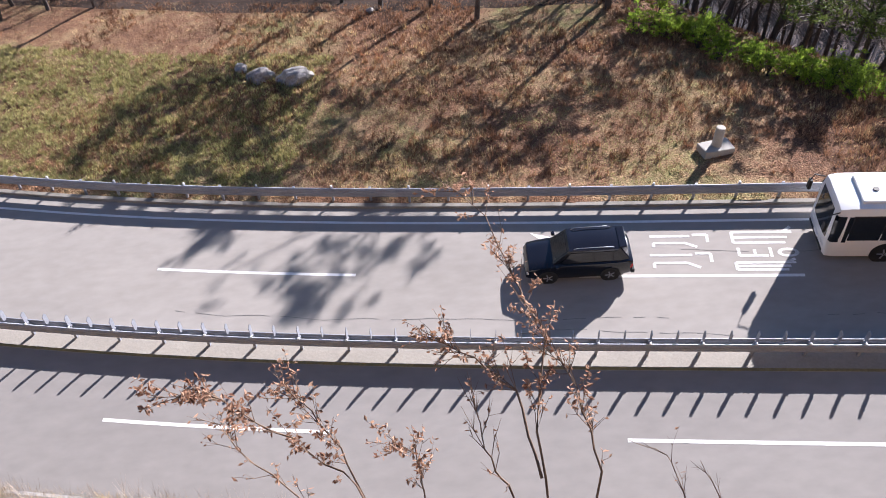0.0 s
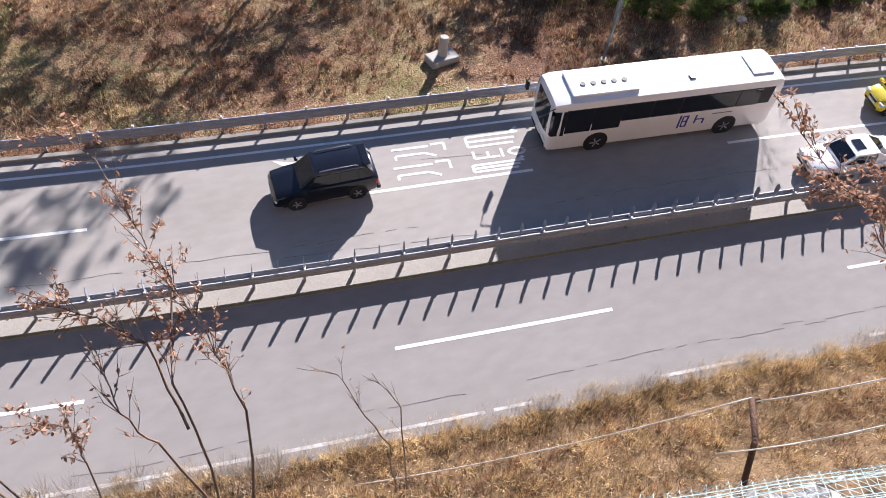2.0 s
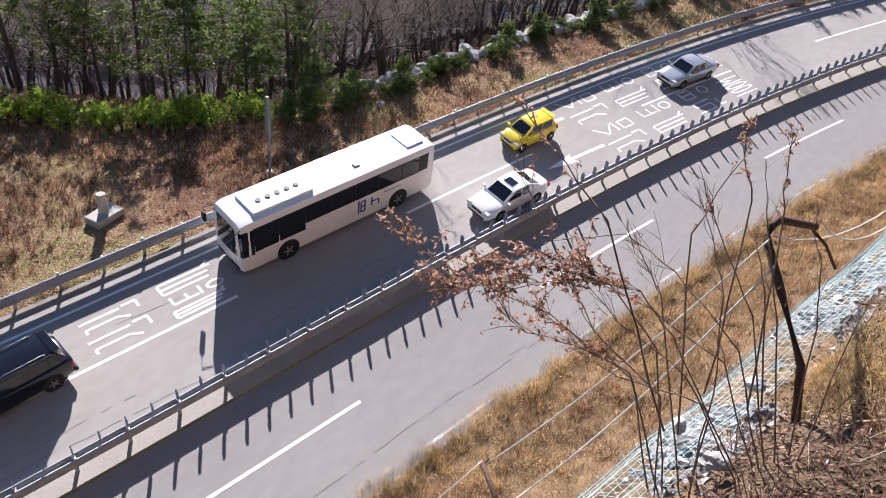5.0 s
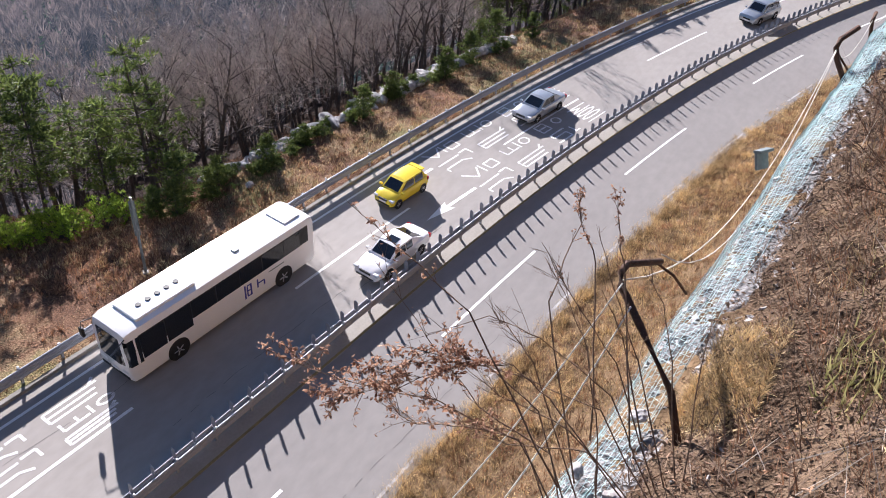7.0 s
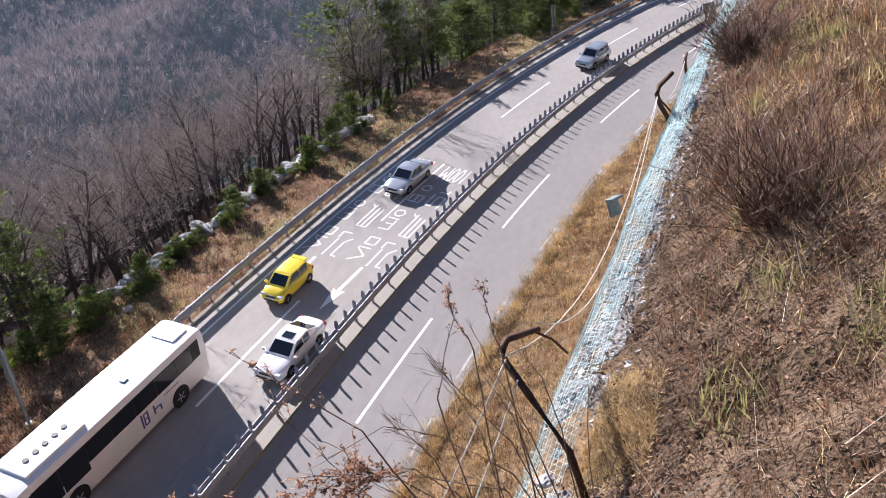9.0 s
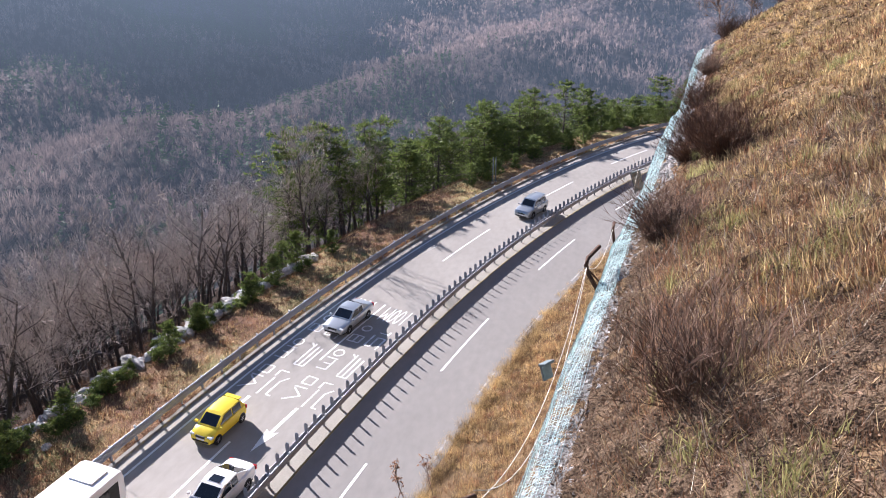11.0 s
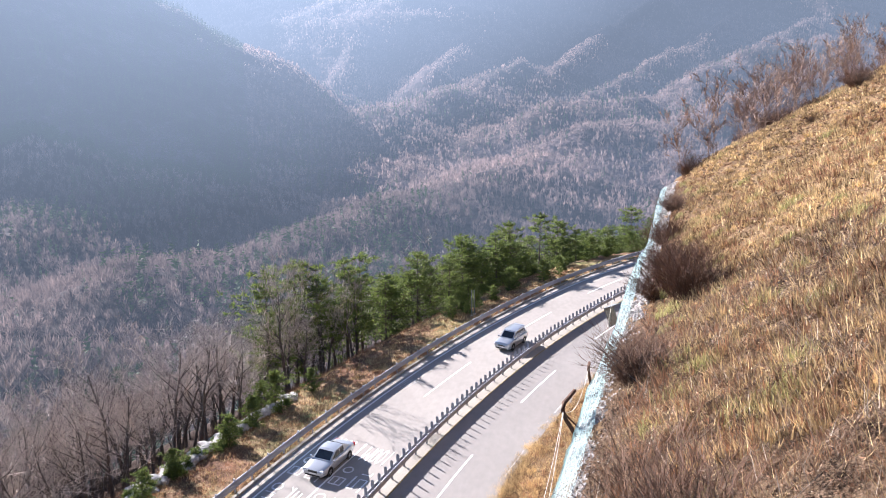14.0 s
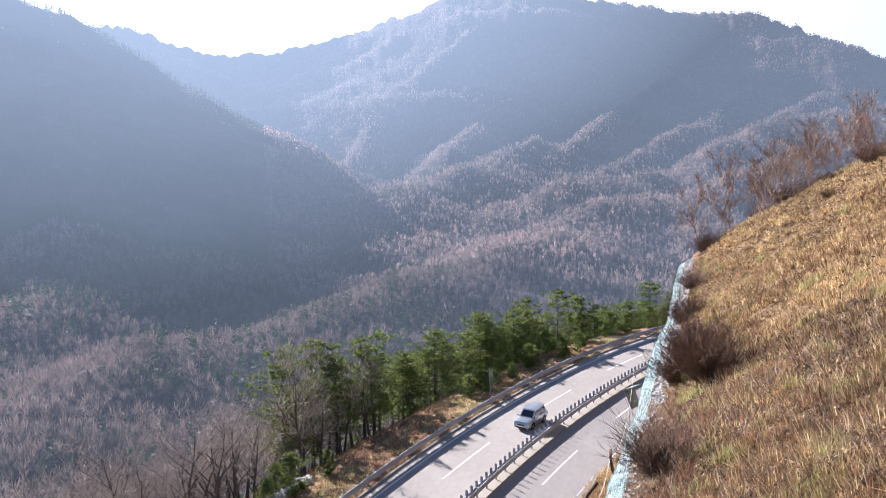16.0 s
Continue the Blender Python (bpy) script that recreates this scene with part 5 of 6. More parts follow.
# ---- stones ----
def stone(seed, size, material, name, label, group=""):
    bm = bmesh.new()
    bmesh.ops.create_icosphere(bm, subdivisions=3, radius=0.5)
    for v in bm.verts:
        n = noise.noise(v.co * 2.2 + Vector((seed * 7.3, 0, 0))) * 0.35 + noise.noise(v.co * 6 + Vector((0, seed * 3.1, 0))) * 0.10
        q = v.co * (1 + n)
        v.co = Vector((round(q.x * 3.3) / 3.3 * 0.35 + q.x * 0.65, round(q.y * 3.3) / 3.3 * 0.35 + q.y * 0.65, q.z))
        v.co.x *= size[0]
        v.co.y *= size[1]
        v.co.z *= size[2]
    me = bpy.data.meshes.new(name)
    bm.to_mesh(me)
    bm.free()
    me.materials.append(material)
    return tagged(new(name, me), label, "stone", group)


def put(ob, s, off, up=0.0, turn=0.0, tilt=0.0):
    x, y, z = ground_z(np.array([s]), np.array([off]))
    ob.matrix_world = Matrix.Translation((float(x[0]), float(y[0]), float(z[0]) + up)) @ Matrix.Rotation(turn, 4, "Z") @ Matrix.Rotation(tilt, 4, "X")
    return ob


put(stone(1, (1.7, 1.3, 1.1), GREYROCK, "boulder", "large grey boulder half sunk in the dry bank"), S_of(-13.3), 16.4, 0.1, 0.3)
put(stone(2, (2.2, 1.4, 1.3), GREYROCK, "boulder", "long flat-topped grey boulder on the dry bank"), S_of(-10.9), 16.2, 0.12, 0.4)
put(stone(3, (1.0, 0.8, 0.7), GREYROCK, "boulder", "grey boulder in the brown bracken"), S_of(-15.0), 17.2, 0.1, 2.0)
put(stone(4, (0.55, 0.5, 0.45), ROCK, "boulder", "small white stone on the bank"), S_of(-7.5), 25.0, 0.1)
put(stone(5, (0.6, 0.5, 0.4), ROCK, "boulder", "small white stone behind the guardrail"), S_of(31.7), 9.6, 0.1)
wall_kinds = [stone(10 + i, (1.5 + 0.3 * i, 1.0, 0.85), ROCK, "wall_boulder", "pale boulder in the row along the woods", "boulder row") for i in range(4)]
rw = random.Random(6)
for i in range(44):
    s = 31.5 + i * 0.72 + rw.uniform(-0.2, 0.2)
    off = 13.0 - 1.3 * min(1, (s - 31.5) / 16) + rw.uniform(-0.3, 0.3)
    if i < 4:
        o = wall_kinds[i]
    else:
        o = wall_kinds[rw.randrange(4)].copy()
        scene.collection.objects.link(o)
    put(o, s, off, 0.1 + rw.uniform(-0.25, 0.2), rw.uniform(0, 6.28), rw.uniform(-0.3, 0.3))


def marker_stump():
    """A round concrete stub on a broken footing."""
    t = tagged(empty("concrete_marker"), "weathered round concrete stub on a broken concrete footing", "marker")
    bm = bmesh.new()
    r = bmesh.ops.create_cone(bm, cap_ends=True, segments=20, radius1=0.26, radius2=0.23, depth=1.15)
    bmesh.ops.translate(bm, verts=r["verts"], vec=(0, 0, 0.85))
    bmesh.ops.bevel(bm, geom=[e for e in bm.edges if e.calc_face_angle(0) > 1], offset=0.025, segments=2, affect="EDGES")
    part("stub", bm, CONCRETE, t)
    bm = bmesh.new()
    box(bm, -0.85, 0.8, -0.5, 0.45, -0.3, 0.32, 0.04)
    for v in bm.verts:
        v.co += Vector((noise.noise(v.co * 3) * 0.08, noise.noise(v.co * 3 + Vector((5, 0, 0))) * 0.08, noise.noise(v.co * 2) * 0.06))
    part("footing", bm, CONCRETE, t)
    return t


put(marker_stump(), S_of(13.6), 8.6, 0.05, 0.2)


def sign_pole(h, panel):
    t = tagged(empty("sign_pole"), "grey steel sign pole behind the guardrail", "pole")
    bm = bmesh.new()
    r = bmesh.ops.create_cone(bm, cap_ends=True, segments=14, radius1=0.08, radius2=0.07, depth=h + 0.4)
    bmesh.ops.translate(bm, verts=r["verts"], vec=(0, 0, h / 2 - 0.2))
    part("pole", bm, GREYMETAL, t)
    bm = bmesh.new()
    box(bm, -0.16, 0.16, -0.16, 0.16, -0.2, 0.12, 0.02)
    part("base_block", bm, CONCRETE, t)
    if panel:
        bm = bmesh.new()
        box(bm, -0.15, 0.15, 0.085, 0.105, h - 2.35, h - 0.25, 0.008)
        part("panel", bm, GREYMETAL, t, "narrow upright sign panel seen from behind")
        for z in (h - 2.0, h - 0.7):
            bm = bmesh.new()
            box(bm, -0.12, 0.12, 0.06, 0.085, z - 0.03, z + 0.03)
            part("bracket", bm, STEEL, t)
    return t


put(sign_pole(4.7, True), S_of(22.2), 7.1, 0.0, radians(-38))
put(sign_pole(3.2, False), S_of(87.3), 7.3, 0.0)
put(sign_pole(3.0, False), S_of(88.0), 7.4, 0.0)


# ---- rockfall net on the crest ----
def net():
    t = tagged(empty("rockfall_net"), "turquoise wire rockfall net draped over the crest", "net")
    ra = random.Random(3)

    def surf(s, o, up):
        x, y, z = ground_z(np.array([s]), np.array([o]))
        p = Vector((float(x[0]), float(y[0]), float(z[0])))
        p.z += 0.15 * noise.noise((p.x * 0.5, p.y * 0.5, 0.0)) + 0.075 * noise.noise((p.x * 1.7, p.y * 1.7, 4.0))
        return p + Vector((0, 0.55, 0.83)) * up

    wires = Soup()
    s_a, s_b = -3.0, 42.0
    rows = [-23.95 + 0.025 * k for k in range(10)] + [-23.7 + 0.0065 * k for k in range(18)]
    for k, o in enumerate(rows):
        ss, pts = s_a, []
        while ss < s_b:
            pts.append(surf(ss, o + (0.008 * math.sin(ss * 5.1 + k * 1.7) if o < -23.72 else 0.001 * math.sin(ss * 5 + k)), 0.05 + 0.04 * noise.noise((ss * 1.3, k * 0.25, 0))))
            ss += 0.2 if ss < 20 else 0.8
        V, F = tube(pts, [0.0015 + 0.00006 * max(0, i - 50) for i in range(len(pts))], 3)
        wires.add(V, F)
    wires.ob("long_wire_mass", NET, t)["kind"] = "stuff"
    cross = Soup()
    ss = s_a
    while ss < s_b:
        for sl in (1, -1):
            pts = [surf(ss + sl * 0.016 * j + 0.012 * ra.random(), rows[j], 0.055 + 0.02 * ra.random()) for j in range(0, len(rows), 2)]
            V, F = tube(pts, [0.0009 + 0.0002 * max(0, ss - 6)] * len(pts), 3)
            cross.add(V, F)
        ss += 0.05 if ss < 14 else 0.2
    cross.ob("mesh_wire_mass", NET, t)["kind"] = "stuff"
    return t


net()


def rubble(name, n, s0, s1, o0, o1, lo, hi, seed, material, label, near):
    """Broken stones under the net, each a rough block."""
    r = np.random.default_rng(seed)
    s = s0 + (s1 - s0) * r.uniform(0, 1, n) ** near
    o = r.uniform(min(o0, o1), max(o0, o1), n)
    P = on_ground(s, o)
    V, F = [], []
    cube = np.array([(x, y, z) for x in (-1, 1) for y in (-1, 1) for z in (-1, 1)], float)
    faces = [(0, 1, 3, 2), (4, 6, 7, 5), (0, 4, 5, 1), (2, 3, 7, 6), (0, 2, 6, 4), (1, 5, 7, 3)]
    for p, ss in zip(P, s):
        k = r.uniform(lo, hi) * (1 + max(0, ss - 8) / 25)
        q = cube * r.uniform(0.35, 1.0, 3) * k + r.uniform(-0.35, 0.35, (8, 3)) * k
        a, b = r.uniform(0, 6.28, 2)
        M = np.array(Euler((a, b, a * 1.7)).to_matrix())
        b0 = len(V)
        V.extend(q @ M.T + p + np.array([0, 0, k * 0.25]))
        F.extend([tuple(i + b0 for i in f) for f in faces])
    ob = mesh_ob(name, V, F, material)
    return tagged(ob, label, "rubble", kind="stuff")


rubble("net_rubble", 11000, 1.0, 44, -23.4, -24.35, 0.010, 0.034, 51, ROCK, "broken white stones held under the net", 1.7)
rubble("slope_clods", 5000, 1.0, 16, -24.0, -26.5, 0.008, 0.028, 52, CRUMB, "dark clods and crumbled earth on the slope", 1.7)
rubble("slope_stones", 2600, 2.0, 13, -24.2, -26.8, 0.006, 0.02, 53, ROCK, "pale chips of stone scattered on the dark soil", 1.4)
put(stone(21, (0.085, 0.06, 0.055), ROCK, "net_boulder", "pale angular rock at the net's edge"), S_EYE + 2.9, -23.75, 0.08, 0.4)
put(stone(22, (0.10, 0.08, 0.07), GREYROCK, "net_boulder", "dark grey rock beside the net"), S_EYE + 2.75, -24.0, 0.06, 1.4)
put(stone(23, (0.10, 0.08, 0.07), ROCK, "net_boulder", "pale angular rock at the net's edge"), S_EYE + 3.4, -23.85, 0.06, 2.4)


def bent_stake(points, radius, rod, label):
    """A rusty pipe bent over at the top, with a thin rod tied to its end."""
    t = tagged(empty("steel_stake"), label, "stake", "net stakes")
    V, F = tube(points, [radius] * len(points), 10)
    mesh_ob("pipe", V, F, RUSTPIPE, t, True)
    if rod:
        V, F = tube(rod, [radius * 0.4] * len(rod), 8)
        mesh_ob("tie_rod", V, F, RUSTPIPE, t, True)
    return t


bent_stake([(3.08, 0.16, 21.35), (3.19, 0.28, 21.62), (3.36, 0.52, 21.82), (3.49, 0.69, 21.95), (3.53, 0.71, 22.0), (3.60, 0.70, 22.02), (3.97, 0.58, 21.86)], 0.021, [(3.93, 0.6, 21.87), (4.05, 0.5, 21.74), (4.14, 0.41, 21.58)], "rusted steel pipe stake bent over the net")
bent_stake([(9.3, -0.3, 21.2), (9.45, -0.05, 21.55), (9.46, 0.0, 21.68), (9.55, -0.02, 21.76), (9.9, -0.16, 21.82)], 0.03, [(9.46, -0.02, 21.64), (9.62, -0.25, 21.35), (9.7, -0.45, 21.1)], "rusted steel pipe stake bent over the net")
bent_stake([(13.3, -0.75, 20.5), (13.5, -0.45, 20.75), (13.55, -0.4, 21.0), (13.8, -0.42, 21.08)], 0.03, None, "rusted steel pipe stake at the crest")
bent_stake([(2.36, 1.1, 20.1), (2.50, 1.27, 20.24), (2.66, 1.50, 20.2), (2.72, 1.49, 20.17)], 0.018, None, "short rusted steel stake below the crest")


def cable(a, b, sag, label="pale steel cable strung along the crest stakes"):
    a, b = Vector(a), Vector(b)
    pts = [a.lerp(b, i / 14) - Vector((0, 0, sag * 4 * (i / 14) * (1 - i / 14))) for i in range(15)]
    V, F = tube(pts, [0.0045] * 15, 6)
    tagged(mesh_ob("cable", V, F, CABLE, None, True), label, "cable", "crest cables")


cable((3.47, 0.68, 22.0), (9.46, -0.01, 21.68), 0.75)
cable((3.95, 0.58, 21.92), (9.5, -0.02, 21.7), 0.95)
cable((3.47, 0.68, 21.98), (2.66, 1.48, 20.2), 0.1)
cable((2.66, 1.50, 20.22), (0.6, 2.3, 18.8), 0.1)
cable((3.4, 0.6, 21.9), (2.2, 1.25, 20.3), 0.2)
cable((9.46, 0.0, 21.68), (13.55, -0.4, 21.02), 0.3)
cable((13.55, -0.4, 21.02), (24.0, -1.3, 20.4), 0.6)


def anchor_plate(m, w, h):
    """A folded grey plate on the net's edge."""
    t = tagged(empty("anchor_plate", m), "folded grey metal plate at the net's edge", "plate", "net anchor plates")
    bm = bmesh.new()
    box(bm, -w / 2, w / 2, -0.015, 0.015, -h, 0.0, 0.004)
    part("face", bm, GREYMETAL, t)
    bm = bmesh.new()
    box(bm, -w / 2 - 0.01, w / 2 + 0.01, -h * 0.45, 0.02, 0.0, 0.03, 0.006)
    part("top_flange", bm, GREYMETAL, t, "pale top flange")
    return t


for p, a, w, h in (((7.55, 0.36, 21.12), -0.6, 0.16, 0.17), ((23.6, -1.15, 20.0), -0.5, 0.6, 0.6)):
    anchor_plate(Matrix.Translation(p) @ Matrix.Rotation(a, 4, "Z") @ Matrix.Rotation(-0.35, 4, "X"), w, h)


# ---- shrubs beside the camera's stand ----
def leaf_tri(r, p, size):
    d = Vector((r.gauss(0, 1), r.gauss(0, 1), r.gauss(-0.3, 0.7))).normalized()
    o = Matrix.Rotation(r.uniform(0, 6.28), 3, d) @ d.orthogonal().normalized()
    b = d.cross(o)
    m = p + d * size * 0.5 + b * size * 0.12
    return [(p, m - o * size * 0.24, p + d * size), (p, p + d * size, m + o * size * 0.24)]


def shrub(seed, stems, leafy, label, twig_n=9, rad=0.006, leaf=0.02, reach=0.16, shift=(0, 0, 0)):
    """A bare shrub: main stems through a few bends, side twigs, and withered leaves or seed heads towards the ends."""
    r = random.Random(seed)
    t = tagged(empty("dry_shrub"), label, "shrub", "dry shrubs on the crest")
    leaves = []
    for pts, amount in zip(stems, leafy):
        P = [Vector(p) + Vector(shift) for p in pts]
        fine = []
        for i in range(len(P) - 1):
            for k in range(4):
                q = P[i].lerp(P[i + 1], k / 4)
                fine.append(q + Vector((r.uniform(-1, 1), r.uniform(-1, 1), r.uniform(-1, 1))) * 0.006)
        fine.append(P[-1])
        n = len(fine)
        V, F = tube(fine, [rad * (1 - 0.8 * i / n) for i in range(n)], 5)
        mesh_ob("stem", V, F, STEM, t, True)
        tw = Soup()
        for j in range(twig_n + int(amount * 10)):
            u = r.uniform(0.5 if amount > 2.9 else 0.35, 1.0)
            i = min(int(u * (n - 1)), n - 2)
            b = fine[i]
            d = (fine[i + 1] - fine[i]).normalized()
            d = (d + Vector((r.uniform(-1, 1), r.uniform(-1, 1), r.uniform(-0.5, 0.9))) * 0.75).normalized()
            L = reach * r.uniform(0.4, 1.1)
            e1 = b + d * L * 0.5
            e2 = b + d * L + Vector((r.uniform(-1, 1), r.uniform(-1, 1), r.uniform(-0.2, 1))) * L * 0.2
            V, F = tube([b, e1, e2], [rad * 0.35, rad * 0.25, rad * 0.1], 3)
            tw.add(V, F)
            for _ in range(int(amount * 9 * r.random() + 0.5)):
                leaves += leaf_tri(r, e1.lerp(e2, r.random()), leaf * r.uniform(0.6, 1.3))
            for _ in range(2):
                d2 = (d + Vector((r.uniform(-1, 1), r.uniform(-1, 1), r.uniform(-0.5, 0.9))) * 0.8).normalized()
                q = e1 + d2 * L * r.uniform(0.25, 0.5)
                V, F = tube([e1, q], [rad * 0.2, rad * 0.08], 3)
                tw.add(V, F)
                if amount > 0.3:
                    leaves += leaf_tri(r, q, leaf * r.uniform(0.6, 1.2))
        tw.ob("twig_spray", STEM, t)["kind"] = "stuff"
    if leaves:
        tri_stuff("withered_leaves", np.array([[tuple(v) for v in tr] for tr in leaves]), DEADLEAF, "", "", t)["label"] = "curled rust-brown withered leaves"
    return t


shrub(1, [
    [(-0.17, 1.0, 21.5), (-0.20, 1.12, 22.05), (-0.23, 1.21, 22.32), (-0.19, 1.42, 22.42), (-0.25, 1.60, 22.44), (-0.30, 1.79, 22.49), (-0.45, 2.0, 22.5)],
    [(-0.14, 1.0, 21.5), (-0.09, 1.12, 22.28), (-0.14, 1.25, 22.42), (-0.20, 1.40, 22.45)],
    [(-0.17, 1.05, 21.7), (-0.30, 1.17, 22.13), (-0.36, 1.20, 22.26), (-0.38, 1.31, 22.33)],
    [(-0.22, 1.15, 22.2), (-0.27, 1.32, 22.34), (-0.40, 1.43, 22.36), (-0.48, 1.49, 22.35)],
], (2.4, 1.3, 0.3, 1.7), "tall thin bare shrub with rusty withered buds", 12, 0.0042, 0.016, 0.11)
shrub(2, [
    [(-0.56, 1.15, 21.5), (-0.69, 1.23, 22.08), (-0.84, 1.29, 22.22), (-1.0, 1.32, 22.36), (-1.15, 1.30, 22.42)],
    [(-0.59, 1.18, 21.5), (-0.72, 1.33, 22.03), (-0.81, 1.41, 22.16), (-0.88, 1.43, 22.26)],
    [(-0.62, 1.18, 21.6), (-0.85, 1.28, 21.91), (-1.01, 1.33, 22.12), (-1.05, 1.40, 22.18)],
    [(-0.51, 1.2, 21.4), (-0.52, 1.36, 21.78), (-0.54, 1.43, 21.88), (-0.61, 1.43, 21.95)],
], (2.6, 1.7, 0.9, 1.5), "leaning dry shrub with clusters of withered leaves", 10, 0.0036, 0.018, 0.11)
shrub(3, [
    [(0.36, 1.2, 21.3), (0.33, 1.24, 21.59), (0.24, 1.29, 21.81), (0.19, 1.37, 21.90), (0.08, 1.39, 21.95)],
    [(0.40, 1.2, 21.3), (0.38, 1.3, 21.7), (0.30, 1.36, 21.86)],
], (0.1, 0.0), "few thin bare stalks on the crest", 5, 0.0035, 0.014, 0.1)
shrub(4, [
    [(2.35, 0.33, 21.14), (2.32, 0.43, 21.88), (2.23, 0.65, 22.21), (2.17, 0.79, 22.36), (2.03, 0.91, 22.43), (1.85, 1.08, 22.41), (1.66, 1.31, 22.35)],
    [(2.26, 0.45, 21.38), (2.11, 0.71, 22.07), (1.97, 0.89, 22.17), (1.86, 1.03, 22.21), (1.8, 1.13, 22.29)],
    [(2.34, 0.4, 21.38), (2.38, 0.77, 22.22), (2.41, 0.9, 22.33), (2.41, 0.96, 22.35)],
    [(2.44, 0.4, 21.38), (2.46, 0.47, 21.86), (2.57, 0.6, 22.23), (2.64, 0.73, 22.37), (2.69, 0.88, 22.53)],
    [(2.26, 0.47, 21.38), (2.2, 0.59, 21.95), (2.11, 0.89, 22.15), (2.09, 1.12, 22.42), (2.12, 1.37, 22.67)],
    [(2.26, 0.51, 21.38), (2.18, 0.71, 21.97), (2.05, 1.05, 22.15), (1.85, 1.35, 22.29), (1.66, 1.59, 22.49)],
    [(2.29, 0.45, 21.38), (2.26, 0.69, 22.1), (2.14, 0.9, 22.36), (1.97, 1.05, 22.46), (1.78, 1.19, 22.43)],
], (3.0, 0.9, 0.0, 0.0, 0.6, 2.4, 3.0), "bare shrub with one spray of rust-brown withered leaves", 18, 0.0042, 0.022, 0.17)
shrub(5, [
    [(2.32, 0.5, 21.7), (2.55, 0.80, 22.42), (2.91, 0.81, 22.61), (2.96, 0.85, 22.70)],
    [(2.5, 0.5, 21.8), (2.85, 0.70, 22.48), (2.92, 0.81, 22.61), (2.97, 0.86, 22.72)],
    [(2.55, 0.34, 21.8), (2.85, 0.56, 22.44), (2.97, 0.67, 22.65), (3.02, 0.70, 22.73)],
    [(2.02, 0.5, 22.0), (2.0, 0.92, 22.69), (2.0, 1.16, 22.84), (1.98, 1.40, 23.0)],
    [(2.6, 0.3, 21.8), (2.75, 0.5, 22.2), (2.7, 0.62, 22.45)],
], (1.0, 0.9, 0.9, 0.9, 0.0), "thin stalks with withered seed heads on the crest", 4, 0.0045, 0.018, 0.08)

shrub(6, [
    [(2.6, 0.15, 21.4), (2.57, 0.47, 22.02), (2.43, 0.77, 22.32), (2.25, 0.93, 22.49), (2.04, 1.09, 22.49)],
    [(2.6, 0.17, 21.4), (2.48, 0.49, 22.0), (2.24, 0.76, 22.26), (2.11, 0.97, 22.35)],
    [(2.62, 0.14, 21.4), (2.63, 0.49, 22.16), (2.57, 0.72, 22.48), (2.55, 0.86, 22.69)],
    [(2.64, 0.11, 21.4), (2.73, 0.41, 22.12), (2.73, 0.59, 22.48), (2.74, 0.69, 22.72)],
    [(2.66, 0.09, 21.4), (2.77, 0.28, 22.15), (2.82, 0.38, 22.39), (2.8, 0.49, 22.56)],
    [(2.53, 0.18, 21.4), (2.32, 0.56, 22.0), (2.16, 0.83, 22.2), (2.1, 1.04, 22.38)],
    [(2.69, 0.08, 21.4), (2.79, 0.16, 22.16), (2.88, 0.18, 22.36)],
    [(2.51, 0.2, 21.4), (2.36, 0.48, 21.88), (2.12, 0.75, 21.99), (2.03, 0.96, 22.12)],
], (0.1, 0.1, 0.0, 0.0, 0.0, 0.1, 0.0, 0.0), "fan of thin dark leafless stems on the crest", 9, 0.0042, 0.016, 0.2)


# ---- vehicles on the road ----
def loft(sections, closed_ends=True):
    """A skin over sections of equal count, each a list of points."""
    V, F = [], []
    n = len(sections[0])
    for sec in sections:
        V += sec
    for i in range(len(sections) - 1):
        for k in range(n):
            k2 = (k + 1) % n
            F.append((i * n + k, i * n + k2, (i + 1) * n + k2, (i + 1) * n + k))
    if closed_ends:
        F.append(tuple(range(n))[::-1])
        F.append(tuple((len(sections) - 1) * n + k for k in range(n)))
    return V, F


def lofted(name, sections, material, parent, label="", smooth=True):
    V, F = loft(sections)
    ob = mesh_ob(name, V, F, material, parent, smooth, label)
    bm = bmesh.new()
    bm.from_mesh(ob.data)
    bmesh.ops.recalc_face_normals(bm, faces=bm.faces)
    sharp = [e for e in bm.edges if len(e.link_faces) == 2 and e.calc_face_angle(0) > 0.7]
    for e in sharp:
        e.smooth = False
    bm.to_mesh(ob.data)
    bm.free()
    return ob


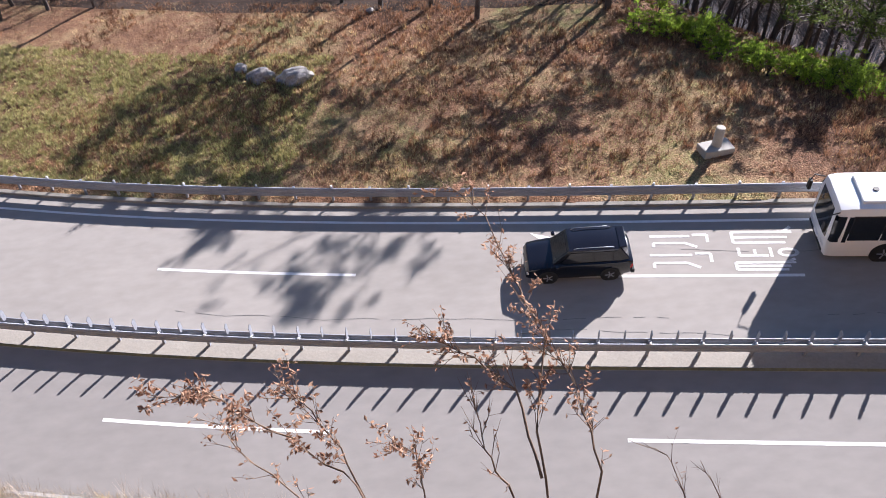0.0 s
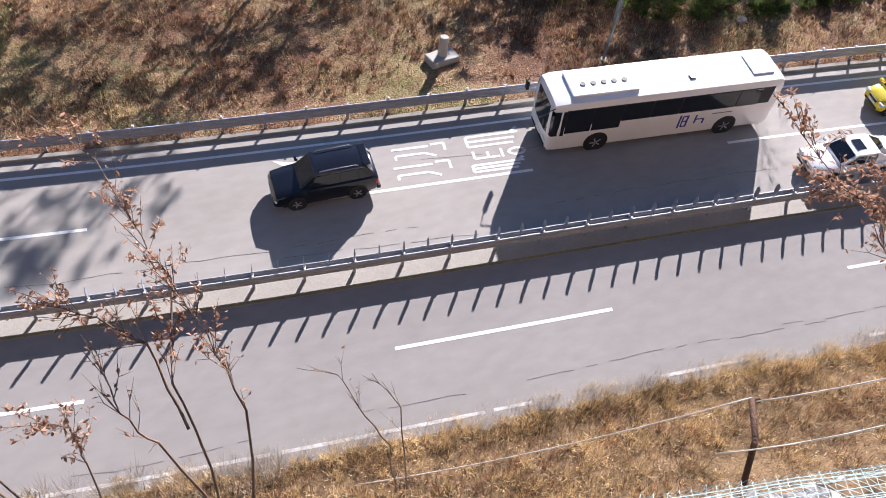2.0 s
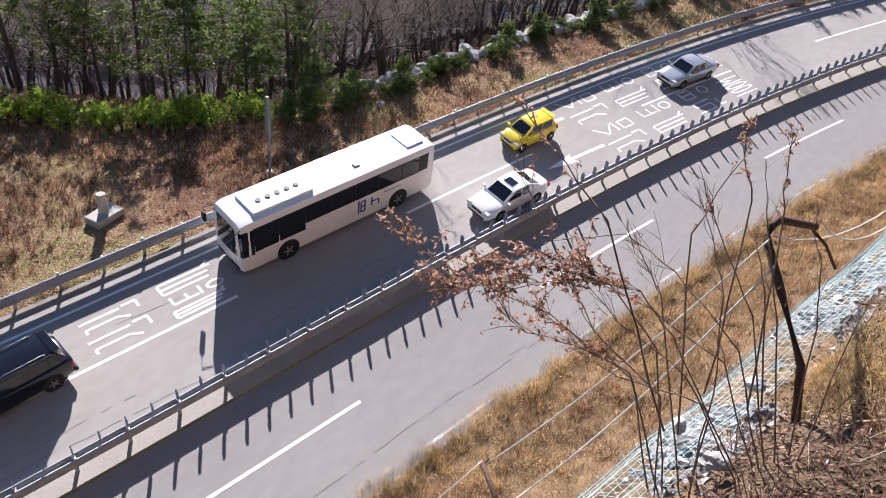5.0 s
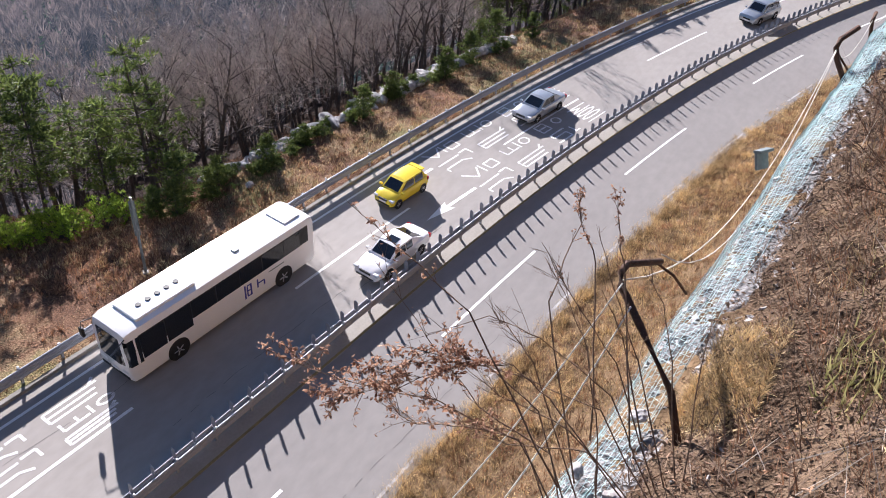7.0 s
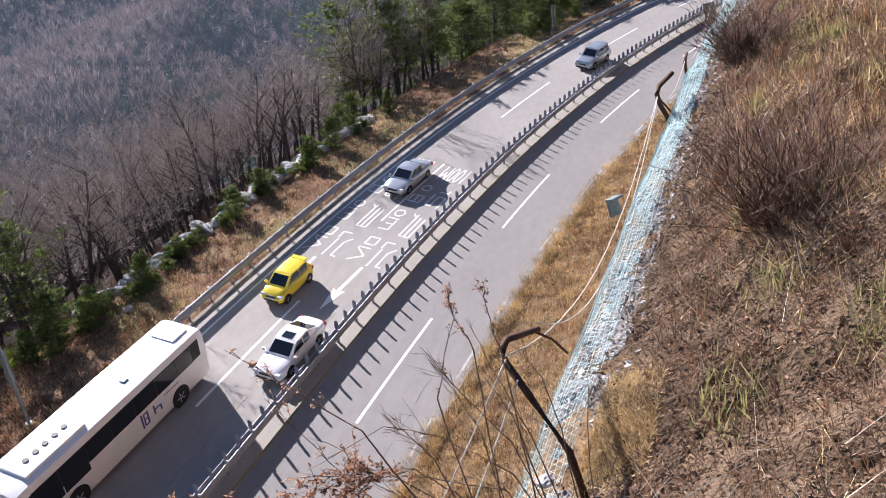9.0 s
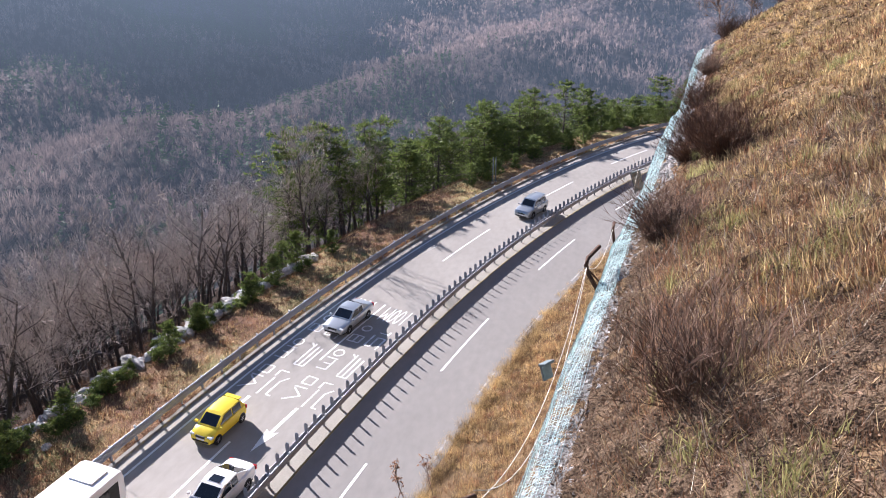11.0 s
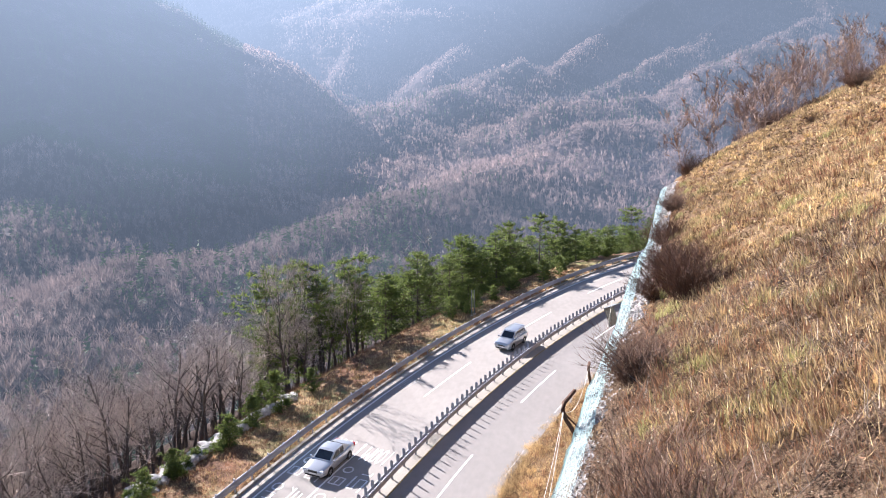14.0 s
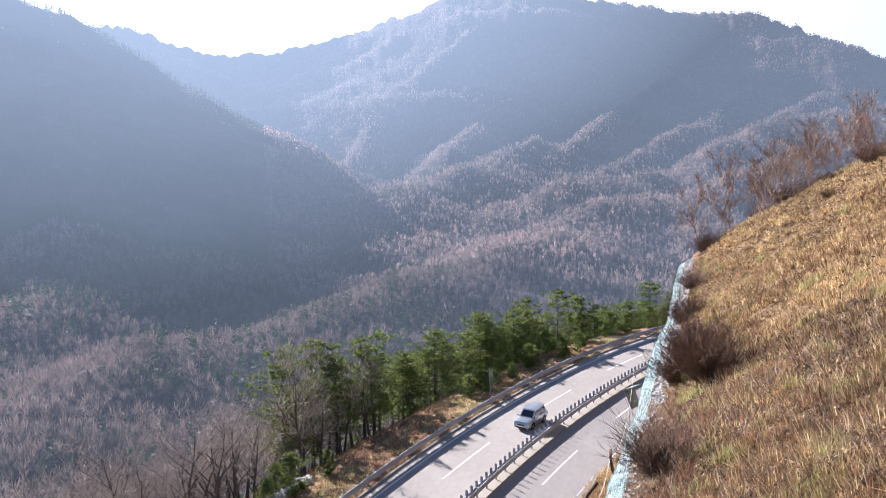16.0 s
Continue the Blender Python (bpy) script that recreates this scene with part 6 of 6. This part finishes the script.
def wheel(parent, x, y, r, w):
    """A wheel with a tyre and a dished rim, its outside away from the middle."""
    hub = empty("wheel")
    hub.parent = parent
    hub.location = (x, y, r)
    d = 1 if y > 0 else -1
    sec = []
    for a, b in ((r * 0.62, -w / 2), (r * 0.95, -w / 2), (r, -w * 0.3), (r, w * 0.3), (r * 0.95, w / 2), (r * 0.62, w / 2)):
        sec.append((a, b))
    V, F = [], []
    n = 24
    for i in range(n):
        t = 2 * math.pi * i / n
        V += [(a * math.cos(t), b, a * math.sin(t)) for a, b in sec]
    m = len(sec)
    for i in range(n):
        for k in range(m):
            F.append((i * m + k, i * m + (k + 1) % m, ((i + 1) % n) * m + (k + 1) % m, ((i + 1) % n) * m + k))
    mesh_ob("tyre", V, F, RUBBER, hub, True)
    bm = bmesh.new()
    q = bmesh.ops.create_cone(bm, cap_ends=True, segments=20, radius1=r * 0.63, radius2=r * 0.5, depth=0.06)
    bmesh.ops.rotate(bm, verts=q["verts"], matrix=Matrix.Rotation(radians(-90 * d), 3, "X"))
    bmesh.ops.translate(bm, verts=bm.verts, vec=(0, d * (w / 2 - 0.05), 0))
    for i in range(5):
        t = 2 * math.pi * i / 5
        vs = box(bm, 0.08 * r, 0.6 * r, -0.02, 0.02, -0.07 * r, 0.07 * r)
        bmesh.ops.rotate(bm, verts=vs, matrix=Matrix.Rotation(t, 3, "Y"))
        bmesh.ops.translate(bm, verts=vs, vec=(0, d * (w / 2 - 0.01), 0))
    part("rim", bm, ALLOY, hub)
    return hub


def body_section(x, w, zb, zs, crown):
    return [(x, -w * 0.9, zb), (x, -w, zb + 0.14), (x, -w * 1.0, zs - 0.18), (x, -w * 0.96, zs - 0.04), (x, -w * 0.88, zs), (x, -w * 0.45, zs + crown * 0.8), (x, 0, zs + crown), (x, w * 0.45, zs + crown * 0.8), (x, w * 0.88, zs), (x, w * 0.96, zs - 0.04), (x, w * 1.0, zs - 0.18), (x, w, zb + 0.14), (x, w * 0.9, zb)]


def roof_section(x, w, z0, z1):
    return [(x, -w, z0), (x, -w * 0.97, z0 + (z1 - z0) * 0.6), (x, -w * 0.8, z1 - 0.012), (x, 0, z1 + 0.01), (x, w * 0.8, z1 - 0.012), (x, w * 0.97, z0 + (z1 - z0) * 0.6), (x, w, z0)]


def car(name, label, paint, L, W, H, belt, hood, rear, glass, wheelbase, r, extras=(), group="cars on the road"):
    """A car facing +x. hood and rear: lower-body heights as (x, z) towards front and back; glass: x of windscreen foot, roof front, roof back, rear-window foot."""
    t = tagged(empty(name), label, "car", group)
    w = W / 2
    zb = 0.22
    st = []
    for x, z, k in hood + rear:
        st.append(body_section(x, w * k, zb + (0.06 if abs(x) > L * 0.45 else 0), z, 0.03))
    lofted("body", st, paint, t)
    x0, x1, x2, x3 = glass
    gw, rw = w * 0.87, w * 0.73
    zt = H - 0.02
    secs = []
    for x, hw, z in ((x0, gw * 0.95, belt + 0.01), (x1, rw, zt), ((x1 + x2) / 2, rw * 1.02, zt + 0.01), (x2, rw * 0.97, zt - 0.02), (x3, gw * 0.9, belt + 0.02)):
        lowx = x0 + (x - x0) * 1.0
        secs.append([(lowx, -gw * (0.95 if x in (x0, x3) else 1), belt - 0.04), (x, -hw, z), (x, 0, z + 0.015), (x, hw, z), (lowx, gw * (0.95 if x in (x0, x3) else 1), belt - 0.04)])
    lofted("cabin", secs, paint, t)

    def pane(name, quad):
        """A dark window pane, a little proud of the cabin."""
        q = [Vector(p) for p in quad]
        n = (q[1] - q[0]).cross(q[3] - q[0]).normalized()
        if n.dot(sum(q, Vector()) / 4 - Vector(((x1 + x2) / 2, 0, belt))) < 0:
            n = -n
        V = [p - n * 0.02 for p in q] + [p + n * 0.022 for p in q]
        mesh_ob(name, V, [(3, 2, 1, 0), (4, 5, 6, 7), (0, 1, 5, 4), (1, 2, 6, 5), (2, 3, 7, 6), (3, 0, 4, 7)], CARGLASS, t)

    def side_point(x, v, sd):
        return (x, sd * (gw + (rw - gw) * v), belt + (zt - belt) * v)

    for xa, xb, k in ((x0, x1, 0.95), (x3, x2, 0.92)):
        pane("windscreen" if xa == x0 else "rear_window", [(xa + (xb - xa) * v, y * (gw * k + (rw - gw * k) * v) * 0.86, belt + (zt - belt) * v) for v, y in ((0.1, -1), (0.1, 1), (0.86, 1), (0.86, -1))])
    xm, xq = (x1 + x2) / 2 + 0.05, x2 + (0.32 if "rails" in extras else 0.0)
    for sd in (-1, 1):
        for lo, hi, lo2, hi2 in ((x0 - 0.32, xm + 0.05, x1 - 0.08, xm + 0.05), (xm - 0.05, xq + 0.05, xm - 0.05, xq + 0.05)) + (((xq - 0.06, x3 + 0.3, xq - 0.06, x2 + 0.12),) if "rails" in extras else ()):
            pane("side_window", [side_point(lo, 0.1, sd), side_point(hi, 0.1, sd), side_point(hi2, 0.84, sd), side_point(lo2, 0.84, sd)])
    rs = [roof_section(x, hw, z - 0.08, z + 0.035) for x, hw, z in ((x1 - 0.06, rw * 1.0, zt - 0.015), (x1 * 0.6 + x2 * 0.4, rw * 1.05, zt + 0.005), ((x1 + 3 * x2) / 4, rw * 1.04, zt), (x2 + 0.04, rw * 1.0, zt - 0.02))]
    lofted("roof", rs, paint, t)
    for sd in (-1, 1):
        for wx in (wheelbase / 2, -wheelbase / 2):
            bm = bmesh.new()
            q = bmesh.ops.create_cone(bm, cap_ends=True, segments=24, radius1=r * 1.16, radius2=r * 1.16, depth=0.05)
            bmesh.ops.rotate(bm, verts=q["verts"], matrix=Matrix.Rotation(radians(90), 3, "X"))
            bmesh.ops.translate(bm, verts=bm.verts, vec=(wx, sd * (w - 0.018), r * 1.04))
            part("wheel_arch", bm, TRIM, t)
            wheel(t, wx, sd * (w - 0.09), r, 0.2)
        fx, bx = max(s[0] for s in hood), min(s[0] for s in rear)
        bm = bmesh.new()
        box(bm, fx - 0.28, fx - 0.03, sd * w * 0.76 - 0.17, sd * w * 0.76 + 0.17, 0.58, 0.74, 0.05)
        part("headlight", bm, LAMP, t)
        bm = bmesh.new()
        box(bm, bx + 0.0, bx + 0.16, sd * w * 0.8 - 0.13, sd * w * 0.8 + 0.13, 0.68, 0.92, 0.03)
        part("tail_light", bm, REDLAMP, t)
        bm = bmesh.new()
        box(bm, x0 - 0.25, x0 - 0.08, sd * (w + 0.09) - 0.1, sd * (w + 0.09) + 0.1, belt - 0.02, belt + 0.13, 0.04)
        part("mirror", bm, paint, t)
        for hx in (x1 * 0.5 + x0 * 0.25, x2 * 0.55 + x1 * 0.1):
            bm = bmesh.new()
            box(bm, hx - 0.5, hx - 0.32, sd * (w * 1.0) - 0.015, sd * (w * 1.0) + 0.015, belt - 0.2, belt - 0.165, 0.008)
            part("door_handle", bm, paint, t)
    fx, bx = max(s[0] for s in hood), min(s[0] for s in rear)
    bm = bmesh.new()
    box(bm, fx - 0.08, fx + 0.012, -w * 0.42, w * 0.42, 0.56, 0.70, 0.02)
    part("grille", bm, TRIM, t)
    bm = bmesh.new()
    box(bm, fx - 0.1, fx + 0.01, -w * 0.7, w * 0.7, 0.28, 0.42, 0.03)
    part("air_intake", bm, TRIM, t)
    bm = bmesh.new()
    box(bm, fx - 0.02, fx + 0.03, -0.26, 0.26, 0.45, 0.55, 0.004)
    part("number_plate", bm, WHITE, t)
    bm = bmesh.new()
    box(bm, -L * 0.42, L * 0.42, -w * 0.86, w * 0.86, 0.16, 0.3)
    part("underbody", bm, TRIM, t)
    if "sunroof" in extras:
        bm = bmesh.new()
        box(bm, x1 * 0.75 + x2 * 0.25 - 0.3, x1 * 0.75 + x2 * 0.25 + 0.2, -rw * 0.5, rw * 0.5, zt + 0.03, zt + 0.052, 0.006)
        part("sunroof", bm, CARGLASS, t)
    if "rails" in extras:
        for sd in (-1, 1):
            V, F = tube([(x1 - 0.2, sd * rw * 0.88, zt + 0.03), (x1 - 0.35, sd * rw * 0.9, zt + 0.09), (x2 + 0.4, sd * rw * 0.9, zt + 0.09), (x2 + 0.25, sd * rw * 0.88, zt + 0.03)], [0.018] * 4, 6)
            mesh_ob("roof_rail", V, F, ALLOY, t, True)
    if "spoiler" in extras:
        bm = bmesh.new()
        box(bm, x2 - 0.32, x2 + 0.02, -rw * 0.9, rw * 0.9, zt - 0.03, zt + 0.035, 0.02)
        part("spoiler", bm, paint, t)
    if "spare" in extras:
        bm = bmesh.new()
        box(bm, bx - 0.1, bx + 0.06, -w * 0.95, w * 0.95, 0.35, 0.55, 0.03)
        part("rear_bumper", bm, TRIM, t)
    return t


def on_road(ob, x, off, turn=0.0):
    """Sets a vehicle on the road, facing down it."""
    m = rpm(S_of(x), off, 0.008, math.pi + turn)
    a, b = Vector(rp(S_of(x) - 1, off)), Vector(rp(S_of(x) + 1, off))
    c, d = Vector(rp(S_of(x), off - 1)), Vector(rp(S_of(x), off + 1))
    n = (b - a).cross(d - c).normalized()
    f = m.to_3x3() @ Vector((1, 0, 0))
    f = (f - n * f.dot(n)).normalized()
    s = n.cross(f)
    R = Matrix((f, s, n)).transposed().to_4x4()
    ob.matrix_world = Matrix.Translation(m.translation) @ R


def sedan(paint, label, extras=()):
    return car("sedan", label, paint, 4.85, 1.83, 1.47, 0.93,
               [(2.42, 0.62, 0.80), (2.25, 0.72, 0.93), (1.6, 0.84, 0.99), (0.85, 0.92, 1.0)], [(-0.4, 0.95, 1.0), (-1.5, 0.98, 0.99), (-2.2, 0.96, 0.93), (-2.42, 0.88, 0.82)],
               (1.15, 0.32, -0.80, -1.85), 2.8, 0.32, extras)


def hatchback(paint, label):
    return car("hatchback", label, paint, 3.6, 1.6, 1.50, 0.93,
               [(1.8, 0.62, 0.80), (1.66, 0.74, 0.94), (1.25, 0.88, 0.99), (0.8, 0.95, 1.0)], [(-0.4, 0.97, 1.0), (-1.2, 1.0, 0.99), (-1.62, 1.0, 0.94), (-1.8, 0.92, 0.86)],
               (1.1, 0.35, -1.3, -1.68), 2.38, 0.29, ("spoiler",))


def suv(paint, label, extras):
    return car("suv", label, paint, 4.72, 1.9, 1.80, 1.10,
               [(2.36, 0.72, 0.84), (2.22, 0.90, 0.95), (1.6, 1.02, 0.99), (0.95, 1.10, 1.0)], [(-0.4, 1.12, 1.0), (-1.6, 1.14, 1.0), (-2.2, 1.14, 0.96), (-2.36, 1.04, 0.88)],
               (1.15, 0.45, -1.75, -2.22), 2.74, 0.37, extras)


on_road(suv(BLACKCAR, "glossy black sport utility car with roof rails", ("rails", "spoiler", "spare")), 6.15, 0.62, radians(4.5))
on_road(sedan(WHITECAR, "white sedan with a dark sunroof beside the median", ("sunroof",)), 31.4, -2.42)
on_road(hatchback(YELLOWCAR, "small bright yellow hatchback on the lane"), 36.6, 1.25)
on_road(sedan(SILVERCAR, "silver sedan on the outer lane"), 51.6, 0.95)
on_road(suv(SILVERCAR, "silver-grey sport utility car beside the median", ("rails", "spoiler")), 81.4, -1.3)


def coach():
    """A long white touring coach facing +x."""
    t = tagged(empty("coach"), "long white touring coach with dark windows", "bus")
    L, w, H = 11.9, 1.25, 3.35
    f, b = L / 2, -L / 2

    def sec(x, k, z0, z1):
        q = w * k
        return [(x, -q * 0.96, z0), (x, -q, z0 + 0.2), (x, -q, 1.4), (x, -q * 0.985, z1 - 0.35), (x, -q * 0.9, z1 - 0.06), (x, -q * 0.6, z1), (x, q * 0.6, z1), (x, q * 0.9, z1 - 0.06), (x, q * 0.985, z1 - 0.35), (x, q, 1.4), (x, q, z0 + 0.2), (x, q * 0.96, z0)]

    lofted("body", [sec(f, 0.86, 0.45, 2.9), sec(f - 0.12, 0.96, 0.32, 3.12), sec(f - 0.5, 1.0, 0.3, 3.2), sec(b + 0.3, 1.0, 0.3, 3.2), sec(b + 0.06, 0.97, 0.4, 3.1), sec(b, 0.9, 0.5, 2.9)], WHITECAR, t)
    for sd in (-1, 1):
        V, F = loft([[(f - 0.01, sd * w * 0.865, 1.3), (f - 0.115, sd * w * 0.972, 1.25), (f - 0.72, sd * w * 1.012, 1.25)], [(f - 0.01, sd * w * 0.855, 2.8), (f - 0.115, sd * w * 0.955, 2.78), (f - 0.72, sd * w * 1.0, 2.78)]], False)
        mesh_ob("quarter_window", V, F, CARGLASS, t)
        bm = bmesh.new()
        box(bm, b + 0.5, f - 0.7, sd * w * 0.99 - 0.010, sd * w * 0.99 + 0.010, 1.78, 2.82, 0.006)
        part("window_band", bm, TRIM, t, "black band round the side windows")
        x = f - 0.75
        for i, ln in enumerate((1.35, 1.5, 1.5, 1.5, 1.5, 1.5, 1.2)):
            bm = bmesh.new()
            z0 = 1.35 if i < 2 else 1.75
            vs = box(bm, x - ln + 0.04, x, sd * w * 0.99 - 0.014, sd * w * 0.99 + 0.014, z0, 2.78, 0.01)
            if i == 2:
                for v in vs:
                    if v.is_valid and v.co.z < 2 and v.co.x > x - 0.3:
                        v.co.z -= 0.25
            part("side_window", bm, CARGLASS, t)
            x -= ln
        for wx in (f - 2.55, f - 2.55 - 6.9):
            bm = bmesh.new()
            q = bmesh.ops.create_cone(bm, cap_ends=True, segments=24, radius1=0.62, radius2=0.62, depth=0.05)
            bmesh.ops.rotate(bm, verts=q["verts"], matrix=Matrix.Rotation(radians(90), 3, "X"))
            bmesh.ops.translate(bm, verts=bm.verts, vec=(wx, sd * (w - 0.012), 0.55))
            part("wheel_arch", bm, TRIM, t)
            wheel(t, wx, sd * (w - 0.13), 0.5, 0.28)
        V, F = tube([(f - 0.1, sd * w * 0.9, 2.95), (f + 0.35, sd * w * 1.02, 2.95), (f + 0.42, sd * w * 1.04, 2.6)], [0.03] * 3, 6)
        arm = mesh_ob("mirror_arm", V, F, TRIM, t, True)
        bm = bmesh.new()
        box(bm, f + 0.34, f + 0.48, sd * w * 1.04 - 0.13, sd * w * 1.04 + 0.13, 2.1, 2.62, 0.03)
        part("mirror", bm, TRIM, arm)
        bm = bmesh.new()
        box(bm, f - 0.12, f + 0.02, sd * w * 0.62 - 0.22, sd * w * 0.62 + 0.22, 0.72, 0.9, 0.03)
        part("headlight", bm, LAMP, t)
        bm = bmesh.new()
        box(bm, b - 0.02, b + 0.1, sd * w * 0.72 - 0.1, sd * w * 0.72 + 0.1, 0.9, 1.5, 0.02)
        part("tail_light", bm, REDLAMP, t)
        # plain shapes of the blue emblem and a line of small writing
        for x0, x1, z0, z1 in ((-0.9, -0.8, 0.75, 1.6), (-1.3, -1.2, 0.8, 1.55), (-1.2, -1.0, 1.47, 1.55), (-1.2, -1.0, 1.14, 1.22), (-1.2, -1.0, 0.8, 0.88), (-1.04, -0.96, 0.84, 1.5), (-1.75, -1.65, 0.95, 1.5), (-2.15, -1.65, 1.18, 1.26), (-2.2, -2.1, 0.9, 1.2)):
            bm = bmesh.new()
            box(bm, x0, x1, sd * w - 0.006, sd * w + 0.006, z0, z1)
            part("emblem_bar", bm, BLUEDECAL, t, "dark blue emblem bar")
        bm = bmesh.new()
        box(bm, -3.6, -2.5, sd * w - 0.005, sd * w + 0.005, 1.44, 1.5)
        part("text_bar", bm, GREYMETAL, t, "thin grey line of writing")
    lofted("windscreen", [[(f - 0.02, -w * 0.85, 1.25), (f + 0.03, -w * 0.5, 1.2), (f + 0.05, 0, 1.2), (f + 0.03, w * 0.5, 1.2), (f - 0.02, w * 0.85, 1.25)], [(f - 0.03, -w * 0.84, 2.84), (f + 0.02, -w * 0.5, 2.88), (f + 0.04, 0, 2.88), (f + 0.02, w * 0.5, 2.88), (f - 0.03, w * 0.84, 2.84)]], CARGLASS, t, "large dark windscreen")
    bm = bmesh.new()
    box(bm, f - 0.05, f + 0.03, -w * 0.8, w * 0.8, 0.4, 0.55, 0.03)
    part("front_bumper", bm, TRIM, t)
    bm = bmesh.new()
    box(bm, f - 0.02, f + 0.045, -0.27, 0.27, 0.58, 0.7, 0.004)
    part("number_plate", bm, WHITE, t)
    bm = bmesh.new()
    box(bm, f - 4.3, f - 1.0, -0.85, 0.85, 3.15, 3.31, 0.06)
    part("air_conditioner", bm, WHITECAR, t)
    for i in range(5):
        bm = bmesh.new()
        q = bmesh.ops.create_cone(bm, cap_ends=True, segments=16, radius1=0.14, radius2=0.13, depth=0.05)
        bmesh.ops.translate(bm, verts=bm.verts, vec=(f - 1.7 - i * 0.52, 0.1, 3.325))
        part("fan_vent", bm, TRIM, t, "round black fan vent")
    bm = bmesh.new()
    box(bm, b + 0.5, b + 1.6, -0.7, 0.7, 3.18, 3.26, 0.03)
    part("rear_hatch", bm, WHITECAR, t)
    bm = bmesh.new()
    box(bm, -1.4, -1.1, 0.2, 0.5, 3.19, 3.26, 0.02)
    part("roof_vent", bm, GREYMETAL, t)
    bm = bmesh.new()
    box(bm, b + 0.2, f - 0.3, -w * 0.9, w * 0.9, 0.24, 0.4)
    part("underbody", bm, TRIM, t)
    return t


on_road(coach(), 22.65, 1.98)
